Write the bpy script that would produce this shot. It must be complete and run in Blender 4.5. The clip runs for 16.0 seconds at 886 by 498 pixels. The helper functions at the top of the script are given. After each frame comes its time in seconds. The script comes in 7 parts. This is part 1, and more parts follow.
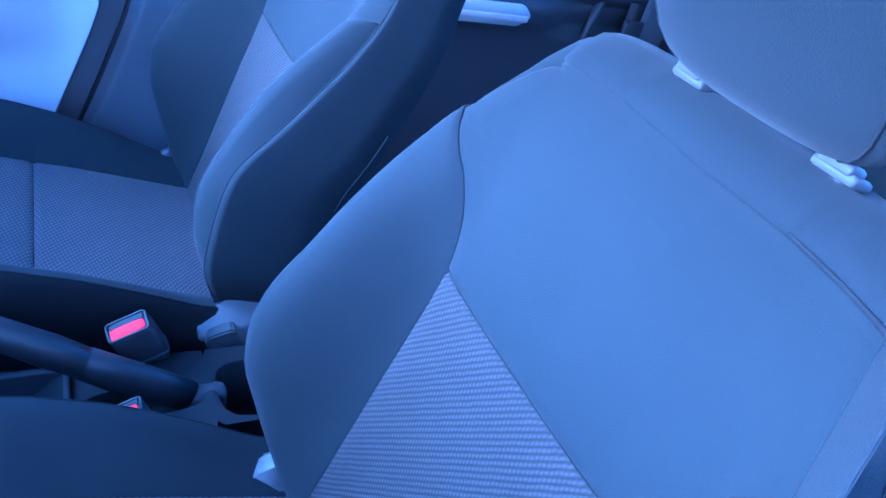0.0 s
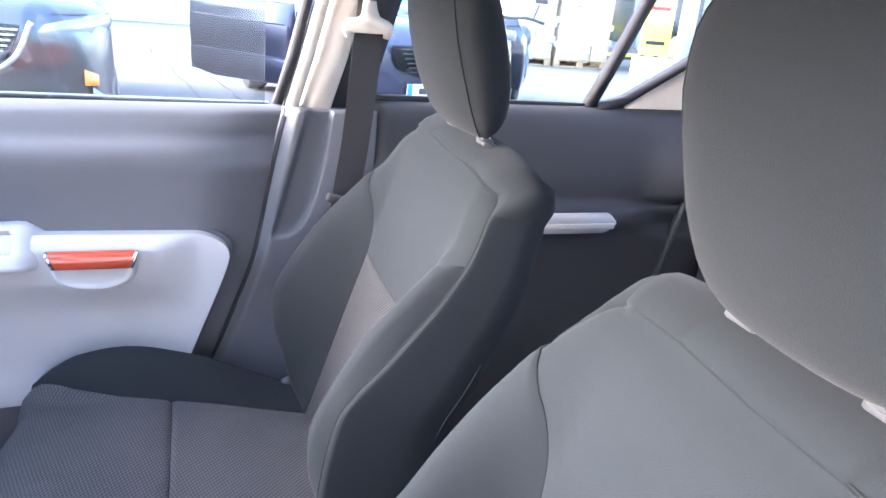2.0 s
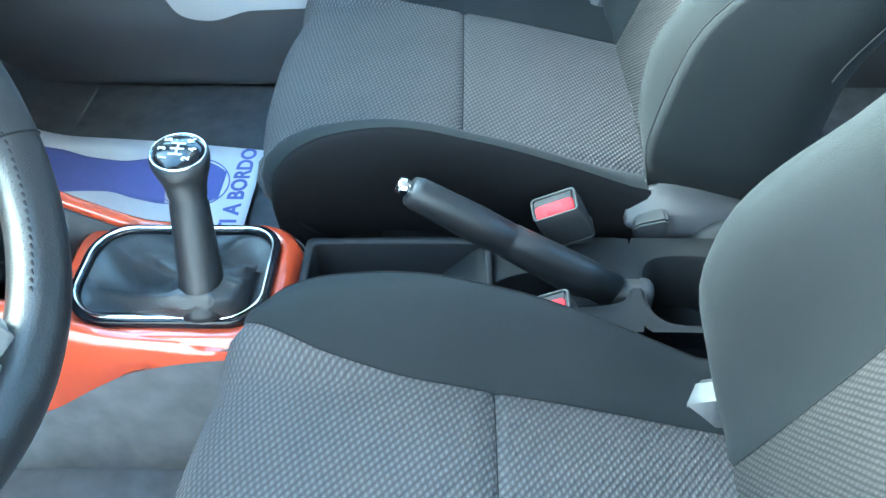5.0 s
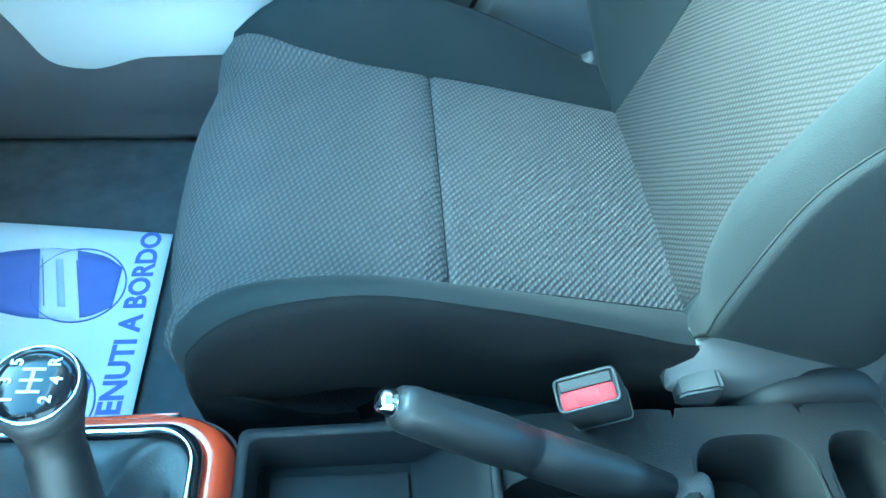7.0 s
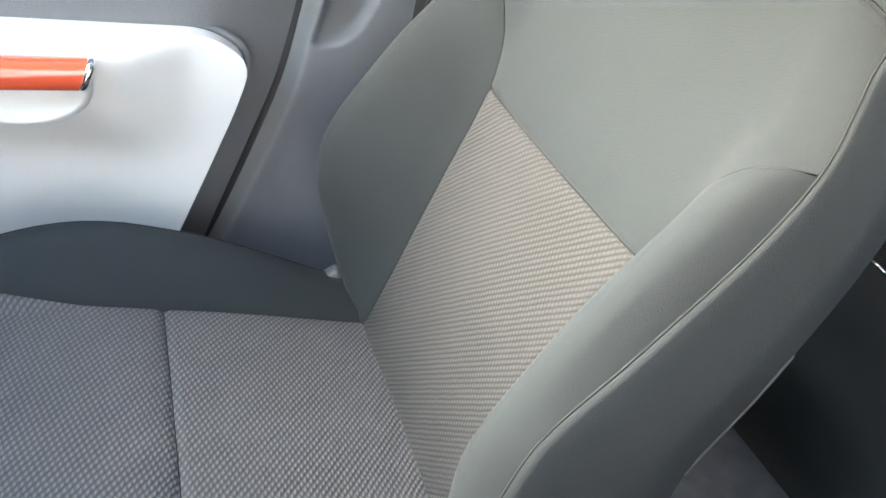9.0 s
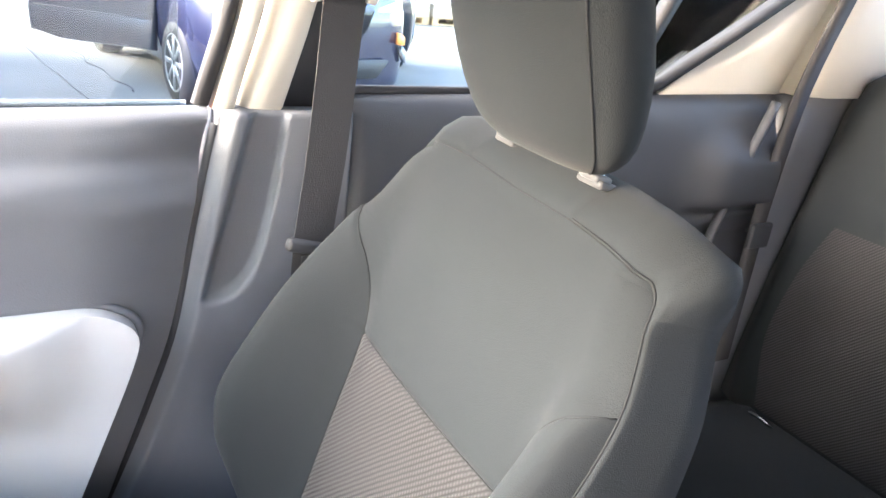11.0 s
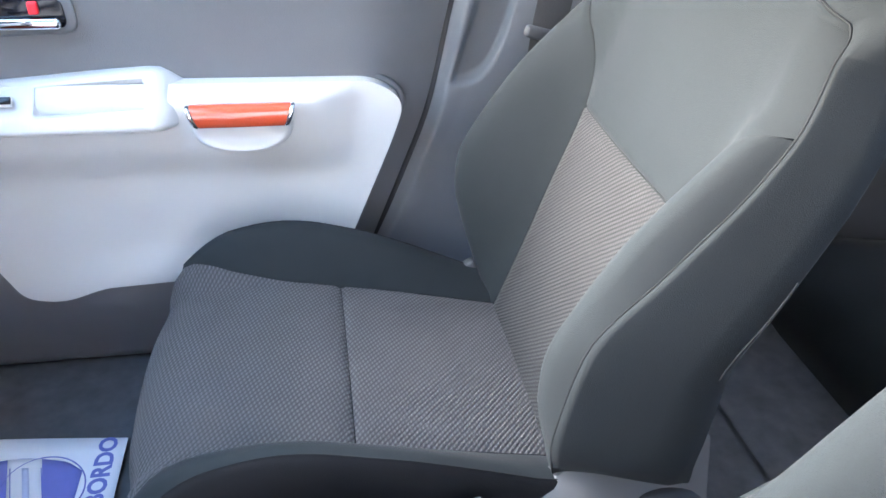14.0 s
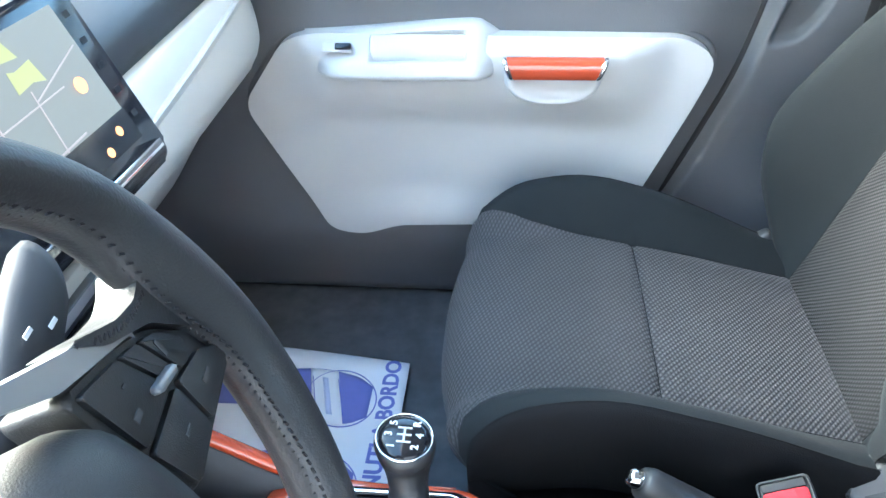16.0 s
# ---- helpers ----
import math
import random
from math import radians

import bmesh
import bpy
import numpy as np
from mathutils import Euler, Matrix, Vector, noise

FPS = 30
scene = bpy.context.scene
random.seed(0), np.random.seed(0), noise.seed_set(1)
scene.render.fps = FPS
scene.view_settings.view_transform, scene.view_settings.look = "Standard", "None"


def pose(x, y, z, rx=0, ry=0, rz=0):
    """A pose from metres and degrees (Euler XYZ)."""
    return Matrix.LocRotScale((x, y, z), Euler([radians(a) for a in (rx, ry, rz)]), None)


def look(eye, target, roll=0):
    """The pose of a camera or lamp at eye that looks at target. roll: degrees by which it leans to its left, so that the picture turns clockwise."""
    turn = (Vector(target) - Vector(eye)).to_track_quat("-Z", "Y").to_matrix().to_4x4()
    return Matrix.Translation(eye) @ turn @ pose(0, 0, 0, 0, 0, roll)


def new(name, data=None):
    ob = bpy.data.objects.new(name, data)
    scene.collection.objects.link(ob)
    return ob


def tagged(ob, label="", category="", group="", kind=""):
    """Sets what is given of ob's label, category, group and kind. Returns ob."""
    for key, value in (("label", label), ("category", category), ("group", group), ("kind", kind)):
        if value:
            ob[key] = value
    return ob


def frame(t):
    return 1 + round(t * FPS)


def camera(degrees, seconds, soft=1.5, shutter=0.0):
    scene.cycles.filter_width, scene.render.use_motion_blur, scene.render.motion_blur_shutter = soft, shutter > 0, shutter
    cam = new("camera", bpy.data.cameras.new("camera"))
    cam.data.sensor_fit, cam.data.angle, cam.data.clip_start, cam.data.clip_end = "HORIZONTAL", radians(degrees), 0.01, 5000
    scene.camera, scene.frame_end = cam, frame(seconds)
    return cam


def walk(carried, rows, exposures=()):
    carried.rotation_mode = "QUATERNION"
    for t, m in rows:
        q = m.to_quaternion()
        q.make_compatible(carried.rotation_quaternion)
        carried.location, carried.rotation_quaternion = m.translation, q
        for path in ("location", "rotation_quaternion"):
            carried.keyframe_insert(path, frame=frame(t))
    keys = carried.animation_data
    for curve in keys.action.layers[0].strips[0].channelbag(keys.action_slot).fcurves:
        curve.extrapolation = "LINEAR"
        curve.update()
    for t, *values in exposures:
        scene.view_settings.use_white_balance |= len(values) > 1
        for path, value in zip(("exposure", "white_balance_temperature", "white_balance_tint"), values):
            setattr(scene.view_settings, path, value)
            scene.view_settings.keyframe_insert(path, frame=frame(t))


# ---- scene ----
import itertools

cam = camera(62.0, 16.0)
PATH = [
    (0, (0.048, -0.618, 1.272), (0.961, 0.808, 0.208), 15.4),
    (0.5, (0.072, -0.608, 1.318), (1.019, 0.843, 0.32), 12.9),
    (1, (0.078, -0.614, 1.333), (1.016, 0.921, 0.46), 11.4),
    (1.5, (0.073, -0.631, 1.346), (0.901, 1.022, 0.585), 8.6),
    (2, (0.056, -0.654, 1.359), (0.695, 1.113, 0.675), 5.5),
    (2.5, (0.03, -0.687, 1.361), (0.452, 1.133, 0.647), 4.2),
    (3, (0.026, -0.694, 1.344), (0.218, 1.111, 0.504), 3.3),
    (3.5, (0.048, -0.654, 1.297), (0.065, 1.069, 0.281), 1.8),
    (4, (0.06, -0.62, 1.251), (-0.04, 0.976, 0.048), -0.5),
    (4.2, (0.055, -0.59, 1.235), (-0.035, 0.952, -0.036), -0.7),
    (6.3, (-0.042, -0.273, 1.146), (0.011, 0.989, -0.405), 1.6),
    (6.5, (-0.038, -0.245, 1.156), (0.045, 1.028, -0.385), 2.4),
    (7, (-0.052, -0.168, 1.137), (0.126, 1.138, -0.367), 4.9),
    (7.5, (-0.065, -0.113, 1.096), (0.23, 1.234, -0.353), 7.3),
    (8, (-0.06, -0.116, 1.115), (0.383, 1.287, -0.24), 9.6),
    (8.5, (-0.026, -0.116, 1.18), (0.562, 1.297, -0.107), 11.4),
    (9, (0.0, -0.109, 1.2), (0.742, 1.345, 0.044), 12.2),
    (9.5, (0.02, -0.107, 1.231), (0.913, 1.353, 0.197), 12.1),
    (10, (0.026, -0.117, 1.265), (1.002, 1.365, 0.343), 10.6),
    (10.2, (0.031, -0.119, 1.278), (1.028, 1.378, 0.404), 9.8),
    (12.3, (0.024, -0.248, 1.342), (0.696, 1.501, 0.643), 1.4),
    (12.5, (0.018, -0.26, 1.335), (0.631, 1.489, 0.583), 1.5),
    (13, (-0.006, -0.303, 1.306), (0.444, 1.429, 0.413), 1.8),
    (13.5, (-0.003, -0.329, 1.289), (0.375, 1.34, 0.253), 2.4),
    (14, (-0.011, -0.34, 1.265), (0.31, 1.305, 0.173), 2.4),
    (14.5, (-0.031, -0.316, 1.253), (0.195, 1.319, 0.123), 1.4),
    (15, (-0.06, -0.317, 1.255), (0.045, 1.314, 0.104), 0.1),
    (15.5, (-0.116, -0.336, 1.259), (-0.134, 1.29, 0.095), -1.0),
    (16, (-0.168, -0.353, 1.27), (-0.349, 1.248, 0.085), -2.1),
]
EXPOSURES = [
    (0.0, 4.66, 3116, 20),
    (0.1, 4.65, 3756, 15),
    (0.2, 4.70, 4273, 15),
    (0.35, 4.91, 4545, 15),
    (0.5, 5.15, 4623, 15),
    (1.0, 5.42, 5115, 15),
    (1.5, 5.38, 5211, 20),
    (2.0, 5.00, 5326, 20),
    (2.5, 4.74, 5418, 20),
    (3.0, 4.61, 5313, 19),
    (3.5, 4.96, 5558, 18),
    (4.0, 5.44, 5448, 16),
    (4.2, 5.50, 5444, 15),
    (6.3, 6.62, 3588, -63),
    (6.7, 6.42, 3631, -61),
    (7.0, 6.11, 4004, -32),
    (7.2, 6.07, 4345, -29),
    (7.5, 6.17, 5178, -10),
    (8.0, 6.18, 6038, 5),
    (8.5, 5.64, 6042, 5),
    (9.0, 5.64, 6036, 5),
    (9.5, 5.74, 6148, 8),
    (10.0, 5.96, 6215, 12),
    (10.2, 5.95, 6223, 12),
    (12.3, 4.52, 5482, 15),
    (13.0, 4.59, 5405, 15),
    (13.5, 5.09, 5463, 12),
    (14.0, 5.46, 5487, 10),
    (14.5, 5.50, 5465, 10),
    (15.0, 5.61, 5305, 0),
    (15.5, 5.56, 5310, -14),
    (16.0, 5.42, 5367, 1),
]
walk(cam, [(t, look(eye, target, roll)) for t, eye, target, roll in PATH], EXPOSURES)

# ======== place
# ---------------------------------------------------------------- light
world = bpy.data.worlds.new("world")
scene.world = world
world.use_nodes = True
wn = world.node_tree
sky = wn.nodes.new("ShaderNodeTexSky")
sky.sky_type = "NISHITA"
sky.sun_disc = False
SUN_ELEVATION, SUN_AZIMUTH = 22.0, 284.0
sky.sun_elevation = radians(SUN_ELEVATION)
sky.sun_rotation = radians(SUN_AZIMUTH)
sky.air_density, sky.dust_density = 1.0, 3.0
wn.links.new(sky.outputs[0], wn.nodes["Background"].inputs[0])
wn.nodes["Background"].inputs[1].default_value = 0.15
sun = new("sun", bpy.data.lights.new("sun", "SUN"))
sun.data.energy = 0.28
sun.data.angle = radians(32)
sun.data.color = (1.0, 0.98, 0.95)
sun_from = Vector((math.sin(radians(SUN_AZIMUTH)) * math.cos(radians(SUN_ELEVATION)), math.cos(radians(SUN_AZIMUTH)) * math.cos(radians(SUN_ELEVATION)), math.sin(radians(SUN_ELEVATION))))
sun.matrix_world = look(sun_from * 20, (0, 0, 0))


# ---------------------------------------------------------------- materials
def material(name, base, rough=0.6, metal=0.0, grain=0.0, grain_scale=400.0, vary=0.0, vary_scale=6.0, coat=0.0, spec=0.5, second=None, sheen=0.0):
    """A surface with fine bumps (grain) and soft blotches (vary)."""
    m = bpy.data.materials.new(name)
    m.use_nodes = True
    nt = m.node_tree
    bsdf = nt.nodes["Principled BSDF"]
    bsdf.inputs["Base Color"].default_value = (*base, 1)
    bsdf.inputs["Roughness"].default_value = rough
    bsdf.inputs["Metallic"].default_value = metal
    bsdf.inputs["Coat Weight"].default_value = coat
    bsdf.inputs["Coat Roughness"].default_value = 0.05
    bsdf.inputs["Specular IOR Level"].default_value = spec
    bsdf.inputs["Sheen Weight"].default_value = sheen
    bsdf.inputs["Sheen Roughness"].default_value = 0.4
    coords = nt.nodes.new("ShaderNodeTexCoord")
    if vary or second:
        blotch = nt.nodes.new("ShaderNodeTexNoise")
        blotch.inputs["Scale"].default_value = vary_scale
        blotch.inputs["Detail"].default_value = 5
        nt.links.new(coords.outputs["Object"], blotch.inputs["Vector"])
        ramp = nt.nodes.new("ShaderNodeMapRange")
        ramp.inputs["From Min"].default_value, ramp.inputs["From Max"].default_value = 0.3, 0.7
        nt.links.new(blotch.outputs["Fac"], ramp.inputs["Value"])
        mix = nt.nodes.new("ShaderNodeMix")
        mix.data_type = "RGBA"
        other = second or tuple(min(1, c * (1 - vary)) for c in base)
        mix.inputs["A"].default_value, mix.inputs["B"].default_value = (*base, 1), (*other, 1)
        nt.links.new(ramp.outputs[0], mix.inputs["Factor"])
        nt.links.new(mix.outputs["Result"], bsdf.inputs["Base Color"])
    if grain:
        fine = nt.nodes.new("ShaderNodeTexNoise")
        fine.inputs["Scale"].default_value = grain_scale
        fine.inputs["Detail"].default_value = 3
        nt.links.new(coords.outputs["Object"], fine.inputs["Vector"])
        bump = nt.nodes.new("ShaderNodeBump")
        bump.inputs["Strength"].default_value = grain
        bump.inputs["Distance"].default_value = 0.001
        nt.links.new(fine.outputs["Fac"], bump.inputs["Height"])
        nt.links.new(bump.outputs[0], bsdf.inputs["Normal"])
    return m


def woven(name, light, dark, pitch, cross, turn=0.0, depth=0.7, beads=0.35):
    """Ribbed cloth: soft round ribs with small beads along them, the shade between them mixed into the colour; UVs are
    in metres.
    """
    m = material(name, light, 0.9, sheen=0.04, spec=0.18)
    nt = m.node_tree
    bsdf = nt.nodes["Principled BSDF"]
    uv = nt.nodes.new("ShaderNodeUVMap")
    coords = nt.nodes.new("ShaderNodeTexCoord")

    def maths(kind, a, b):
        node = nt.nodes.new("ShaderNodeMath")
        node.operation = kind
        for socket, value in zip(node.inputs, (a, b)):
            if isinstance(value, (int, float)):
                socket.default_value = value
            elif value is not None:
                nt.links.new(value, socket)
        return node.outputs[0]

    def noise_of(scale, detail):
        node = nt.nodes.new("ShaderNodeTexNoise")
        node.inputs["Scale"].default_value = scale
        node.inputs["Detail"].default_value = detail
        nt.links.new(coords.outputs["Object"], node.inputs["Vector"])
        return node.outputs["Fac"]

    spin = nt.nodes.new("ShaderNodeMapping")
    spin.inputs["Rotation"].default_value = (0, 0, radians(turn))
    nt.links.new(uv.outputs[0], spin.inputs["Vector"])
    split = nt.nodes.new("ShaderNodeSeparateXYZ")
    nt.links.new(spin.outputs[0], split.inputs[0])
    wander = maths("MULTIPLY", noise_of(60, 2), 1.6)
    across = maths("ADD", maths("MULTIPLY", split.outputs[1], 2 * math.pi / pitch), wander)
    along = maths("ADD", maths("MULTIPLY", split.outputs[0], 2 * math.pi / cross), maths("MULTIPLY", across, 0.5))
    rib = maths("ADD", maths("MULTIPLY", maths("SINE", across, None), 0.5), 0.5)
    bead = maths("ADD", maths("MULTIPLY", maths("SINE", along, None), 0.5 * beads), 1.0 - 0.5 * beads)
    height = maths("MULTIPLY", maths("POWER", rib, 0.7), bead)
    # grooves go darker: relief shade put into the colour, plus fine random variation
    rib_shading = maths("ADD", maths("MULTIPLY", height, 0.75), maths("MULTIPLY", noise_of(700, 2), 0.35))
    mix = nt.nodes.new("ShaderNodeMix")
    mix.data_type = "RGBA"
    mix.inputs["A"].default_value, mix.inputs["B"].default_value = (*dark, 1), (*light, 1)
    nt.links.new(rib_shading, mix.inputs["Factor"])
    wear = nt.nodes.new("ShaderNodeMix")
    wear.data_type, wear.blend_type = "RGBA", "MULTIPLY"
    wear.inputs["Factor"].default_value = 0.3
    nt.links.new(mix.outputs["Result"], wear.inputs["A"])
    nt.links.new(maths("ADD", noise_of(9, 6), 0.35), wear.inputs["B"])
    nt.links.new(wear.outputs["Result"], bsdf.inputs["Base Color"])
    bump = nt.nodes.new("ShaderNodeBump")
    bump.inputs["Strength"].default_value = depth
    bump.inputs["Distance"].default_value = 0.0016
    nt.links.new(height, bump.inputs["Height"])
    nt.links.new(bump.outputs[0], bsdf.inputs["Normal"])
    return m


def clear_pane(name, tint=(0.76, 0.80, 0.78)):
    """Window glass: clear straight through, with a gloss on top."""
    m = bpy.data.materials.new(name)
    m.use_nodes = True
    nt = m.node_tree
    nt.nodes.remove(nt.nodes["Principled BSDF"])
    clear = nt.nodes.new("ShaderNodeBsdfTransparent")
    clear.inputs[0].default_value = (*tint, 1)
    gloss = nt.nodes.new("ShaderNodeBsdfGlossy")
    gloss.inputs["Roughness"].default_value = 0.02
    rim = nt.nodes.new("ShaderNodeFresnel")
    rim.inputs["IOR"].default_value = 1.45
    mix = nt.nodes.new("ShaderNodeMixShader")
    nt.links.new(rim.outputs[0], mix.inputs[0])
    nt.links.new(clear.outputs[0], mix.inputs[1])
    nt.links.new(gloss.outputs[0], mix.inputs[2])
    nt.links.new(mix.outputs[0], nt.nodes["Material Output"].inputs[0])
    return m


M = {
    "black_satin": material("satin_black_plastic", (0.014, 0.0145, 0.0155), 0.45, grain=0.25, grain_scale=1200, vary=0.15, vary_scale=10),
    "cloth": material("smooth_cloth", (0.0156, 0.0181, 0.0198), 0.9, grain=0.45, grain_scale=900, vary=0.15, vary_scale=5, sheen=0.03, spec=0.14),
    "side_cloth": material("side_cloth", (0.010, 0.010, 0.0110), 0.95, grain=0.45, grain_scale=700, vary=0.18, vary_scale=4, sheen=0.02, spec=0.10),
    "insert": woven("ribbed_cloth", (0.043, 0.0410, 0.0420), (0.0092, 0.0092, 0.0100), 0.0051, 0.0046, turn=47, beads=0.4),
    "cushion": woven("dotted_cloth", (0.102, 0.0975, 0.0995), (0.025, 0.0240, 0.0253), 0.0053, 0.0058, turn=-43, beads=0.6),
    "thread": material("seam_thread", (0.016, 0.017, 0.018), 0.95, spec=0.1),
    "piping": material("grey_piping", (0.018, 0.018, 0.020), 0.9, spec=0.1),
    "black_plastic": material("black_plastic", (0.030, 0.031, 0.034), 0.55, grain=0.4, grain_scale=900, vary=0.2, vary_scale=8),
    "dark_trim": material("dark_grained_trim", (0.120, 0.122, 0.128), 0.60, grain=0.5, grain_scale=700, vary=0.12, vary_scale=5),
    "grey_trim": material("grey_console_plastic", (0.0125, 0.013, 0.0142), 0.6, grain=0.4, grain_scale=900, vary=0.1, spec=0.25),
    "white_trim": material("white_trim", (0.485, 0.485, 0.48), 0.40, grain=0.12, grain_scale=900, vary=0.03, vary_scale=4),
    "white_dash": material("cream_dash_trim", (0.54, 0.515, 0.465), 0.4, grain=0.15, grain_scale=800, vary=0.04),
    "beige": material("beige_pillar_trim", (0.60, 0.55, 0.46), 0.55, grain=0.2, grain_scale=800, vary=0.05),
    "orange": material("orange_lacquer", (0.44, 0.062, 0.022), 0.22, vary=0.06, vary_scale=20, coat=1.0),
    "chrome": material("chrome", (0.86, 0.87, 0.88), 0.08, 1.0, vary=0.04, vary_scale=30),
    "satin": material("satin_silver", (0.21, 0.215, 0.22), 0.45, 0.35, vary=0.06, vary_scale=20),
    "leather": material("black_leather", (0.017, 0.0175, 0.0195), 0.37, grain=0.3, grain_scale=650, vary=0.2, vary_scale=14),
    "rim_thread": material("rim_stitch_thread", (0.026, 0.026, 0.028), 0.85, vary=0.1, spec=0.2),
    "boot_leather": material("soft_boot_leather", (0.034, 0.0345, 0.036), 0.42, grain=0.35, grain_scale=500, vary=0.2, vary_scale=14),
    "gloss_black": material("gloss_black", (0.008, 0.008, 0.01), 0.12, vary=0.1, spec=0.35),
    "carpet": material("black_carpet", (0.095, 0.099, 0.108), 1.0, grain=1.0, grain_scale=1100, vary=0.35, vary_scale=30),
    "rubber": material("black_rubber", (0.016, 0.016, 0.018), 0.7, vary=0.2),
    "red": material("red_release_button", (0.66, 0.030, 0.040), 0.6, spec=0.12, vary=0.05, vary_scale=40),
    "belt": material("grey_belt_webbing", (0.058, 0.0545, 0.053), 0.85, spec=0.2, grain=0.8, grain_scale=600, vary=0.1),
    "paper": material("white_paper", (0.78, 0.79, 0.84), 0.75, grain=0.2, grain_scale=60, vary=0.04),
    "ink": material("blue_print", (0.16, 0.18, 0.52), 0.7, vary=0.08, vary_scale=40),
    "pale_ink": material("pale_blue_print", (0.55, 0.60, 0.80), 0.7, vary=0.05, vary_scale=40),
    "white_mark": material("white_marking", (0.60, 0.60, 0.60), 0.5, vary=0.03),
    "pane": clear_pane("window_glass"),
    "roof_cloth": material("pale_roof_cloth", (0.70, 0.69, 0.67), 0.95, grain=0.4, grain_scale=500, vary=0.05),
    "body_paint": material("orange_body_paint", (0.50, 0.09, 0.03), 0.3, vary=0.05, coat=1.0),
    "concrete": material("yard_concrete", (0.122, 0.116, 0.108), 0.95, grain=0.6, grain_scale=120, second=(0.098, 0.093, 0.087), vary_scale=1.3),
}


# ---------------------------------------------------------------- tools
def link(name, bm, mat, parent=None, smooth=True):
    me = bpy.data.meshes.new(name)
    bmesh.ops.recalc_face_normals(bm, faces=bm.faces)
    bm.to_mesh(me)
    bm.free()
    for p in me.polygons:
        p.use_smooth = smooth
    me.materials.append(mat)
    ob = new(name, me)
    ob.parent = parent
    return ob


def part(name, bm, mat, parent, label="", smooth=True):
    ob = link(name, bm, mat, parent, smooth)
    return tagged(ob, label)


def thing(name, label, category, place=(0, 0, 0), group="", kind=""):
    ob = new(name)
    ob.empty_display_size = 0.05
    ob.location = place
    return tagged(ob, label, category, group, kind)


def sharpen(ob, degrees=35):
    """Smooth shading that keeps the hard edges."""
    ob.data.set_sharp_from_angle(angle=radians(degrees))
    return ob


def add_box(bm, centre, size, bevel=0.0, segments=2, m=None):
    before = set(bm.verts)
    bmesh.ops.create_cube(bm, size=1.0)
    fresh = [v for v in bm.verts if v not in before]
    for v in fresh:
        v.co = Vector((v.co.x * size[0], v.co.y * size[1], v.co.z * size[2]))
    if bevel:
        edges = {e for v in fresh for e in v.link_edges}
        bmesh.ops.bevel(bm, geom=list(edges), offset=bevel, segments=segments, affect="EDGES", profile=0.5)
        fresh = [v for v in bm.verts if v not in before]
    turn = m or Matrix()
    for v in fresh:
        v.co = turn @ v.co + Vector(centre)
    return fresh


def box(centre, size, bevel=0.0, segments=2, m=None):
    bm = bmesh.new()
    add_box(bm, centre, size, bevel, segments, m)
    return bm


def add_loft(bm, rings, closed=True, caps=True):
    """Skins rings of equal length."""
    made = [[bm.verts.new(p) for p in ring] for ring in rings]
    n = len(made[0])
    for a, b in zip(made, made[1:]):
        for i in range(n if closed else n - 1):
            j = (i + 1) % n
            bm.faces.new((a[i], a[j], b[j], b[i]))
    if caps and closed:
        bm.faces.new(made[0][::-1])
        bm.faces.new(made[-1])
    return made


def add_tube(bm, path, radius, sides=8, caps=True, closed=False):
    """A round bar along a path; radius may be a number or one for each point."""
    path = [Vector(p) for p in path]
    n = len(path)
    rings, up = [], None
    for i, p in enumerate(path):
        ahead = (path[(i + 1) % n] - path[i - 1]) if closed else (path[min(i + 1, n - 1)] - path[max(i - 1, 0)])
        ahead.normalize()
        if up is None:
            up = Vector((0, 0, 1)) if abs(ahead.z) < 0.9 else Vector((1, 0, 0))
        side = ahead.cross(up).normalized()
        up = side.cross(ahead).normalized()
        r = radius[i] if isinstance(radius, (list, tuple)) else radius
        rings.append([p + r * (math.cos(a) * side + math.sin(a) * up) for a in (2 * math.pi * k / sides for k in range(sides))])
    if closed:
        rings.append(rings[0])
    add_loft(bm, rings, True, caps and not closed)
    if closed:
        bmesh.ops.remove_doubles(bm, verts=bm.verts, dist=1e-6)


def tube(path, radius, sides=8, closed=False):
    bm = bmesh.new()
    add_tube(bm, path, radius, sides, True, closed)
    return bm


def smooth_path(points, n=40, closed=False):
    """Catmull-Rom through the points."""
    pts = [Vector(p) for p in points]
    k = len(pts)
    out = []
    spans = k if closed else k - 1
    for i in range(spans):
        p0, p1, p2, p3 = (pts[(i + d) % k] if closed else pts[max(0, min(k - 1, i + d))] for d in (-1, 0, 1, 2))
        steps = max(1, n // spans)
        for j in range(steps):
            u = j / steps
            out.append(0.5 * ((2 * p1) + (p2 - p0) * u + (2 * p0 - 5 * p1 + 4 * p2 - p3) * u * u + (3 * p1 - p0 - 3 * p2 + p3) * u**3))
    if not closed:
        out.append(pts[-1])
    return out


def add_prism(bm, outline, depth, bevel=0.0, frame_of=None, segments=2):
    """A flat plate from an outline of (a, b), thickness depth along its normal; frame_of(a, b, h) gives places."""
    base = [bm.verts.new(frame_of(a, b, 0)) for a, b in outline]
    top = [bm.verts.new(frame_of(a, b, depth)) for a, b in outline]
    n = len(outline)
    sides = [bm.faces.new((base[i], base[(i + 1) % n], top[(i + 1) % n], top[i])) for i in range(n)]
    bm.faces.new(base[::-1])
    cap = bm.faces.new(top)
    if bevel:
        bmesh.ops.bevel(bm, geom=list(cap.edges), offset=bevel, segments=segments, affect="EDGES", profile=0.5)


def prism(outline, depth, bevel=0.0, frame_of=None, segments=2):
    bm = bmesh.new()
    add_prism(bm, outline, depth, bevel, frame_of, segments)
    return bm


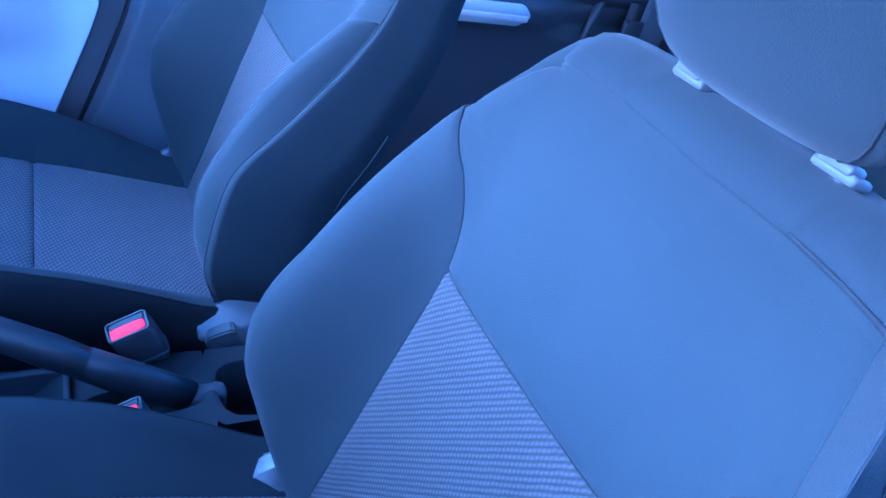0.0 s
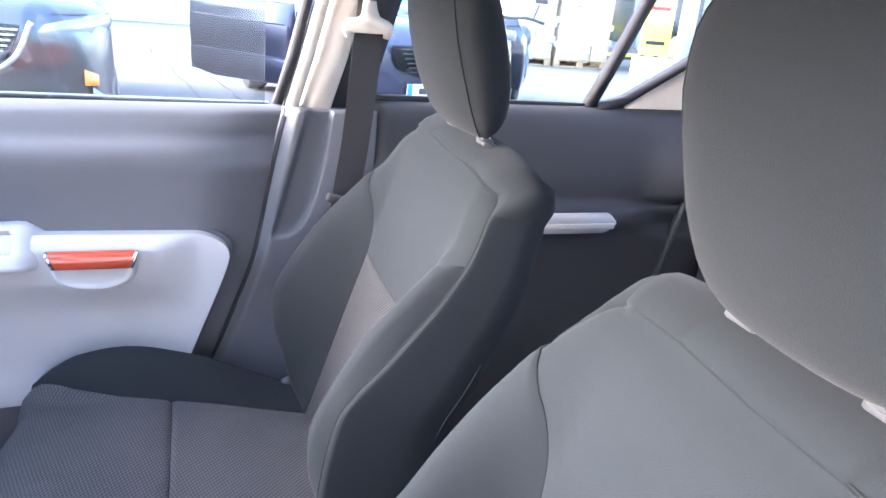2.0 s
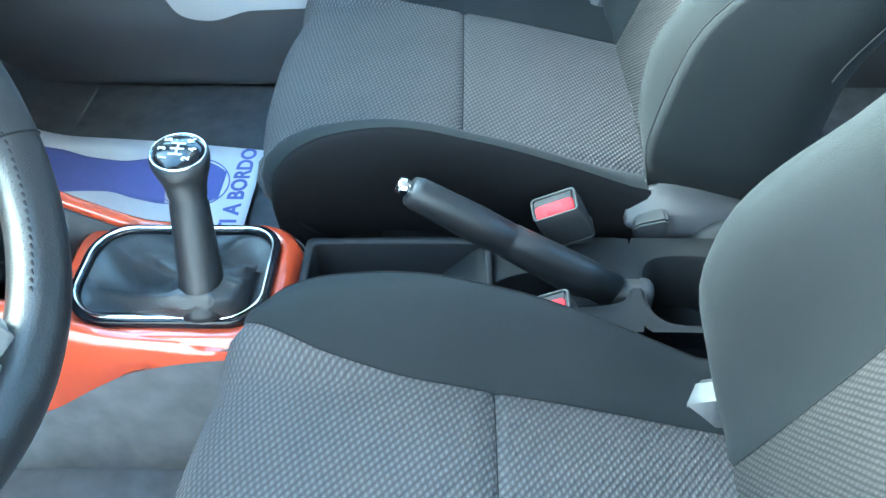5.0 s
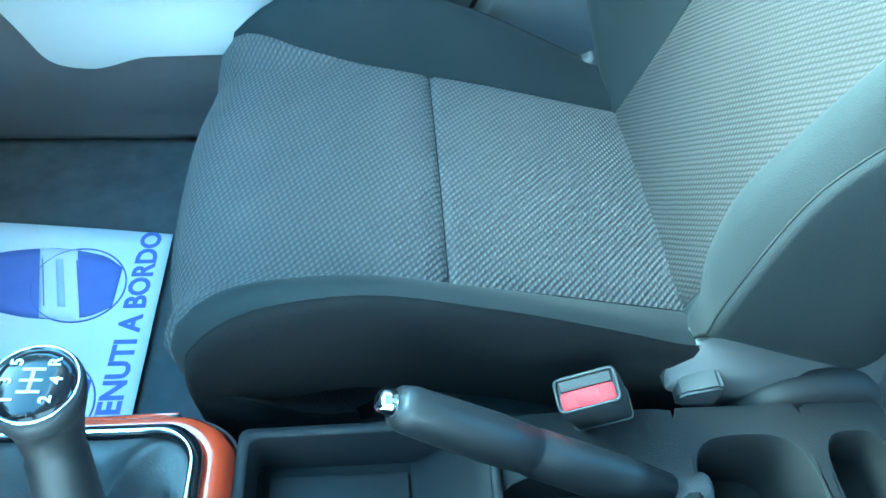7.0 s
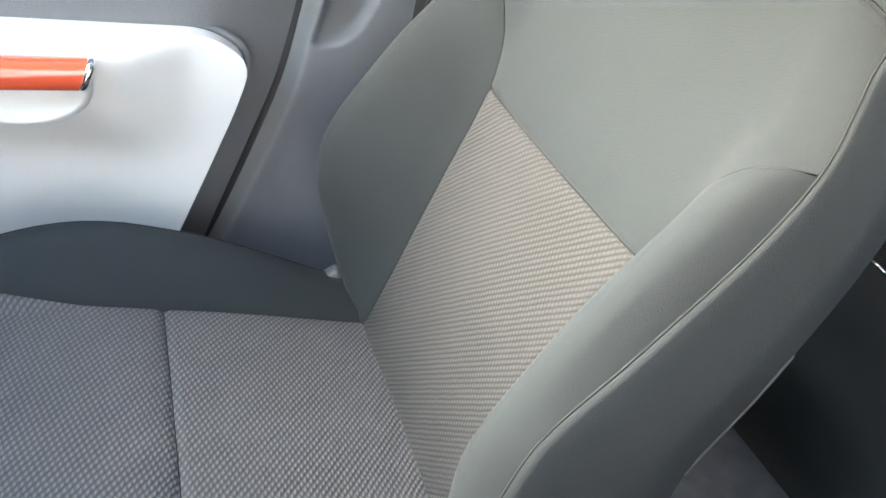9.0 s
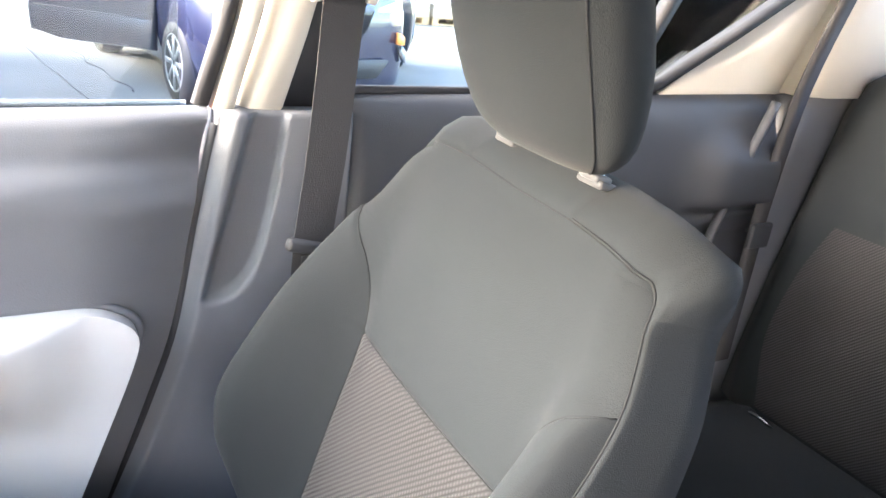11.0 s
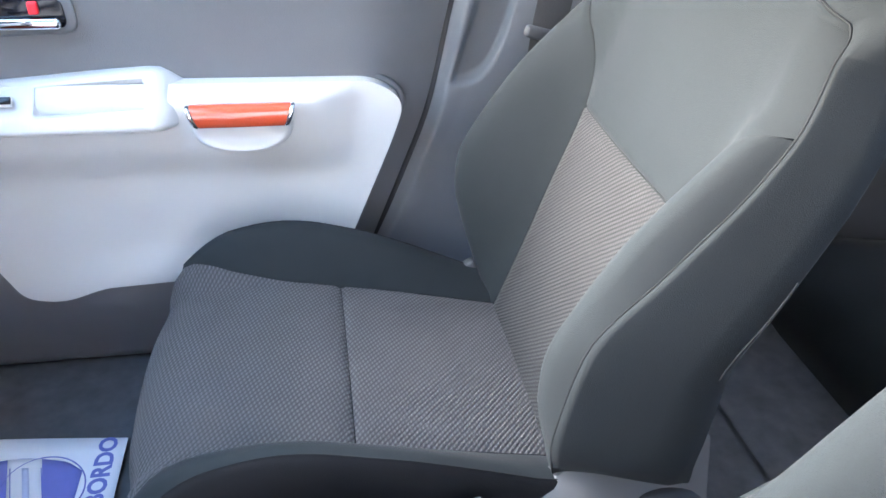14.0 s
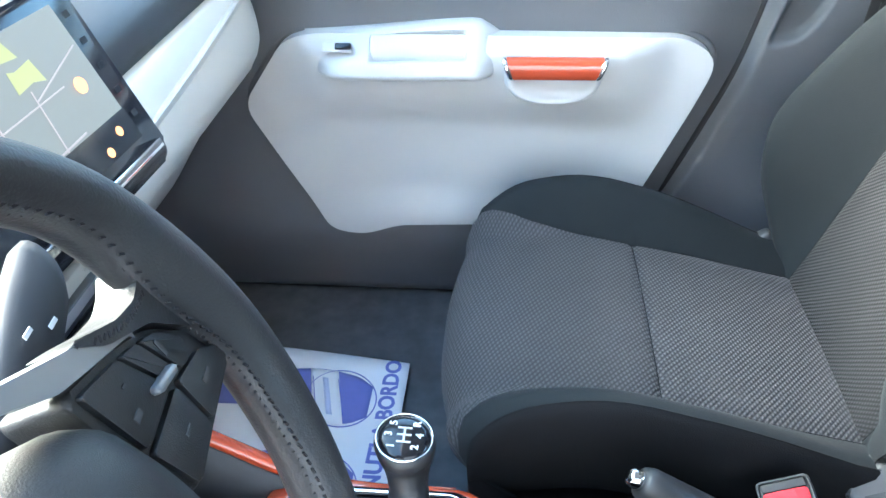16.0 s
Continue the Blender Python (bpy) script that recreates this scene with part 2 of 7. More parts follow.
def rounded(corners, radii, steps=6):
    """An outline with its corners rounded."""
    n = len(corners)
    out = []
    for i, c in enumerate(corners):
        c = Vector(c)
        a, b = Vector(corners[i - 1]) - c, Vector(corners[(i + 1) % n]) - c
        r = radii[i] if isinstance(radii, (list, tuple)) else radii
        r = min(r, a.length * 0.49, b.length * 0.49)
        p, q = c + a.normalized() * r, c + b.normalized() * r
        for k in range(steps + 1):
            u = k / steps
            out.append(((1 - u) ** 2 * p + 2 * u * (1 - u) * c + u * u * q)[:])
    return out


def ease(x, a, b):
    u = min(1.0, max(0.0, (x - a) / (b - a)))
    return u * u * (3 - 2 * u)


def curve_of(points):
    """A smooth function through (x, y) pairs (monotone cubic)."""
    xs, ys = zip(*points)
    slopes = [(ys[i + 1] - ys[i]) / (xs[i + 1] - xs[i]) for i in range(len(xs) - 1)]
    tangents = [slopes[0]] + [0.0 if a * b <= 0 else 2 * a * b / (a + b) for a, b in zip(slopes, slopes[1:])] + [slopes[-1]]

    def f(x):
        if x <= xs[0]:
            return ys[0]
        if x >= xs[-1]:
            return ys[-1]
        i = max(k for k in range(len(xs) - 1) if xs[k] <= x)
        h = xs[i + 1] - xs[i]
        u = (x - xs[i]) / h
        return (2 * u**3 - 3 * u * u + 1) * ys[i] + (u**3 - 2 * u * u + u) * h * tangents[i] + (3 * u * u - 2 * u**3) * ys[i + 1] + (u**3 - u * u) * h * tangents[i + 1]

    return f


def words(name, text, size, place, right, up, mat, parent, spacing=1.0, lift=0.0004, label="", bold=0.0):
    """Flat lettering, centred on place, in the built-in font."""
    curve = bpy.data.curves.new(name, "FONT")
    curve.body, curve.size, curve.align_x, curve.align_y = text, size, "CENTER", "CENTER"
    curve.offset = bold
    curve.space_character, curve.extrude, curve.resolution_u = spacing, lift, 3
    temp = bpy.data.objects.new(name, curve)
    scene.collection.objects.link(temp)
    me = bpy.data.meshes.new_from_object(temp.evaluated_get(bpy.context.evaluated_depsgraph_get()))
    bpy.data.objects.remove(temp)
    right, up = Vector(right).normalized(), Vector(up).normalized()
    out = right.cross(up)
    m = Matrix((right, up, out)).transposed().to_4x4()
    m.translation = place
    me.transform(m)
    me.materials.clear()
    me.materials.append(mat)
    ob = new(name, me)
    ob.parent = parent
    return tagged(ob, label)


# ---------------------------------------------------------------- front seats
RECLINE = radians(18.5)
BACK_FOOT = Vector((0.217, 0, 0.50))
BACK_UP = Vector((math.sin(RECLINE), 0, math.cos(RECLINE)))
BACK_OUT = Vector((-math.cos(RECLINE), 0, math.sin(RECLINE)))
SEAT_FLOOR = 0.36


def on_back(s, t, d):
    """A place on the backrest: s across, t up along it, d out of its front."""
    return BACK_FOOT + Vector((0, s, 0)) + t * BACK_UP + d * BACK_OUT - Vector((0, 0, SEAT_FLOOR))


BACK_WIDTH = curve_of([(0, 0.185), (0.06, 0.192), (0.10, 0.206), (0.13, 0.225), (0.16, 0.244), (0.2, 0.250), (0.3, 0.247), (0.4, 0.238), (0.5, 0.2275), (0.54, 0.2205), (0.58, 0.206), (0.605, 0.196), (0.618, 0.191), (0.628, 0.186), (0.636, 0.176), (0.642, 0.160), (0.6465, 0.132), (0.650, 0.085)])
CREST = curve_of([(0, -0.045), (0.04, -0.026), (0.1, 0.022), (0.16, 0.064), (0.22, 0.100), (0.28, 0.114), (0.34, 0.105), (0.4, 0.090), (0.46, 0.064), (0.52, 0.030), (0.56, 0.008), (0.65, -0.004)])
EDGE_OUT = curve_of([(0, -0.062), (0.05, -0.020), (0.12, 0.036), (0.2, 0.082), (0.3, 0.093), (0.4, 0.052), (0.5, 0.010), (0.58, -0.012), (0.65, -0.020)])
PANEL_SEAM = curve_of([(0.414, 0.149), (0.46, 0.157), (0.493, 0.170), (0.511, 0.185), (0.527, 0.200), (0.54, 0.2205)])
INSERT_TOP, BOLSTER_TOP = 0.414, 0.540
SEAM_DIP = 0.004


def split_grid(rows, place, seams, inner=22, outer=9):
    """Rows of vertices whose columns follow the two side seams. seams(v) is (seam, edge) half-widths; place(s, v, k) gives places."""
    table = []
    for v in rows:
        seam, edge = seams(v)
        seam = min(seam, edge)
        line = [-edge + (edge - seam) * i / outer for i in range(outer)] + [-seam + 2 * seam * i / inner for i in range(inner)] + [seam + (edge - seam) * i / outer for i in range(outer + 1)]
        table.append([(s, v, place(s, v, k)) for k, s in enumerate(line)])
    return table


def patch(table, r0, r1, c0, c1):
    """One piece of the grid as a mesh of its own, with its UVs in metres."""
    bm = bmesh.new()
    layer = bm.loops.layers.uv.new("UVMap")
    grid = [[bm.verts.new(table[r][c][2]) for c in range(c0, c1 + 1)] for r in range(r0, r1 + 1)]
    for r in range(r1 - r0):
        for c in range(c1 - c0):
            f = bm.faces.new((grid[r][c], grid[r][c + 1], grid[r + 1][c + 1], grid[r + 1][c]))
            for loop, (i, j) in zip(f.loops, ((r, c), (r, c + 1), (r + 1, c + 1), (r + 1, c))):
                loop[layer].uv = (table[r0 + i][c0 + j][0], table[r0 + i][c0 + j][1])
    bmesh.ops.dissolve_degenerate(bm, dist=1e-5, edges=bm.edges)
    return bm


INNER, OUTER = 22, 9
SEAM_L, SEAM_R, LAST = OUTER, OUTER + INNER, 2 * OUTER + INNER


def backrest(seat, drop):
    rows = [0.0165 * i for i in range(24)] + [0.402, 0.410, INSERT_TOP, 0.418, 0.426] + [0.44 + 0.0095 * i for i in range(10)] + [0.534, BOLSTER_TOP] + [0.548, 0.558, 0.568, 0.58, 0.592, 0.604, 0.610, 0.615, 0.620, 0.625, 0.630, 0.634, 0.638, 0.641, 0.644, 0.6465, 0.6485, 0.650]
    top_row = rows.index(INSERT_TOP)

    def seams(t):
        edge = BACK_WIDTH(t)
        seam = 0.150 if t <= INSERT_TOP else min(edge, PANEL_SEAM(t)) if t < BOLSTER_TOP else edge
        return seam, edge

    def shoulder(s, t):
        """The top bows down towards its ends, and the far shoulder is the fuller of the two."""
        full = max(0.0, s) / 0.2
        bow = (0.006 * (s / 0.2) ** 2 + drop) * ease(t, 0.53, 0.65)
        return s + 0.022 * full * ease(t, 0.36, 0.54), t - bow + 0.014 * full * ease(t, 0.46, 0.60)

    def place(s, t, k):
        seam, edge = seams(t)
        a = abs(s)
        d = 0.010 * (1 - (min(a, 0.15) / 0.2) ** 2) * ease(t, 0.1, 0.35)
        if a > 0.15:
            # the bolster swells to a crest just inside its outer seam
            e, top, low = (a - 0.15) / max(0.02, edge - 0.15), CREST(t), EDGE_OUT(t)
            d += top * math.sin(math.pi / 2 * e / 0.76) ** 1.6 if e < 0.76 else top - (top - low) * ((e - 0.76) / 0.24) ** 2
        d -= 0.010 * ease(t, 0.60, 0.65)
        if k in (SEAM_L, SEAM_R) and t < BOLSTER_TOP:
            d -= SEAM_DIP
        if abs(t - INSERT_TOP) < 1e-6 and SEAM_L <= k <= SEAM_R:
            d -= SEAM_DIP
        s, t = shoulder(s, t)
        return on_back(s, t, d)

    table = split_grid(rows, place, seams, INNER, OUTER)
    n = len(rows) - 1
    back = thing("backrest", "", "")
    back.parent = seat
    tagged(back, "reclined backrest in dark cloth")
    part("insert", patch(table, 0, top_row, SEAM_L, SEAM_R), M["insert"], back, "ribbed grey cloth insert")
    part("upper_panel", patch(table, top_row, n, SEAM_L, SEAM_R), M["cloth"], back, "smooth dark grey cloth panel")
    end = rows.index(BOLSTER_TOP)
    for c0, c1 in ((0, SEAM_L), (SEAM_R, LAST)):
        part("bolster", patch(table, 0, end, c0, c1), M["cloth"], back, "smooth dark grey padded bolster")
    # the loop round the front, from one foot over the top to the other
    left = [table[r][0] for r in range(n + 1)]
    over = [table[n][c] for c in range(1, LAST)]
    right = [table[r][LAST] for r in range(n, -1, -1)]
    loop = left + over + right
    flat = [Vector(shoulder(s, t)) for s, t, _ in loop]
    depth = [(p - (on_back(0, 0, 0))).dot(BACK_OUT) for _, _, p in loop]
    # a stitched groove, then the side or the top rolls away to the rear
    ring_at = [(0, 0), (0.0006, 0.0014), (0.0016, 0.0014), (0.0028, 0.0008), (0.0055, 0.008), (0.008, 0.024), (0.012, 0.048), (0.017, 0.076), (0.021, 0.108), (0.002, 0.130)]
    cap_at = [(0, 0), (0.0008, 0.0024), (0.0024, 0.0024), (0.0055, 0.0004), (0.021, 0.014), (0.040, 0.045), (0.047, 0.075), (0.043, 0.10), (0.024, 0.120), (-0.02, 0.128)]
    run = list(itertools.accumulate([0.0] + [(b - a).length for a, b in zip(flat, flat[1:])]))

    def along_loop(far):
        """The place that far along the loop."""
        far = max(0.0, min(run[-1], far))
        k = min(len(run) - 2, max(i for i in range(len(run)) if run[i] <= far))
        return flat[k].lerp(flat[k + 1], (far - run[k]) / max(1e-9, run[k + 1] - run[k]))

    rings = []
    m = len(loop)
    for (ro, rb), (co, cb) in zip(ring_at, cap_at):
        ring = []
        for i in range(m):
            a, b = along_loop(run[i] - 0.022), along_loop(run[i] + 0.022)
            along = (b - a).normalized()
            out = Vector((-along.y, along.x))
            w = ease(out.y, 0.35, 0.90)
            splay = -0.4 + 1.4 * ease(flat[i].y, 0.09, 0.20) - 0.3 * ease(flat[i].y, 0.35, 0.58)
            o, k = ro * splay + (co - ro * splay) * w, rb + (cb - rb) * w
            k *= 1.36 - 0.68 * ease(flat[i].y, 0.2, 0.62) if rb > 0.005 else 1.0
            q = flat[i] + out * o
            ring.append(on_back(q.x, q.y, depth[i] - k))
        rings.append(ring)

    cut = next(i for i in range(m) if flat[i].y > 0.606)

    def strip(i0, i1):
        bm = bmesh.new()
        add_loft(bm, [ring[i0 : i1 + 1] for ring in rings], closed=False, caps=False)
        return bm

    part("side_panel", strip(0, cut), M["cloth"], back, "dark grey cloth side")
    part("top_panel", strip(cut, m - 1 - cut), M["cloth"], back, "smooth dark grey cloth top")
    part("side_panel", strip(m - 1 - cut, m - 1), M["cloth"], back, "dark grey cloth side")
    last = rings[-1]
    bm = bmesh.new()
    half = len(left)
    cols = 8
    grid = []
    for i in range(half):
        a, b = last[i], last[m - 1 - i]
        grid.append([a.lerp(b, c / cols) for c in range(cols + 1)])
    add_loft(bm, grid, closed=False, caps=False)
    crown = [bm.verts.new(p) for p in last[half - 1 : m - half + 1]]
    bm.faces.new(crown)
    part("back_panel", bm, M["black_plastic"], back, "black seat back")
    seam_lines = [[p.lerp(q, 0.5) for p, q in zip(rings[0][2:-2], rings[3][2:-2])]]
    seam_lines += [[table[r][c][2] + BACK_OUT * 0.0008 for r in range(end + 1)] for c in (SEAM_L, SEAM_R)]
    seam_lines.append([table[top_row][c][2] + BACK_OUT * 0.0008 for c in range(SEAM_L, SEAM_R + 1)])
    for i, line in enumerate(seam_lines):
        part("seam", tube(line, 0.0010 if i == 0 else 0.0007, 5), M["thread"], back, "dark stitched seam")
    bm = bmesh.new()
    add_tube(bm, [rings[8][j] for j in range(1, cut) if 0.30 < flat[j].y < 0.43], 0.0012, 6)
    part("piping", bm, M["piping"], back, "pale edge piping")
    return back


CUSHION_LINE = [(-0.110, 0.415), (-0.158, 0.445), (-0.208, 0.49), (-0.244, 0.54), (-0.246, 0.585), (-0.221, 0.613), (-0.177, 0.627), (-0.11, 0.632), (-0.05, 0.630), (0.0, 0.622), (0.08, 0.608), (0.17, 0.588), (0.27, 0.565), (0.31, 0.555)]


def cushion(seat):
    """The padded seat: its line is followed from under the front edge over the top to the rear."""
    line = smooth_path([(x, 0, z) for x, z in CUSHION_LINE], 13 * 12)
    far = [0.0]
    for a, b in zip(line, line[1:]):
        far.append(far[-1] + (b - a).length)
    total = far[-1]

    def at(v):
        i = max(0, min(len(far) - 2, next((k for k in range(len(far) - 1) if far[k + 1] >= v), len(far) - 2)))
        u = (v - far[i]) / (far[i + 1] - far[i])
        p = line[i].lerp(line[i + 1], u)
        d = (line[min(i + 2, len(line) - 1)] - line[max(i - 1, 0)]).normalized()
        return p, Vector((-d.z, 0, d.x))

    seam_v = next(far[k] for k in range(len(far)) if line[k].x > 0.006 and line[k].z > 0.55)
    rows = sorted([total * i / 44 for i in range(45) if abs(total * i / 44 - seam_v) > 0.009] + [seam_v - 0.008, seam_v - 0.003, seam_v, seam_v + 0.003, seam_v + 0.008])
    seam_row = rows.index(seam_v)
    edge_of = curve_of([(0, 0.172), (0.06, 0.192), (0.15, 0.212), (0.20, 0.222), (0.27, 0.241), (0.36, 0.252), (0.5, 0.258), (0.7, 0.245)])
    seam_of = curve_of([(0, 0.170), (0.06, 0.189), (0.15, 0.209), (0.20, 0.219), (0.235, 0.219), (0.27, 0.207), (0.31, 0.188), (0.36, 0.170), (0.45, 0.157), (0.7, 0.154)])
    rise_of = curve_of([(0, 0.0), (0.12, 0.0), (0.2, 0.008), (0.28, 0.034), (0.36, 0.062), (0.43, 0.071), (0.52, 0.064), (0.6, 0.050), (0.7, 0.03)])

    def place(s, v, k):
        p, up = at(v)
        edge, seam = edge_of(v), min(seam_of(v), edge_of(v))
        e = max(0.0, (abs(s) - 0.152) / (edge - 0.152))
        h = rise_of(v) * math.sin(math.pi * 0.5 * min(1, e / 0.66)) ** 1.3
        h -= 0.45 * rise_of(v) * max(0.0, (e - 0.62) / 0.38) ** 2
        h += 0.006 * (1 - (s / 0.2) ** 2)
        h -= 0.010 * min(1, abs(s) / edge) ** 14
        if k in (SEAM_L, SEAM_R):
            h -= SEAM_DIP
        if SEAM_L <= k <= SEAM_R:
            h -= 0.004 * math.exp(-(((v - seam_v) / 0.0045) ** 2))
        curl = 0.068 * (abs(s) / 0.22) ** 3 * (1 - ease(v, 0.12, 0.36))
        return p + up * h + Vector((curl, s, -SEAT_FLOOR))

    def seams(v):
        return seam_of(v), edge_of(v)

    table = split_grid(rows, place, seams, INNER, OUTER)
    n = len(rows) - 1
    pad = thing("cushion", "", "")
    pad.parent = seat
    tagged(pad, "padded seat cushion in dotted dark grey cloth")
    part("front_insert", patch(table, 0, seam_row, SEAM_L, SEAM_R), M["cushion"], pad, "dotted dark grey cloth")
    part("rear_insert", patch(table, seam_row, n, SEAM_L, SEAM_R), M["cushion"], pad, "dotted dark grey cloth")
    seam_lines = []
    for c0, c1, e, sign in ((0, SEAM_L, 0, -1), (SEAM_R, LAST, LAST, 1)):
        c_edge = e + (3 if e == 0 else -3)
        part("bolster", patch(table, 0, n, max(c0, c_edge) if e == 0 else c0, c1 if e == 0 else min(c1, c_edge)), M["cloth"], pad, "smooth dark grey padded bolster")
        base = [table[r][c_edge][2] for r in range(n + 1)]
        bm = bmesh.new()
        rings = []
        for o, dn in ((0, 0), (0.003, 0.002), (0.007, 0.009), (0.009, 0.025), (0.005, 0.06), (-0.008, 0.10), (-0.022, 0.14), (-0.034, 0.19)):
            ring = []
            for r, p in enumerate(base):
                low = 0.405 - SEAT_FLOOR
                z = max(min(p.z, low), p.z - dn)
                ring.append(Vector((p.x + 0.15 * dn * (1 - ease(rows[r], 0.1, 0.3)), p.y + sign * o, z)))
            rings.append(ring)
        add_loft(bm, rings, closed=False, caps=False)
        part("side_panel", bm, M["side_cloth"], pad, "black cloth side")
        seam_lines.append([table[r][c_edge][2] + Vector((0, 0, 0.0006)) for r in range(n + 1)])
        seam_lines.append([table[r][SEAM_L if e == 0 else SEAM_R][2] + Vector((0, 0, 0.0008)) for r in range(n + 1)])
    seam_lines.append([table[seam_row][c][2] + Vector((0, 0, 0.0008)) for c in range(SEAM_L, SEAM_R + 1)])
    for line in seam_lines:
        part("seam", tube(line, 0.0006, 5), M["thread"], pad, "dark stitched seam")
    return pad


def headrest(seat, drop):
    rest = thing("headrest", "", "")
    rest.parent = seat
    tagged(rest, "raised grey cloth headrest on two posts")
    # it leans forward over the backrest
    lean = radians(15)
    up, out = Vector((-math.sin(lean), 0, math.cos(lean))), Vector((-math.cos(lean), 0, -math.sin(lean)))
    foot = Vector((0.450, 0, 1.150 - 0.7 * drop - SEAT_FLOOR))
    width = curve_of([(0, 0.078), (0.012, 0.098), (0.03, 0.110), (0.055, 0.116), (0.09, 0.120), (0.18, 0.120), (0.225, 0.110), (0.243, 0.098), (0.25, 0.075)])
    front_of = curve_of([(0, 0.006), (0.012, 0.021), (0.03, 0.032), (0.055, 0.040), (0.09, 0.046), (0.14, 0.048), (0.185, 0.044), (0.22, 0.034), (0.24, 0.020), (0.25, 0.008)])

    def at(s, t, d):
        return foot + Vector((0, s, 0)) + up * t + out * d

    back_of = curve_of([(0, -0.024), (0.012, -0.040), (0.04, -0.056), (0.10, -0.066), (0.20, -0.060), (0.24, -0.034), (0.25, -0.012)])
    rows = [0, 0.003, 0.008, 0.016, 0.028, 0.045, 0.065, 0.09, 0.12, 0.15, 0.18, 0.205, 0.222, 0.235, 0.243, 0.248, 0.25]
    n, first, last = 64, 6, 26
    rings = []
    for t in rows:
        w, d0, d1 = width(t), back_of(t), front_of(t)
        ring = []
        for k in range(n):
            c, d = math.cos(2 * math.pi * k / n), math.sin(2 * math.pi * k / n)
            ring.append(at(w * math.copysign(abs(c) ** 0.78, c), t, (d0 + d1) / 2 + (d1 - d0) / 2 * math.copysign(abs(d) ** 0.95, d)))
        rings.append(ring)
    bm = bmesh.new()
    add_loft(bm, [ring[first : last + 1] for ring in rings], closed=False, caps=False)
    part("front_panel", bm, M["cloth"], rest, "smooth grey cloth")
    bm = bmesh.new()
    add_loft(bm, [ring[last:] + ring[: first + 1] for ring in rings], closed=False, caps=False)
    for ring in (rings[0], rings[-1]):
        bm.faces.new([bm.verts.new(p) for p in ring])
    bmesh.ops.remove_doubles(bm, verts=bm.verts, dist=1e-5)
    sharpen(part("shell", bm, M["cloth"], rest, "dark cloth back and sides"), 60)
    for k in (first, last):
        part("seam", tube([ring[k] for ring in rings], 0.0012, 5), M["thread"], rest, "dark stitched seam")
    for s in (-0.069, 0.069):
        mouth = Vector((0.461, s, 1.142 - 0.7 * drop - SEAT_FLOOR))
        part("post", tube([mouth + Vector((0.018, 0, -0.06)), mouth + Vector((-0.008, 0, 0.035))], 0.0055, 12), M["chrome"], rest, "bright steel post")
        bm = bmesh.new()
        add_box(bm, mouth, (0.024, 0.034, 0.008), 0.003, 2, Matrix.Rotation(0.30, 4, "Y"))
        add_box(bm, mouth + Vector((-0.004, 0, 0.006)), (0.020, 0.026, 0.008), 0.003, 2, Matrix.Rotation(0.30, 4, "Y"))
        part("post_sleeve", bm, M["grey_sleeve"], rest, "pale grey plastic sleeve")
    return rest


M["grey_sleeve"] = material("pale_grey_sleeve", (0.045, 0.045, 0.046), 0.6, vary=0.05)


def seat_base(seat, lever_side):
    """Rails, side cover with its recline lever, and the belt buckle stalk's bracket."""
    for s in (-0.19, 0.19):
        bm = box((0.05, s, 0.025), (0.50, 0.045, 0.05), 0.008)
        part("rail", bm, M["black_plastic"], seat, "black seat rail")
        bm = box((0.30, s, 0.07), (0.06, 0.02, 0.14), 0.006)
        part("bracket", bm, M["black_plastic"], seat)
    s = lever_side * 0.236
    # hinge cover: a sloping top over a flat cheek that carries a round boss, with the lever paddle at its tip
    bm = bmesh.new()
    rows = []
    for x, z0, z1, z2, t in ((0.203, 0.206, 0.212, 0.218, 0.010), (0.207, 0.200, 0.217, 0.226, 0.016), (0.235, 0.185, 0.221, 0.248, 0.024), (0.272, 0.150, 0.224, 0.274, 0.028), (0.31, 0.110, 0.226, 0.288, 0.030), (0.37, 0.090, 0.222, 0.292, 0.030), (0.41, 0.096, 0.212, 0.280, 0.028)):
        b = 0.004
        rows.append([Vector((x, s - lever_side * q, z)) for q, z in ((0.05, z0), (0.004, z0), (0.0, z0 + b), (0.0, z1 - b), (0.003, z1), (t - 0.003, z2 - b), (t, z2), (t + 0.02, z2))])
    add_loft(bm, rows)
    cover = sharpen(part("hinge_cover", bm, M["lever"], seat, "satin grey plastic hinge cover with sloping top"), 45)
    bm = bmesh.new()
    add_loft(bm, [[Vector((0.352 + r * math.cos(a), s + lever_side * h, 0.146 + r * math.sin(a))) for a in (2 * math.pi * k / 40 for k in range(40))] for r, h in ((0.082, -0.006), (0.079, 0.005), (0.076, 0.012), (0.071, 0.0155), (0.062, 0.017), (0.02, 0.0175))])
    part("boss", bm, M["rubber"], cover, "round dark hinge boss")
    bm = bmesh.new()
    add_loft(bm, [[Vector((x, s + lever_side * (0.002 + 0.011 * a), z + h * b)) for a, b in ((-1, -1), (1, -1), (1, 1), (-1, 1))] for x, z, h in ((0.212, 0.208, 0.008), (0.214, 0.208, 0.011), (0.246, 0.212, 0.017), (0.250, 0.212, 0.014))])
    bmesh.ops.bevel(bm, geom=bm.edges[:], offset=0.0025, segments=2, affect="EDGES")
    sharpen(part("recline_lever", bm, M["black_plastic"], seat, "dark grey recline lever paddle"), 40)
    # outboard belt anchor
    part("belt_anchor", box((0.224, -lever_side * 0.214, 0.222), (0.036, 0.020, 0.060), 0.006, 3, Matrix.Rotation(-0.6, 4, "Y")), M["grey_sleeve"], seat, "pale grey belt anchor")


M["lever"] = material("grey_lever_plastic", (0.066, 0.067, 0.070), 0.45, grain=0.3, grain_scale=900, vary=0.08)


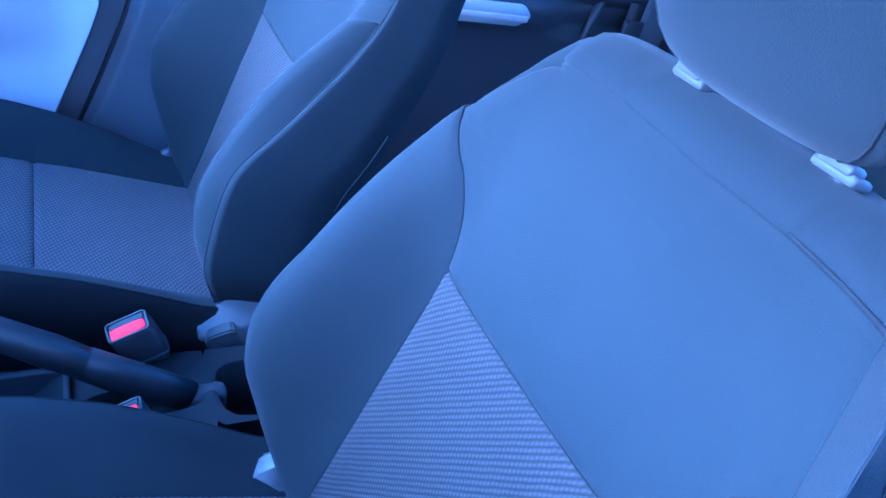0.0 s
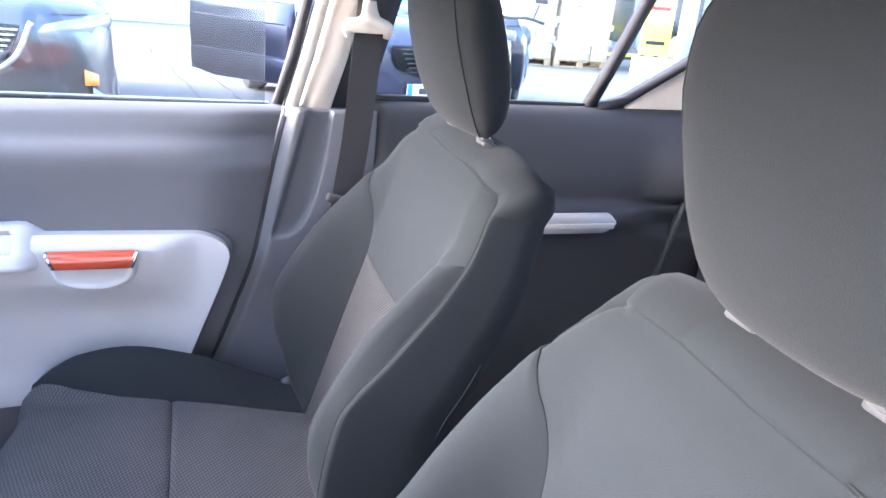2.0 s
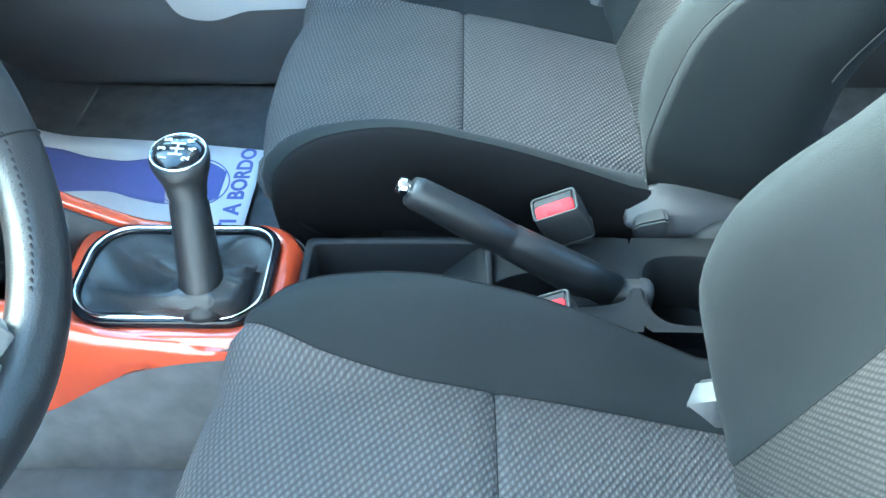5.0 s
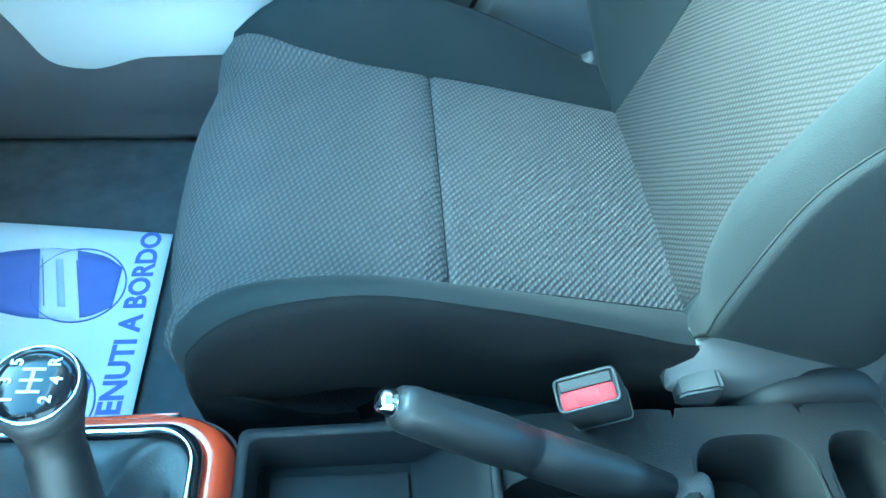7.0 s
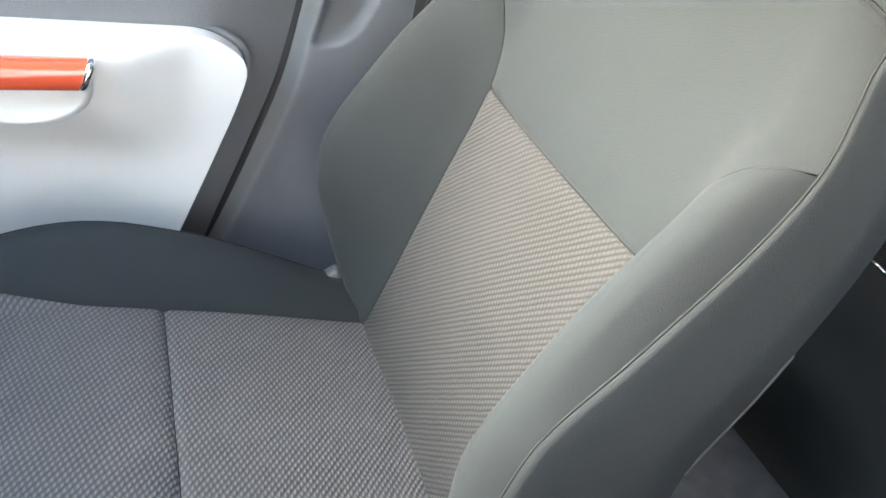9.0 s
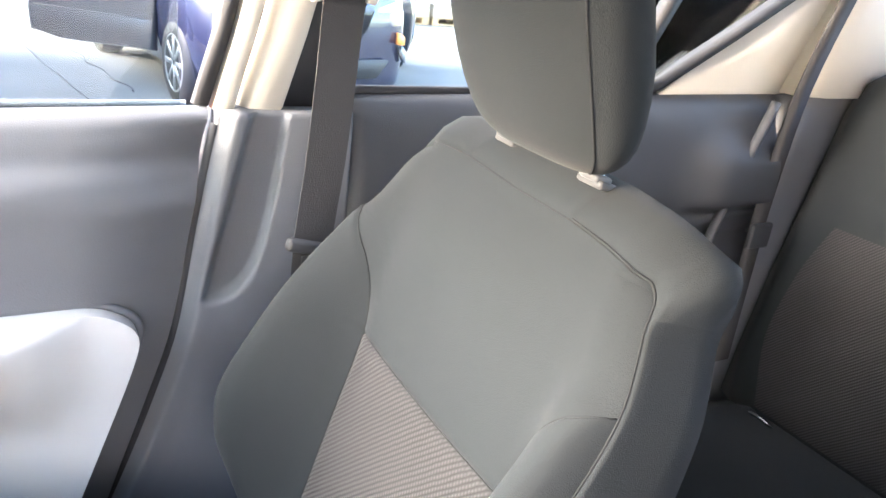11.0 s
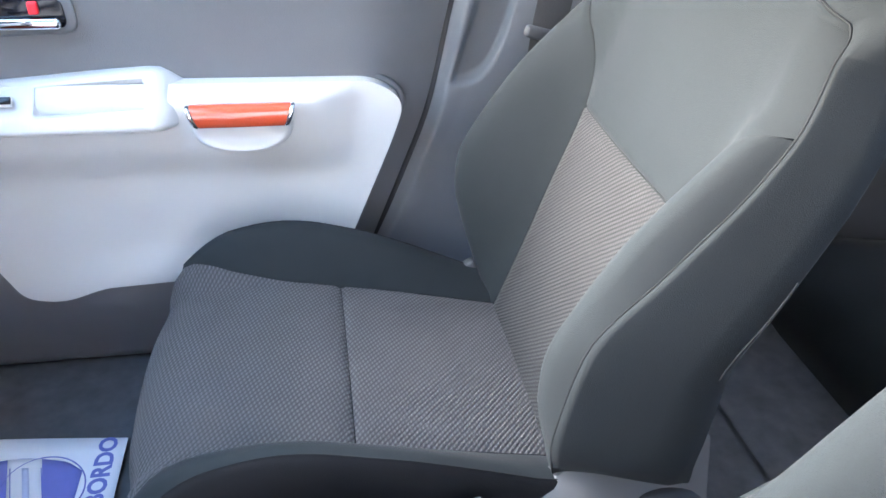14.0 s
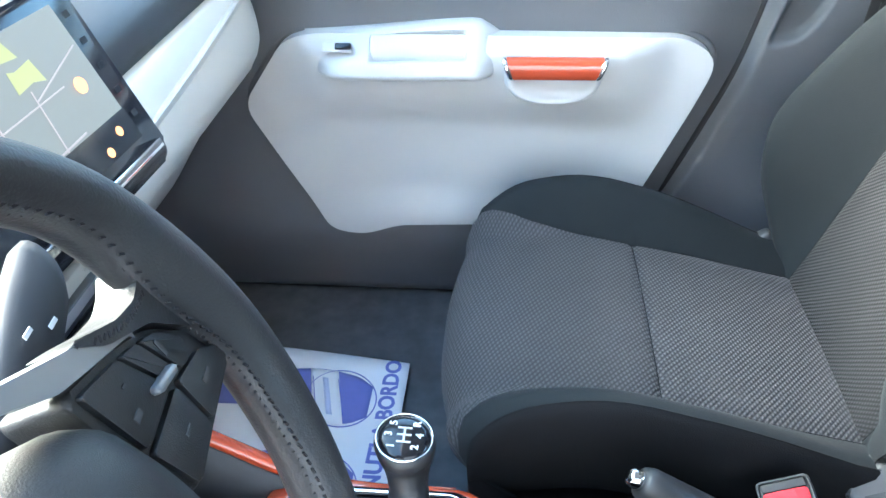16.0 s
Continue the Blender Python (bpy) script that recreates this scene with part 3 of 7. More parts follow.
def front_seat(x, y, lever_side, label, drop, lift=0.0):
    """drop shortens the back, lift tips the cushion's front up (radians)."""
    seat = thing("front_seat", label, "car seat", (0, 0, 0), "front seats")
    pad = cushion(seat)
    knee = Vector((0.236, 0, 0.24))
    pad.matrix_local = Matrix.Translation((0.2 * lift, 0.43 * lift, -0.2 * lift)) @ Matrix.Translation(knee) @ Matrix.Rotation(lift, 4, "Y") @ Matrix.Translation(-knee)
    backrest(seat, drop)
    headrest(seat, drop)
    seat_base(seat, lever_side)
    seat.location = (x, y, SEAT_FLOOR)
    return seat


front_seat(0.0, 0.392, -1, "dark grey cloth passenger seat with ribbed insert, empty", 0.0)
front_seat(0.014, -0.297, 1, "dark grey cloth driver seat beside the handbrake, empty", 0.026, 0.070)
# ---------------------------------------------------------------- car shell (setting)
FLOOR = 0.35
bm = bmesh.new()
profile = [(-1.00, 0.62), (-0.93, 0.52), (-0.84, 0.40), (-0.72, 0.356), (-0.55, FLOOR), (0.60, FLOOR), (0.72, 0.36), (1.75, 0.36)]
line = smooth_path([(x, 0, z) for x, z in profile], 60)
add_loft(bm, [[Vector((p.x, y, p.z)) for p in line] + [Vector((p.x, y, p.z - 0.04)) for p in line[::-1]] for y in (-0.70, -0.3, 0.055, 0.4, 0.80)], closed=True)
tagged(sharpen(link("floor", bm, M["carpet"])), "black carpeted car floor", "floor", kind="structure")

bm = bmesh.new()
rings = []
for y, drop in ((-0.64, 0.10), (-0.60, 0.05), (-0.5, 0.02), (-0.25, 0.0), (0.055, -0.005), (0.36, 0.0), (0.61, 0.02), (0.71, 0.05), (0.75, 0.10)):
    rings.append([Vector((x, y, 1.53 - drop - d + t)) for x, d, t in ((-0.30, 0.05, 0), (-0.1, 0.015, 0), (0.4, 0, 0), (1.0, 0.01, 0), (1.7, 0.05, 0), (1.7, 0.05, 0.04), (1.0, 0.01, 0.04), (0.4, 0, 0.04), (-0.1, 0.015, 0.04), (-0.30, 0.05, 0.04))])
add_loft(bm, rings, closed=True)
tagged(link("ceiling", bm, M["roof_cloth"]), "pale cloth car roof lining", "ceiling", kind="structure")

bm = bmesh.new()
add_box(bm, (-1.04, 0.055, 0.70), (0.06, 1.46, 0.62), 0.01)
tagged(link("wall_front", bm, M["black_plastic"]), "black bulkhead under the dashboard", "bulkhead", kind="structure")
bm = bmesh.new()
add_box(bm, (1.78, 0.055, 0.80), (0.06, 1.46, 0.95), 0.02)
tagged(link("wall_rear", bm, M["dark_trim"]), "dark trimmed tailgate", "tailgate", kind="structure")

# sill of the near side, with the opening above it left free
bm = bmesh.new()
add_box(bm, (0.0, -0.74, 0.30), (1.9, 0.12, 0.20), 0.03, 3)
tagged(link("door_sill", bm, M["body_paint"]), "orange painted door sill", "sill", kind="structure")
bm = bmesh.new()
add_loft(bm, [[Vector((x + dx, y, z)) for dx, y in ((-0.05, -0.70), (0.06, -0.70), (0.06, -0.78), (-0.05, -0.78))] for x, y0, z in ((0.62, 0, 0.35), (0.62, 0, 0.9), (0.66, 0, 1.2), (0.70, 0, 1.50))])
bmesh.ops.translate(bm, verts=[v for v in bm.verts if v.co.z > 1.4], vec=(0, 0.12, 0))
tagged(link("pillar_near", bm, M["black_plastic"]), "black pillar behind the open door", "pillar", kind="structure")
bm = bmesh.new()
add_box(bm, (1.2, -0.75, 0.72), (1.05, 0.09, 0.74), 0.03, 3)
tagged(link("wall_near", bm, M["dark_trim"]), "dark trimmed rear door", "door panel", kind="structure")
for x0, x1 in ((-1.02, -0.30),):
    for y0, y1 in ((-0.66, -0.60), (0.77, 0.71)):
        bm = tube([(x0, y0, 1.0), (-0.65, (y0 + y1) / 2, 1.28), (x1, y1, 1.46)], [0.05, 0.045, 0.045], 10)
        tagged(link("windscreen_pillar", bm, M["beige"]), "beige windscreen pillar", "pillar", kind="structure")
bm = bmesh.new()
add_loft(bm, [[Vector((-1.02, y, 1.04)), Vector((-0.32, y, 1.475)), Vector((-0.324, y, 1.482)), Vector((-1.024, y, 1.047))] for y in (-0.62, 0.055, 0.73)])
pane = link("windscreen", bm, M["pane"], smooth=False)
pane.visible_shadow = False
tagged(pane, "clear windscreen", "windscreen", kind="structure")

# ---------------------------------------------------------------- far side: front door
DOOR_LINE = [(0.800, 1.098), (0.786, 1.102), (0.772, 1.099), (0.757, 1.089), (0.748, 1.072), (0.738, 1.048), (0.722, 1.030), (0.716, 1.01), (0.720, 0.97), (0.722, 0.93), (0.722, 0.88), (0.726, 0.80), (0.728, 0.70), (0.724, 0.62), (0.716, 0.56), (0.712, 0.51), (0.722, 0.46), (0.735, 0.41), (0.745, 0.36), (0.80, 0.34)]
door = thing("door_far", "dark grained car door with white panel, closed", "car door", (0, 0, 0), kind="structure")


pillar_edge = curve_of([(0.34, -0.030), (0.5, 0.042), (0.608, 0.090), (0.71, 0.130), (0.813, 0.165), (0.88, 0.179), (0.952, 0.192), (1.05, 0.212), (1.12, 0.228)])


def door_edge(z):
    """The rear edge of the door, just ahead of the pillar."""
    return pillar_edge(z) - 0.002


def door_skin(x0, x1, top_shift):
    bm = bmesh.new()
    line = smooth_path([(0, y, z) for y, z in DOOR_LINE], 19 * 4)
    rings = []
    steps = 24
    for i in range(steps + 1):
        u = i / steps
        x = x0 + (x1 - x0) * u
        k = ease(x, x1 - 0.10, x1)
        ring = []
        for p in line:
            y = p.y + 0.030 * k * ease(p.z, 0.40, 0.60) * (1 - ease(p.z, 1.06, 1.11))
            # the slanted shelf fades out towards the pillar
            y += 0.012 * ease(p.z, 0.99, 1.02) * (1 - ease(p.z, 1.03, 1.07)) * ease(x, x1 - 0.2, x1 - 0.06)
            ring.append(Vector((x0 + (door_edge(p.z) - x0) * u, y, p.z + top_shift(x) * ease(p.z, 0.9, 1.1))))
        rings.append(ring)
    add_loft(bm, rings, closed=False, caps=False)
    return bm


part("skin", door_skin(-0.98, 0.195, lambda x: 0.012 * (x + 0.2)), M["dark_trim"], door, "dark grey grained plastic")
# one dark tube for the rubber seal and the shade in the gap
part("door_gap", tube([(door_edge(z) + 0.007, 0.760, z) for z in (0.40 + 0.69 * i / 24 for i in range(25))], 0.007, 8), M["rubber"], door, "dark rubber seal and shade of the door gap")
part("outer_skin", box((-0.39, 0.835, 0.70), (1.19, 0.03, 0.80), 0.01), M["body_paint"], door)
bm = bmesh.new()
add_box(bm, (-0.39, 0.800, 1.096), (1.18, 0.012, 0.022), 0.004)
part("window_seal", bm, M["rubber"], door, "black window seal")
# white strip stands in for the bright reflection along the window sill
part("sill_glint", box((-0.39, 0.8075, 1.1065), (1.18, 0.004, 0.005), 0.001), M["white_trim"], door, "thin white strip standing for a reflection along the window")

PANEL = [(-0.600, 0.765), (-0.520, 0.872), (-0.475, 0.884), (0.080, 0.878), (0.125, 0.846), (0.108, 0.790), (0.030, 0.590), (0.005, 0.552), (-0.06, 0.538), (-0.447, 0.520), (-0.485, 0.530)]
outline = rounded(PANEL, [0.03, 0.03, 0.03, 0.03, 0.03, 0.05, 0.03, 0.02, 0.05, 0.04, 0.03], 5)


def panel_foot(x, z):
    """The foot of the white panel lies lowest at its front corner."""
    return z + 0.016 * ease(x, -0.43, -0.35) * (1 - ease(x, -0.10, 0.02)) * (1 - ease(z, 0.52, 0.64))


def panel_height(x, z):
    """How far the white panel stands out from the door."""
    h = 0.014
    bowl = ease(x, -0.56, -0.42) * (1 - ease(x, -0.08, 0.10)) * (1 - ease(z, 0.70, 0.85)) * ease(z, 0.53, 0.62)
    h -= 0.016 * bowl
    # swelling under the pull handle
    h += 0.020 * ease(z, 0.72, 0.80) * (1 - ease(z, 0.86, 0.885)) * ease(x, -0.52, -0.46) * (1 - ease(x, -0.02, 0.07))
    return h


def dense(points, gap=0.03):
    """An outline with no span longer than gap."""
    out = []
    for (a, b), (c, d) in zip(points, points[1:] + points[:1]):
        n = max(1, int(math.hypot(c - a, d - b) / gap))
        out += [(a + (c - a) * k / n, b + (d - b) * k / n) for k in range(n)]
    return out


bm = bmesh.new()
nx, nz = 74, 42
cells = [[bm.verts.new((-0.62 + 0.76 * i / nx, 0, 0.50 + 0.40 * j / nz)) for i in range(nx + 1)] for j in range(nz + 1)]
for j in range(nz):
    for i in range(nx):
        bm.faces.new((cells[j][i], cells[j][i + 1], cells[j + 1][i + 1], cells[j + 1][i]))
hull = [Vector((a, 0, b)) for a, b in outline]
middle = Vector((-0.22, 0, 0.70))
for i in range(len(hull)):
    a, b = hull[i], hull[(i + 1) % len(hull)]
    if (b - a).length < 1e-5:
        continue
    normal = Vector(((b - a).z, 0, -(b - a).x)).normalized()
    if normal.dot(middle - a) > 0:
        normal = -normal
    bmesh.ops.bisect_plane(bm, geom=bm.verts[:] + bm.edges[:] + bm.faces[:], plane_co=a, plane_no=normal, clear_outer=True)
for v in bm.verts:
    v.co.y = 0.722 - panel_height(v.co.x, v.co.z) - 0.008
    v.co.z = panel_foot(v.co.x, v.co.z)
rim_edges = [e for e in bm.edges if e.is_boundary]
skirt = bmesh.ops.extrude_edge_only(bm, edges=rim_edges)["geom"]
for v in skirt:
    if isinstance(v, bmesh.types.BMVert):
        v.co.y = 0.765
bmesh.ops.dissolve_degenerate(bm, dist=1e-5, edges=bm.edges)
sharpen(part("white_panel", bm, M["white_trim"], door, "white plastic door panel"), 40)
bm = tube([(a + (a + 0.22) * 0.012, 0.727, panel_foot(a, b) + (b - 0.70) * 0.014) for a, b in dense(outline)], 0.0055, 8, closed=True)
part("panel_rim", bm, M["dark_trim"], door, "dark grey rim")

# armrest ledge with its pocket and the window switch
LEDGE = [(0.735, 0.886), (0.716, 0.886), (0.704, 0.883), (0.690, 0.874), (0.674, 0.860), (0.660, 0.850), (0.653, 0.840), (0.6515, 0.834), (0.655, 0.829), (0.668, 0.824), (0.690, 0.816), (0.712, 0.800), (0.735, 0.792)]
line = smooth_path([(0, y, z) for y, z in LEDGE], 12 * 6)
marks = [-0.488, -0.486, -0.482, -0.476, -0.468, -0.456, -0.44, -0.42, -0.40, -0.388, -0.384, -0.381, -0.378, -0.36, -0.33, -0.30, -0.27, -0.25, -0.244, -0.241, -0.238, -0.234, -0.22, -0.205, -0.198, -0.192, -0.187, -0.182]
bm = bmesh.new()
rings = []
for x in marks:
    near, far = ease(x, -0.49, -0.43), 1 - ease(x, -0.225, -0.176)
    ring = []
    for p in line:
        y, z = p.y, p.z
        lift = 0.020 * ease(x, -0.52, -0.20) - 0.004
        # the ledge tapers into the panel at its two ends
        grow = 0.08 + 0.92 * near ** 0.6 if near < 1 else 0.20 + 0.80 * far
        y = 0.722 - (0.722 - y) * min(grow, 0.20 + 0.80 * far)
        z = z + lift * ease(z, 0.82, 0.90) - 0.026 * ease(x, -0.228, -0.176) * ease(z, 0.835, 0.885)
        # grip pocket sunk into the slope
        sunk = ease(x, -0.385, -0.377) * (1 - ease(x, -0.245, -0.237)) * ease(p.z, 0.851, 0.855) * (1 - ease(p.z, 0.876, 0.880))
        ring.append(Vector((x, y + 0.013 * sunk, z - 0.009 * sunk)))
    rings.append(ring)
add_loft(bm, rings, closed=False, caps=False)
ledge = part("armrest", bm, M["white_trim"], door, "white plastic armrest ledge with grip pocket")
sharpen(ledge, 50)
slope = Matrix.Rotation(radians(49), 4, "X")
part("switch_well", box((-0.430, 0.6755, 0.8712), (0.044, 0.015, 0.003), 0.001, 2, slope), M["white_trim"], ledge, "white switch well")
bm = box((-0.421, 0.6748, 0.8730), (0.024, 0.010, 0.005), 0.0015, 2, slope)
part("window_switch", bm, M["gloss_black"], ledge, "black window switch")
# pull handle
bm = bmesh.new()


def grip_ring(x, high, deep, slant):
    """One section of the grab handle; slant leans it so that its top reaches further out."""
    ring = []
    for q in (2 * math.pi * j / 24 for j in range(24)):
        c, d = math.cos(q), math.sin(q)
        z = high * math.copysign(abs(d) ** 0.8, d)
        ring.append(Vector((x + slant * z / 0.017, 0.664 + deep * math.copysign(abs(c) ** 0.8, c), 0.846 + z)))
    return ring


add_loft(bm, [grip_ring(-0.112 + 0.064 * u, 0.0165, 0.014 + 0.001 * (1 - u * u), 0.006 * u) for u in (-1, -0.97, -0.8, -0.4, 0, 0.4, 0.8, 0.97, 1)])
handle = sharpen(part("pull_handle", bm, M["orange"], door, "glossy orange grab handle"), 50)
for d in (-1, 1):
    bm = bmesh.new()
    add_loft(bm, [grip_ring(-0.112 + d * x, h, y, 0.006 * d) for x, h, y in ((0.0635, 0.0172, 0.0152), (0.068, 0.0174, 0.0154), (0.0705, 0.0160, 0.0140), (0.071, 0.012, 0.010))])
    part("end_cap", bm, M["chrome"], handle, "chrome cap")
bm = bmesh.new()
rows = []
for grow, y in ((1.24, 0.700), (1.14, 0.688), (1.04, 0.674), (0.97, 0.667), (0.90, 0.666), (0.80, 0.672), (0.4, 0.677), (0.02, 0.678)):
    rows.append([Vector((-0.113 - 0.068 * min(grow, 1.08) * math.cos(math.pi * k / 16), y, 0.842 - 0.056 * grow * math.sin(math.pi * k / 16) ** 0.55)) for k in range(17)])
add_loft(bm, rows, closed=False, caps=False)
part("handle_cup", bm, M["white_trim"], door, "white scoop below the grab handle")
# inner release
bm = prism(rounded([(-0.448, 0.947), (-0.315, 0.950), (-0.315, 1.003), (-0.440, 1.003)], 0.016), 0.006, 0.003, lambda a, b, h: Vector((a, 0.720 - h, b)))
release = part("release_bezel", bm, M["dark_trim"], door, "dark grey bezel")
bm = prism(rounded([(-0.436, 0.956), (-0.326, 0.958), (-0.328, 0.996), (-0.430, 0.996)], 0.012), 0.003, 0.001, lambda a, b, h: Vector((a, 0.7135 - h, b)))
part("release_recess", bm, M["gloss_black"], release, "black recess")
bm = box((-0.380, 0.704, 0.966), (0.096, 0.012, 0.015), 0.005, 3)
part("release_lever", bm, M["chrome"], release, "chrome release lever")
bm = box((-0.362, 0.706, 0.986), (0.012, 0.008, 0.016), 0.002)
part("lock_flag", bm, M["red"], release, "red lock flag")
pane = link("front_window", box((-0.40, 0.790, 1.32), (1.18, 0.004, 0.44)), M["pane"], smooth=False)
pane.visible_shadow = False
tagged(pane, "clear front side window", "window", kind="structure")

# ---------------------------------------------------------------- far side: pillar, belt, rear door
def pillar_y(x, z):
    """The face of the lower pillar trim: a step beside the door gap, a flat face, and a pocket with a round foot behind the belt."""
    u = x - pillar_edge(z) - 0.010
    y = 0.754 - 0.016 * ease(u, -0.006, 0.016) + 0.002 * ease(u, 0.016, 0.045)
    y += 0.012 * (1 - ease(z, 0.46, 0.74)) * ease(u, 0.0, 0.1)
    side = x - (0.192 + 0.257 * (z - 0.856))
    foot = z - 0.850 - 0.070 * (max(0.0, x - 0.195) / 0.085) ** 4
    return y + 0.015 * ease(side, 0.004, 0.020) * ease(foot, 0.0, 0.018) + 0.05 * ease(x, 0.398, 0.41)


pillar = thing("pillar_far", "dark lower pillar trim with beige upper trim", "pillar", kind="structure")
bm = bmesh.new()
rings = []
for z in [0.36 + 0.03 * i for i in range(15)] + [0.80 + 0.005 * i for i in range(28)] + [0.94 + 0.015 * i for i in range(11)] + [1.098, 1.106]:
    x0 = pillar_edge(z) + 0.004
    xs = [x0 + 0.0022 * i for i in range(34)] + [x0 + 0.075 + (0.41 - x0 - 0.075) * i / 40 for i in range(41)]
    rings.append([Vector((x, pillar_y(x, z), z)) for x in xs] + [Vector((0.41, 0.82, z)), Vector((x0, 0.82, z))])
add_loft(bm, rings)
part("lower_trim", bm, M["dark_trim"], pillar, "dark grey grained lower trim")
bm = bmesh.new()
add_loft(bm, [[Vector((x + dx, y, z)) for dx, y in ((0.038, 0.785 - k), (0.044, 0.772 - k), (0.055, 0.768 - k), (0.082, 0.764 - k), (0.088, 0.775 - k), (0.09, 0.81 - k), (0.03, 0.81 - k))] for x, z, k in ((0.226, 1.106, 0), (0.252, 1.2, 0.012), (0.285, 1.35, 0.035), (0.31, 1.48, 0.06))])
part("upper_trim", bm, M["beige"], pillar, "beige upper trim")
bm = bmesh.new()
add_loft(bm, [[Vector((x + dx, y, z)) for dx, y in ((-0.012, 0.79 - k), (-0.008, 0.775 - k), (0.006, 0.770 - k), (0.016, 0.775 - k), (0.018, 0.80 - k), (-0.01, 0.80 - k))] for x, z, k in ((0.236, 1.104, 0), (0.262, 1.2, 0.012), (0.295, 1.35, 0.035), (0.32, 1.48, 0.06))])
part("door_seal", bm, M["beige"], pillar, "beige door seal")
bm = bmesh.new()
add_loft(bm, [[Vector((x + dx, y, z)) for dx, y in ((-0.032, 0.80 - k), (-0.030, 0.785 - k), (-0.014, 0.780 - k), (-0.012, 0.80 - k))] for x, z, k in ((0.236, 1.108, 0), (0.262, 1.2, 0.012), (0.295, 1.35, 0.035), (0.32, 1.48, 0.06))])
part("window_seal", bm, M["rubber"], pillar, "black window seal")
bm = bmesh.new()
add_loft(bm, [[Vector((x + dx, y, z)) for dx, y in ((0.0, 0.80 - k), (0.0, 0.785 - k), (0.075, 0.785 - k), (0.075, 0.80 - k))] for x, z, k in ((0.310, 1.10, 0), (0.335, 1.2, 0.012), (0.37, 1.35, 0.035), (0.395, 1.48, 0.06))])
part("inner_trim", bm, M["black_plastic"], pillar, "black trim behind the belt")

belt = thing("seat_belt", "grey seat belt hanging on the pillar with beige guide", "seat belt")
bm = bmesh.new()
strip = [(0.376, 0.708, 1.38), (0.366, 0.704, 1.25), (0.360, 0.703, 1.16), (0.350, 0.700, 1.05), (0.338, 0.696, 0.965), (0.332, 0.690, 0.90), (0.330, 0.688, 0.84), (0.325, 0.685, 0.74), (0.32, 0.685, 0.58), (0.31, 0.685, 0.42), (0.31, 0.685, 0.36)]
line = smooth_path(strip, 36)
rings = []
for i, p in enumerate(line):
    wide = 0.0275
    rings.append([p + Vector((-wide, 0, 0)), p + Vector((wide, 0.006, 0)), p + Vector((wide, 0.0075, 0)), p + Vector((-wide, 0.0015, 0))])
add_loft(bm, rings)
part("webbing", bm, M["belt"], belt, "grey woven webbing", smooth=False)
bm = bmesh.new()
ring = [(-0.040, -0.016), (-0.047, -0.004), (-0.046, 0.010), (-0.036, 0.018), (-0.014, 0.020), (-0.010, 0.050), (0.012, 0.050), (0.016, 0.020), (0.036, 0.018), (0.046, 0.010), (0.047, -0.004), (0.040, -0.016), (0.030, -0.014), (0.030, -0.002), (-0.030, -0.002), (-0.030, -0.014)]
add_prism(bm, ring, 0.014, 0.004, lambda a, b, h: Vector((0.363 + a, 0.708 - h + 0.1 * a, 1.262 + b)))
part("guide", bm, M["beige"], belt, "beige plastic belt guide")
bm = box((0.328, 0.686, 0.945), (0.066, 0.016, 0.018), 0.006, 3, Matrix.Rotation(0.25, 4, "Y"))
part("tongue", bm, M["black_plastic"], belt, "dark plastic belt tongue")
bm = box((0.328, 0.684, 0.922), (0.024, 0.003, 0.026), 0.001)
part("tongue_plate", bm, M["grey_trim"], belt, "steel tongue plate")

# the driver's belt comes forward from the near pillar and hangs beside the seat
near_belt = thing("seat_belt", "grey seat belt with white guide beside the driver seat", "seat belt", (0, 0, 0.36))
bm = bmesh.new()
line = smooth_path([(0.60, -0.655, 0.96), (0.49, -0.56, 0.875), (0.397, -0.486, 0.825), (0.376, -0.490, 0.79), (0.362, -0.503, 0.70), (0.345, -0.530, 0.50), (0.33, -0.575, 0.25), (0.32, -0.60, 0.0)], 40)
add_loft(bm, [[p + Vector((k, q, 0)) for k, q in ((0.016, 0.016), (-0.016, -0.016), (-0.0152, -0.0172), (0.0168, 0.0148))] for p in line])
part("webbing", bm, M["cloth"], near_belt, "grey woven webbing", smooth=False)
for k in (0.0163, -0.0157):
    part("selvedge", tube([p + Vector((k, k, 0)) for p in line], 0.0012, 5), M["cloth"], near_belt, "woven edge")
bm = bmesh.new()
add_loft(bm, [[Vector((0.397 + r * 0.8 * math.cos(a), -0.480 + r * 0.8 * math.cos(a) + h, 0.823 + r * math.sin(a))) for a in (2 * math.pi * k / 24 for k in range(24))] for r, h in ((0.012, -0.016), (0.019, -0.013), (0.022, -0.006), (0.022, 0.004), (0.018, 0.010), (0.010, 0.012))])
part("guide", bm, M["white_trim"], near_belt, "white plastic belt guide")

REAR_LINE = [(0.800, 1.118), (0.786, 1.122), (0.770, 1.118), (0.756, 1.100), (0.748, 1.07), (0.742, 1.02), (0.738, 0.97), (0.738, 0.93), (0.730, 0.915), (0.716, 0.905), (0.712, 0.885), (0.716, 0.865), (0.728, 0.84), (0.735, 0.75), (0.735, 0.6), (0.735, 0.45), (0.74, 0.34)]
# darker copy of the grained door trim, the rear door's shade in its colour
M["rear_trim"] = material("shaded_rear_trim", (0.040, 0.041, 0.044), 0.55, grain=0.5, grain_scale=700, vary=0.15, vary_scale=5)
rear_door = thing("rear_door_far", "dark rear car door with white pull, closed", "car door", kind="structure")
bm = bmesh.new()
line = smooth_path([(0, y, z) for y, z in REAR_LINE], 16 * 4)
rings = []
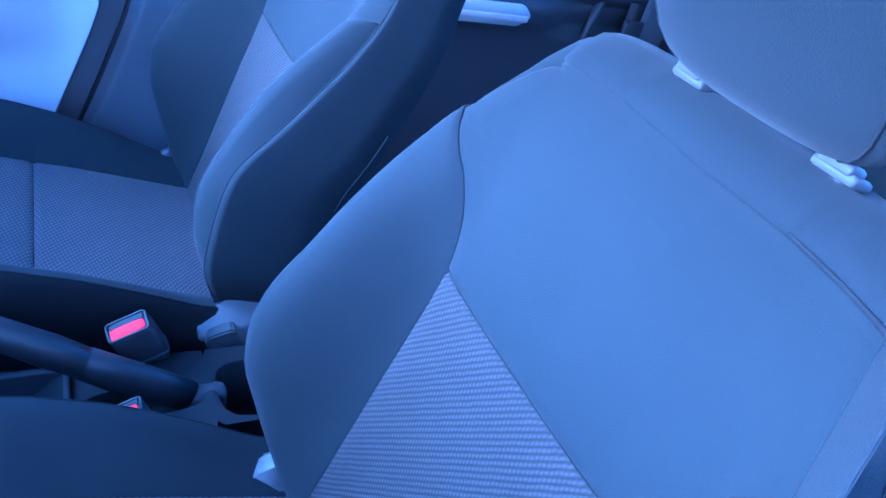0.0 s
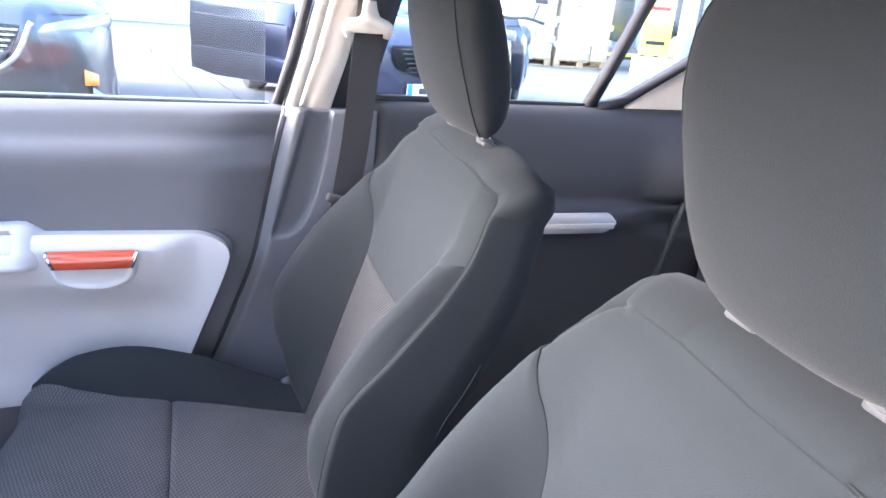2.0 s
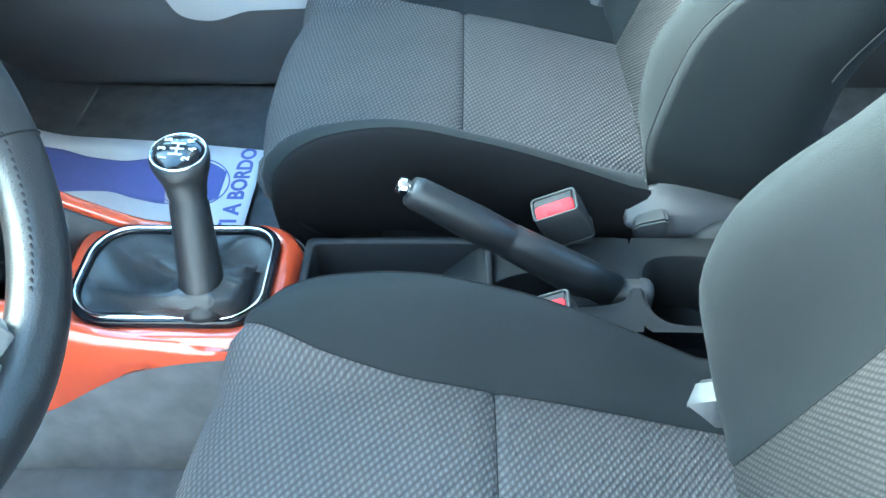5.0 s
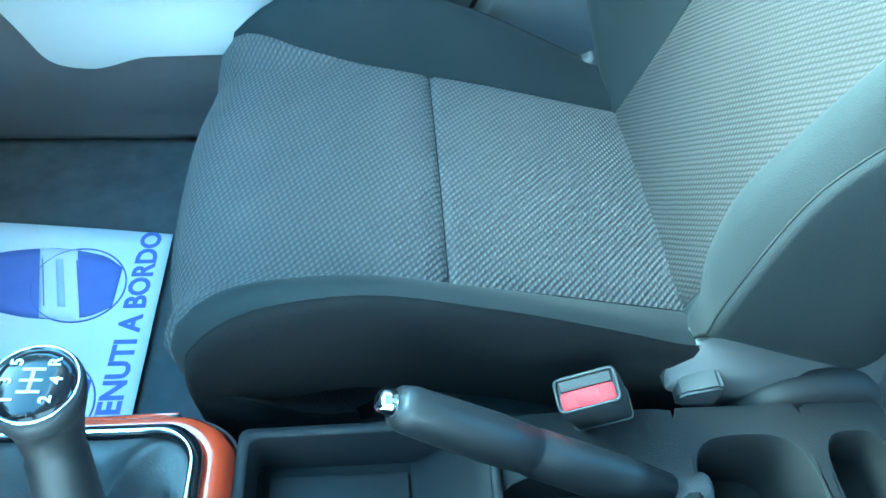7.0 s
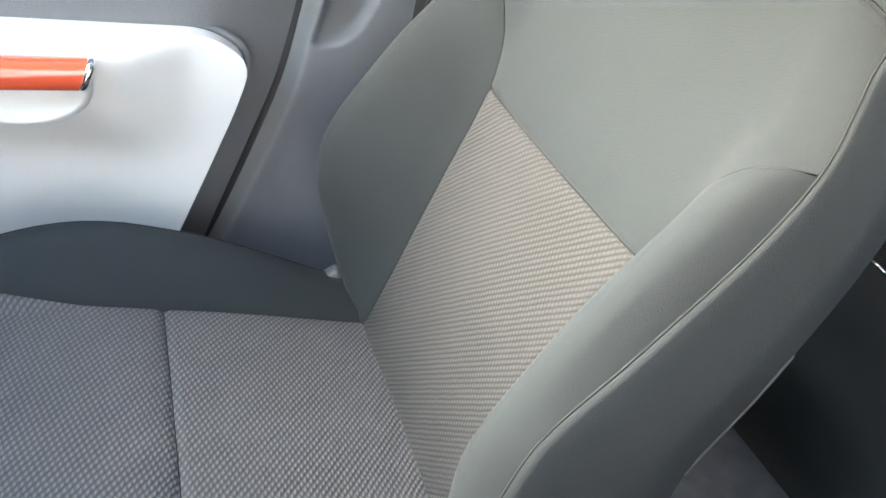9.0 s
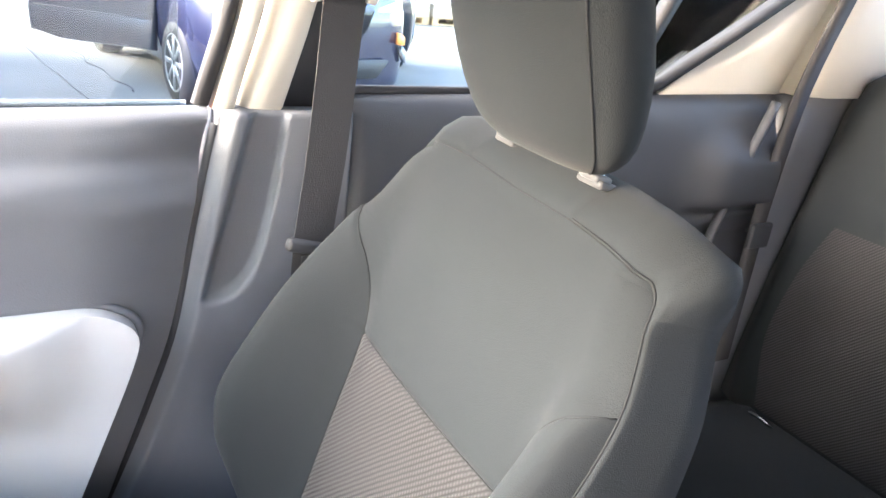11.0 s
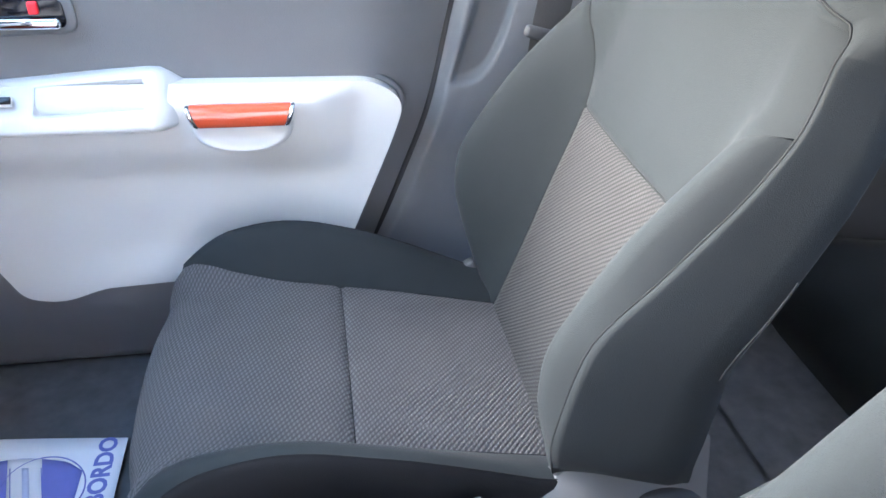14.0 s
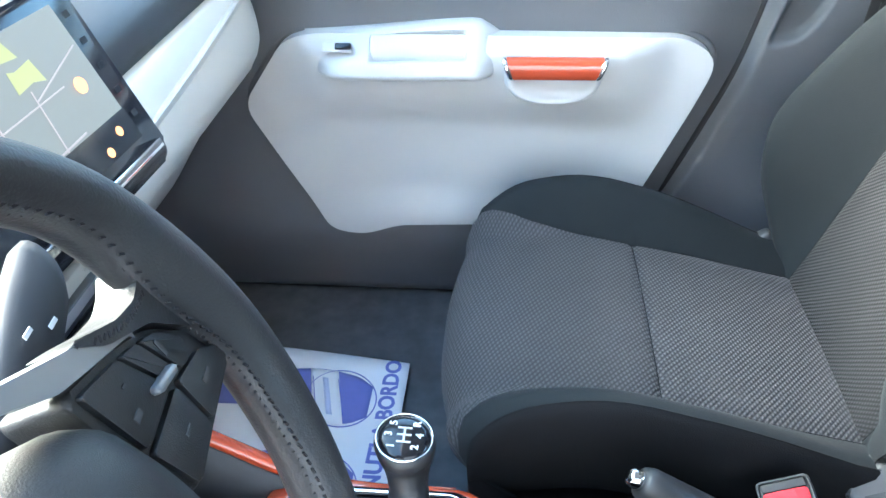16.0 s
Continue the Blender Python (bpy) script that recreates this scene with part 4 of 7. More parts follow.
for i in range(31):
    x = 0.398 + 0.852 * i / 30
    fade = ease(x, 0.98, 1.10)
    ring = []
    for p in line:
        shelf = ease(p.z, 0.84, 0.87) * (1 - ease(p.z, 0.905, 0.94))
        bay = ease(x, 1.02, 1.12) * ease(p.z, 0.87, 0.95) * (1 - ease(p.z, 1.0, 1.08))
        ring.append(Vector((x, p.y + 0.03 * fade * shelf - 0.03 * bay, p.z + 0.012 * (x - 0.4) * ease(p.z, 0.95, 1.1))))
    rings.append(ring)
rings.insert(0, [Vector((p.x, 0.812, p.z)) for p in rings[0]])
add_loft(bm, rings, closed=False, caps=False)
part("skin", bm, M["rear_trim"], rear_door, "dark grey grained plastic")
part("outer_skin", box((0.80, 0.835, 0.70), (1.0, 0.03, 0.80), 0.01), M["body_paint"], rear_door)
bm = prism(rounded([(0.72, 0.862), (0.922, 0.862), (0.950, 0.878), (0.950, 0.888), (0.932, 0.906), (0.72, 0.906)], 0.006), 0.012, 0.004, lambda a, b, h: Vector((a, 0.714 - h, b)))
pull = part("pull", bm, M["white_trim"], rear_door, "white plastic pull")
part("pull_ledge", box((0.845, 0.7015, 0.878), (0.20, 0.006, 0.014), 0.003), M["white_dash"], pull)
part("window_seal", box((0.80, 0.790, 1.128), (0.95, 0.010, 0.012), 0.003), M["rubber"], rear_door, "black window seal")
part("door_seal", tube(smooth_path([(1.208, 0.726, 1.125), (1.158, 0.726, 0.984), (1.125, 0.730, 0.86), (1.10, 0.735, 0.70)], 16), 0.009, 8), M["lever"], rear_door, "pale rubber door seal")
bm = bmesh.new()
add_loft(bm, [[Vector((x + dx, y, z)) for dx, y in ((-0.012, 0.778 - k), (0.012, 0.778 - k), (0.012, 0.80 - k), (-0.012, 0.80 - k))] for x, z, k in ((0.882, 1.125, 0), (0.908, 1.2, 0.015), (0.985, 1.42, 0.05))])
part("divider", bm, M["rubber"], rear_door, "black window divider")
bm = bmesh.new()
add_loft(bm, [[Vector((x, y, z + dz)) for dz, y in ((-0.008, 0.772 - k), (0.007, 0.772 - k), (0.009, 0.80 - k), (-0.009, 0.80 - k))] for x, z, k in ((0.90, 1.128, 0), (0.935, 1.134, 0.0), (0.97, 1.146, 0.0), (1.10, 1.235, 0.02), (1.30, 1.375, 0.045))])
part("rear_seal", bm, M["rubber"], rear_door, "black window seal")
bm = bmesh.new()
add_prism(bm, [(0.965, 1.126), (1.26, 1.130), (1.42, 1.14), (1.42, 1.46), (1.36, 1.42), (1.10, 1.225), (0.985, 1.142)], 0.02, 0.004, lambda a, b, h: Vector((a, 0.795 - h - 0.10 * (b - 1.126), b)))
part("quarter_trim", bm, M["beige"], rear_door, "beige quarter trim")
pane = link("rear_window", box((0.80, 0.792, 1.30), (1.0, 0.004, 0.40)), M["pane"], smooth=False)
pane.visible_shadow = False
tagged(pane, "clear rear side window", "window", kind="structure")
bm = bmesh.new()
add_loft(bm, [[Vector((x + dx, y, z)) for dx, y in ((0, 0.80), (0.0, 0.745), (0.06, 0.735), (0.55, 0.74), (0.55, 0.80))] for x, z in ((1.24, 0.36), (1.22, 0.7), (1.25, 1.0), (1.27, 1.13))])
tagged(link("wall_quarter", bm, M["dark_trim"]), "dark lower quarter trim", "trim", kind="structure")
bm = bmesh.new()
add_loft(bm, [[Vector((x + dx, y, z)) for dx, y in ((0, 0.80), (0.0, 0.735), (0.06, 0.715), (0.55, 0.72), (0.55, 0.80))] for x, z in ((1.27, 1.135), (1.32, 1.3), (1.36, 1.48))])
tagged(link("wall_quarter_upper", bm, M["beige"]), "beige upper quarter trim", "trim", kind="structure")

# ---------------------------------------------------------------- rear bench
bench = thing("rear_bench", "dark grey cloth rear bench seat with belt buckles", "bench seat", (0, 0, FLOOR))
bm = bmesh.new()
rings = []
for i in range(41):
    y = -0.62 + 1.33 * i / 40
    edge = 0.03 * max(0, abs(i - 20) / 20 - 0.9) * 10
    wave = 0.008 * math.cos((y - 0.055) * 9)
    rings.append([Vector((x + edge * 0.4, y, z - edge + wave * (z > 0.18))) for x, z in ((0.86, 0.0), (0.84, 0.10), (0.845, 0.17), (0.88, 0.205), (0.95, 0.21), (1.1, 0.19), (1.26, 0.165), (1.36, 0.15), (1.36, 0.0))])
add_loft(bm, rings)
part("cushion", bm, M["cloth"], bench, "dark cloth cushion")
BENCH_BACK = ((1.27, 0.15), (1.285, 0.25), (1.32, 0.42), (1.36, 0.60), (1.385, 0.70), (1.405, 0.78))
bm = bmesh.new()
rings = []
for i in range(41):
    y = -0.62 + 1.352 * i / 40
    edge = max(0, abs(i - 20) / 20 - 0.94) * 16
    rings.append([Vector((x + 0.02 * edge, y, z - 0.03 * edge * (z > 0.5))) for x, z in BENCH_BACK + ((1.43, 0.83), (1.46, 0.84), (1.49, 0.82), (1.50, 0.76), (1.40, 0.15))])
add_loft(bm, rings)
part("backrest", bm, M["cloth"], bench, "dark cloth backrest")
face_x = curve_of([(z, x) for x, z in BENCH_BACK])
flare = curve_of([(0.17, 0.0), (0.34, 0.040), (0.45, 0.030), (0.557, 0.0)])
for mid, half in ((0.41, 0.223), (-0.30, 0.223)):
    bm = bmesh.new()
    layer = bm.loops.layers.uv.new("UVMap")
    grid = []
    for k in range(15):
        z = 0.17 + 0.387 * k / 14
        wide = half + flare(z)
        grid.append([bm.verts.new((face_x(z) - 0.005 + (0.004 if c in (0, 12) or k in (0, 14) else 0.0), mid + wide * (c / 6 - 1), z)) for c in range(13)])
    for lower, upper in zip(grid, grid[1:]):
        for c in range(12):
            f = bm.faces.new((lower[c], lower[c + 1], upper[c + 1], upper[c]))
            for loop in f.loops:
                loop[layer].uv = (loop.vert.co.y, loop.vert.co.z)
    part("insert", bm, M["insert"], bench, "ribbed grey cloth insert")
for y in (0.571, 0.274, -0.15):
    bm = tube(smooth_path([(1.215, y - 0.02, 0.19), (1.20, y - 0.02, 0.20), (1.195, y, 0.205), (1.20, y + 0.02, 0.20), (1.215, y + 0.02, 0.19)], 12), 0.004, 8)
    part("anchor_loop", bm, M["chrome"], bench, "steel belt anchor loop")
rear_belt = thing("rear_seat_belt", "grey rear seat belt along the quarter trim", "seat belt")
bm = bmesh.new()
line = smooth_path([(1.30, 0.70, 1.34), (1.26, 0.715, 1.15), (1.235, 0.712, 0.95), (1.225, 0.705, 0.80), (1.22, 0.70, 0.60)], 20)
add_loft(bm, [[p + Vector((-0.022, 0, 0)), p + Vector((0.022, 0, 0)), p + Vector((0.022, 0.002, 0)), p + Vector((-0.022, 0.002, 0))] for p in line])
part("webbing", bm, M["belt"], rear_belt, "grey woven webbing")
part("tongue", box((1.228, 0.70, 0.875), (0.055, 0.012, 0.05), 0.004), M["black_plastic"], rear_belt, "black belt tongue")

# ---------------------------------------------------------------- centre console
CY = 0.058
console = thing("centre_console", "grey plastic centre console with cup holders and orange surround", "console", (0, 0, FLOOR))
lo = -FLOOR


def add_ring_plate(bm, outer, inner, z0, z1, bevel=0.003):
    """A flat collar between two outlines of the same length."""
    n = len(outer)
    rows = [[Vector((a, b, z0 + lo)) for a, b in outer], [Vector((a, b, z1 - bevel + lo)) for a, b in outer]]
    rows.append([Vector((a * 0.92 + c * 0.08, b * 0.92 + d * 0.08, z1 + lo)) for (a, b), (c, d) in zip(outer, inner)])
    rows.append([Vector((a * 0.10 + c * 0.90, b * 0.10 + d * 0.90, z1 + lo)) for (a, b), (c, d) in zip(outer, inner)])
    rows.append([Vector((a, b, z1 - bevel + lo)) for a, b in inner])
    rows.append([Vector((a, b, z0 + lo)) for a, b in inner])
    add_loft(bm, rows, closed=True, caps=False)


# rear tray: body with handbrake slot and two cup wells
bm = bmesh.new()
body = rounded([(-0.165, -0.020), (0.00, -0.022), (0.16, -0.028), (0.40, -0.03), (0.40, 0.146), (0.16, 0.144), (0.0, 0.138), (-0.165, 0.136)], 0.015, 3)
add_loft(bm, [[Vector((a, b, z + lo)) for a, b in body] for z in (0.352, 0.48)], caps=False)
part("lower_body", bm, M["black_plastic"], console, "black lower body")
outer = rounded([(0.005, -0.024), (0.40, -0.03), (0.40, 0.146), (0.005, 0.140)], 0.02, 8)


def shelf_z(x):
    return 0.548 + 0.016 * ease(x, 0.0, 0.10)


def add_well(bm, area, hole, deep, power=4.0, n=56):
    """A rectangle of tray top with one rounded opening and its well."""
    x0, x1, y0, y1 = area
    cx, cy, rx, ry = hole
    rows = [[] for _ in range(8)]
    for k in range(n):
        a = 2 * math.pi * (k + 0.5) / n
        c, d = math.cos(a), math.sin(a)
        reach = min(((x1 - cx) if c > 0 else (cx - x0)) / max(1e-6, abs(c)), ((y1 - cy) if d > 0 else (cy - y0)) / max(1e-6, abs(d)))
        r = (abs(c / rx) ** power + abs(d / ry) ** power) ** (-1 / power)
        for row, (rad, dz) in zip(rows, ((reach, -0.0), (reach * 0.5 + r * 0.5, 0.0), (r + 0.006, 0.0), (r + 0.002, -0.001), (r, -0.005), (r * 0.96, -deep * 0.6), (r * 0.90, -deep), (0.002, -deep))):
            x, y = cx + rad * c, cy + rad * d
            row.append(Vector((x, y, shelf_z(x) + dz + lo)))
    add_loft(bm, rows, closed=True, caps=False)


bm = bmesh.new()
add_well(bm, (0.040, 0.204, 0.002, 0.138), (0.119, 0.060, 0.074, 0.0235), 0.045, 3.0)
add_well(bm, (0.204, 0.322, 0.002, 0.138), (0.263, 0.061, 0.050, 0.048), 0.085, 3.2)
add_well(bm, (0.322, 0.400, 0.002, 0.138), (0.362, 0.061, 0.030, 0.048), 0.05, 3.2)
bmesh.ops.remove_doubles(bm, verts=bm.verts, dist=0.0004)
sharpen(part("tray_top", bm, M["grey_trim"], console, "grey plastic tray top with wells"), 40)
bm = bmesh.new()
rim = rounded([(0.044, 0.000), (0.40, -0.004), (0.40, 0.140), (0.044, 0.138)], 0.012, 4)
add_loft(bm, [[Vector((a, b, z + lo)) for a, b in rim] for z in (0.46, 0.543)], caps=False)
part("tray_side", bm, M["grey_trim"], console, "grey plastic tray side")
# front bin behind the shifter
bm = bmesh.new()
wall_out = rounded([(-0.170, -0.018), (0.046, -0.006), (0.046, 0.138), (-0.170, 0.134)], 0.010, 4)
wall_in = rounded([(-0.160, -0.008), (0.038, 0.002), (0.038, 0.128), (-0.160, 0.125)], 0.010, 4)
add_ring_plate(bm, wall_out, wall_in, 0.47, 0.564)
part("bin", bm, M["rubber"], console, "black open bin")
bm = bmesh.new()
ramp = [(-0.162, 0.510), (-0.156, 0.502), (-0.026, 0.500), (-0.018, 0.503), (0.026, 0.551), (0.036, 0.558), (0.044, 0.559)]
add_loft(bm, [[Vector((x, y, z + lo)) for x, z in ramp] + [Vector((x, y, 0.47 + lo)) for x, z in ramp[::-1]] for y in (-0.010, 0.129)])
sharpen(part("bin_floor", bm, M["grey_trim"], console, "grey bin floor with a ramp up to the tray"), 30)
part("bin_mat", box((-0.088, 0.062, 0.504 + lo), (0.122, 0.108, 0.004), 0.0015), M["rubber"], console, "black bin mat")

# orange surround of the gear lever
outer = rounded([(-0.480, -0.030), (-0.200, -0.034), (-0.166, -0.005), (-0.166, 0.122), (-0.200, 0.146), (-0.480, 0.146)], [0.02, 0.03, 0.03, 0.03, 0.03, 0.02], 6)
bezel_out = rounded([(-0.405, 0.018), (-0.375, -0.012), (-0.215, -0.012), (-0.190, 0.010), (-0.190, 0.108), (-0.210, 0.128), (-0.380, 0.128), (-0.405, 0.100)], 0.02, 6)
bm = bmesh.new()
ring_a = rounded([(-0.435, -0.030), (-0.300, -0.032), (-0.200, -0.033), (-0.168, -0.005), (-0.168, 0.122), (-0.200, 0.147), (-0.300, 0.147), (-0.435, 0.146)], 0.022, 6)
rows = [[Vector((a, b, 0.552 + lo)) for a, b in ring_a], [Vector((a, b, 0.556 + lo)) for a, b in ring_a]]
for k, z in ((0.10, 0.562), (0.25, 0.574), (0.5, 0.580), (0.8, 0.582), (1.0, 0.580)):
    rows.append([Vector((a + (c - a) * k, b + (d - b) * k, z + lo)) for (a, b), (c, d) in zip(ring_a, bezel_out)])
add_loft(bm, rows, closed=True, caps=False)
part("gear_surround", bm, M["orange"], console, "glossy orange gear surround")
rear = [(a, b) for a, b in ring_a if a > -0.24]
part("edge_line", tube([(a + 0.0016, b, 0.5585 + lo) for a, b in rear], 0.0012, 5), M["grey_sleeve"], console, "thin pale line round the surround")
bm = bmesh.new()
bezel_in = [(-0.297 + (a + 0.297) * 0.90, 0.058 + (b - 0.058) * 0.87) for a, b in bezel_out]
add_ring_plate(bm, bezel_out, bezel_in, 0.568, 0.590, 0.004)
part("gear_bezel", bm, M["gloss_black"], console, "gloss black bezel")
bm = tube([(-0.297 + (a + 0.297) * 0.935, 0.058 + (b - 0.058) * 0.915, 0.5905 + lo) for a, b in bezel_out], 0.0022, 8, closed=True)
part("bezel_trim", bm, M["chrome"], console, "chrome bezel line")
# long orange sides: they rise to the dashboard, and their lower edge sweeps up to the rear
run_top = curve_of([(-0.86, 0.80), (-0.70, 0.765), (-0.54, 0.684), (-0.47, 0.645), (-0.41, 0.610), (-0.35, 0.583), (-0.28, 0.576), (-0.19, 0.572)])
run_low = curve_of([(-0.86, 0.40), (-0.60, 0.41), (-0.47, 0.440), (-0.38, 0.500), (-0.33, 0.532), (-0.26, 0.552), (-0.19, 0.562)])
for side, y in ((-1, -0.022), (1, 0.138)):
    bm = bmesh.new()
    rows = []
    for i in range(41):
        x = -0.82 + 0.60 * i / 40
        z, low = run_top(x), run_low(x)
        deep = z - low
        yy = y + side * 0.016 * ease(-x, 0.40, 0.82)
        section = [(0.002, -deep * 0.98), (-0.008, -0.014), (-0.010, -0.006), (-0.008, 0.0), (-0.002, 0.002), (0.004, 0.0), (0.0085, -0.006), (0.0105, -min(0.016, 0.3 * deep)), (0.012, -min(0.030, 0.6 * deep)), (0.0135, -deep * 0.95), (0.011, -deep)]
        rows.append([Vector((x, yy + side * p, z + q + lo)) for p, q in section])
    add_loft(bm, rows)
    sharpen(part("side_run", bm, M["orange"], console, "glossy orange console side"), 60)
    bm = bmesh.new()
    rows = []
    for i in range(25):
        x = -0.82 + 0.46 * i / 24
        yy = y + side * 0.016 * ease(-x, 0.40, 0.82)
        rows.append([Vector((x, yy + side * p, z + lo)) for p, z in ((-0.012, 0.46), (-0.012, run_top(x) - 0.012), (-0.006, run_top(x) - 0.012), (-0.002, 0.46))])
    add_loft(bm, rows)
    part("inner_wall", bm, M["black_plastic"], console, "black inner wall")
for side, y in ((-1, -0.024), (1, 0.140)):
    bm = bmesh.new()
    rows = []
    for i in range(31):
        x = -0.84 + 0.62 * i / 30
        top, yy = run_low(x) + 0.012, y + side * 0.016 * ease(-x, 0.40, 0.82)
        rows.append([Vector((x, yy + side * p, z + lo)) for p, z in ((-0.020, 0.353), (-0.020, top), (0.006, top), (0.010, top - 0.03 * (top - 0.353)), (0.014, 0.44 * top + 0.56 * 0.353), (0.030, 0.353))])
    add_loft(bm, rows)
    part("carpet_side", bm, M["carpet"], console, "black carpeted console side")
bm = box((-0.62, 0.058, 0.500 + lo), (0.44, 0.150, 0.05), 0.012)
part("front_tray", bm, M["black_plastic"], console, "black tray ahead of the gear lever")
part("front_foot", box((-0.56, 0.058, 0.44 + lo), (0.78, 0.120, 0.17), 0.02), M["black_plastic"], console, "black console foot")

# ---------------------------------------------------------------- gear lever
lever = thing("gear_lever", "black leather gear lever with chrome-ringed knob", "gear lever", (0, 0, 0.582))
TOP = Vector((-0.258, 0.0765, 0.157))
AXIS = Vector((0.06, -0.05, 1.0)).normalized()
FOOT = Vector((-0.297, 0.058, 0.0))
NECK = Vector((-0.2505, 0.017, 0.034))
bm = bmesh.new()
rings = []
for k in range(29):
    u = k / 28
    ring = []
    for i in range(160):
        a = 2 * math.pi * i / 160
        c, s = math.cos(a), math.sin(a)
        sq = (abs(c) ** 5 + abs(s) ** 5) ** -0.2
        p = FOOT.lerp(NECK, ease(u, 0.0, 0.9))
        wx = 0.099 * sq * (1 - u) + 0.0225 * u
        wy = 0.0625 * sq * (1 - u) + 0.0225 * u
        # slack leather: broad folds gather towards the lever
        slack = math.sin(math.pi * u) ** 0.8
        pleat = slack * (0.0060 * math.sin(3 * a + 2.2 * u + 0.6) + 0.0120 * (1 - abs(math.sin(2.5 * a + 1.1 - 1.8 * u)) ** 0.7) + 0.0080 * (1 - abs(math.sin(4 * a - 3.0 * u + 0.4 * math.sin(5 * a))) ** 0.6))
        fold = 0.012 * slack * (math.exp(-(((a - 0.55) / 0.22) ** 2)) + math.exp(-(((a - 2.5) / 0.25) ** 2))) * ease(u, 0.35, 0.7)
        ring.append(Vector((p.x + wx * c, p.y + wy * s, 0.001 - 0.007 * math.sin(math.pi * min(1, 1.5 * u)) + 0.042 * u**1.9 + pleat + fold)))
    rings.append(ring)
add_loft(bm, rings, caps=False)
part("boot", bm, M["boot_leather"], lever, "creased black leather boot")


def turned(path, profile, sides=24):
    """A body of revolution along an axis: profile of (height, radius)."""
    base, axis = path
    side = axis.cross(Vector((0, 1, 0))).normalized()
    other = axis.cross(side)
    bm = bmesh.new()
    add_loft(bm, [[base + axis * h + r * (math.cos(a) * side + math.sin(a) * other) for a in (2 * math.pi * k / sides for k in range(sides))] for h, r in profile])
    return bm


bm = bmesh.new()
spine = smooth_path([(-0.2500, 0.004, 0.006), (-0.2512, 0.026, 0.055), (-0.2530, 0.046, 0.096), (-0.2548, 0.061, 0.122), (-0.2566, 0.071, 0.141), TOP], 30)
swell = curve_of([(0.0, 0.0250), (0.2, 0.0215), (0.50, 0.0188), (0.56, 0.0186), (0.64, 0.0200), (0.74, 0.0235), (0.84, 0.0268), (0.93, 0.0284), (1.0, 0.0272)])
rings = []
for i, p in enumerate(spine):
    u = i / (len(spine) - 1)
    along = (spine[min(i + 1, len(spine) - 1)] - spine[max(i - 1, 0)]).normalized().lerp(AXIS, ease(u, 0.6, 0.95)).normalized()
    side = along.cross(Vector((0, 1, 0))).normalized()
    other = along.cross(side)
    r = swell(u) - (0.0012 if abs(u - 0.54) < 0.02 else 0.0)
    rings.append([p + r * (math.cos(a) * side + math.sin(a) * other) for a in (2 * math.pi * k / 32 for k in range(32))])
add_loft(bm, rings)
knob = part("knob", bm, M["black_satin"], lever, "satin black gear knob")
bm = turned((TOP, AXIS), ((-0.004, 0.0268), (-0.0005, 0.0268), (0.0008, 0.0264), (0.0012, 0.0258), (0.0008, 0.0252), (-0.004, 0.0248)), 40)
part("knob_ring", bm, M["chrome"], knob, "chrome ring")
bm = turned((TOP, AXIS), ((-0.004, 0.0252), (0.0008, 0.0251), (0.0030, 0.0180), (0.0040, 0.007)), 40)
part("knob_cap", bm, M["gloss_black"], knob, "gloss black shift diagram cap")
LEFT = Vector((-1, 0, 0)) - AXIS * Vector((-1, 0, 0)).dot(AXIS)
# the diagram reads from the driver's side, its top towards the dashboard
up_v = LEFT.normalized()
right_v = up_v.cross(AXIS).normalized()
face = TOP + AXIS * 0.0040
for text, a, b in (("1", -0.0125, 0.0108), ("3", -0.0, 0.0143), ("5", 0.0125, 0.0108), ("2", -0.0125, -0.0108), ("4", 0.0, -0.0143), ("R", 0.0125, -0.0108)):
    words("numeral", text, 0.0098, face + right_v * a + up_v * b + AXIS * (0.0005 - 2.5 * (a * a + b * b)), right_v, up_v, M["white_mark"], knob, label="white gear numeral", bold=0.0002)
bm = bmesh.new()
for a in (-0.0075, 0.0, 0.0075):
    add_tube(bm, [face + right_v * a + up_v * -0.0065, face + right_v * a + up_v * 0.0065], 0.0011, 5)
add_tube(bm, [face + right_v * -0.0075, face + right_v * 0.0075], 0.0011, 5)
part("diagram", bm, M["white_mark"], knob, "white gear diagram")

# ---------------------------------------------------------------- handbrake
brake = thing("handbrake", "black handbrake lever with chrome button, let down", "handbrake", (0.14, CY + 0.01, 0.52))
tip, root = Vector((-0.190, 0.014, 0.174)), Vector((0.035, 0.000, 0.030))
ax = (root - tip).normalized()
L = (root - tip).length


def bar(profile, sides=18):
    bm = bmesh.new()
    side = ax.cross(Vector((0, 0, 1))).normalized()
    up = side.cross(ax)
    rings = []
    for h, w, v in profile:
        p = tip + ax * h
        rings.append([p + side * w * math.cos(a) + up * v * math.sin(a) for a in (2 * math.pi * k / sides for k in range(sides))])
    add_loft(bm, rings)
    return bm


part("grip", bar(((0.010, 0.010, 0.010), (0.012, 0.0145, 0.0155), (0.02, 0.0165, 0.018), (0.05, 0.0175, 0.019), (0.09, 0.0185, 0.021), (0.128, 0.0175, 0.020), (0.130, 0.0168, 0.019), (0.133, 0.0178, 0.021), (0.17, 0.018, 0.023), (0.22, 0.018, 0.026), (L, 0.017, 0.026))), M["black_satin"], brake, "black moulded grip")
part("button", bar(((-0.004, 0.005, 0.005), (-0.002, 0.008, 0.008), (0.004, 0.0095, 0.0095), (0.013, 0.0098, 0.0098))), M["chrome"], brake, "chrome release button")
part("foot", box((0.04, 0.0, 0.02), (0.09, 0.030, 0.05), 0.012, 3), M["black_plastic"], brake, "black lever foot")

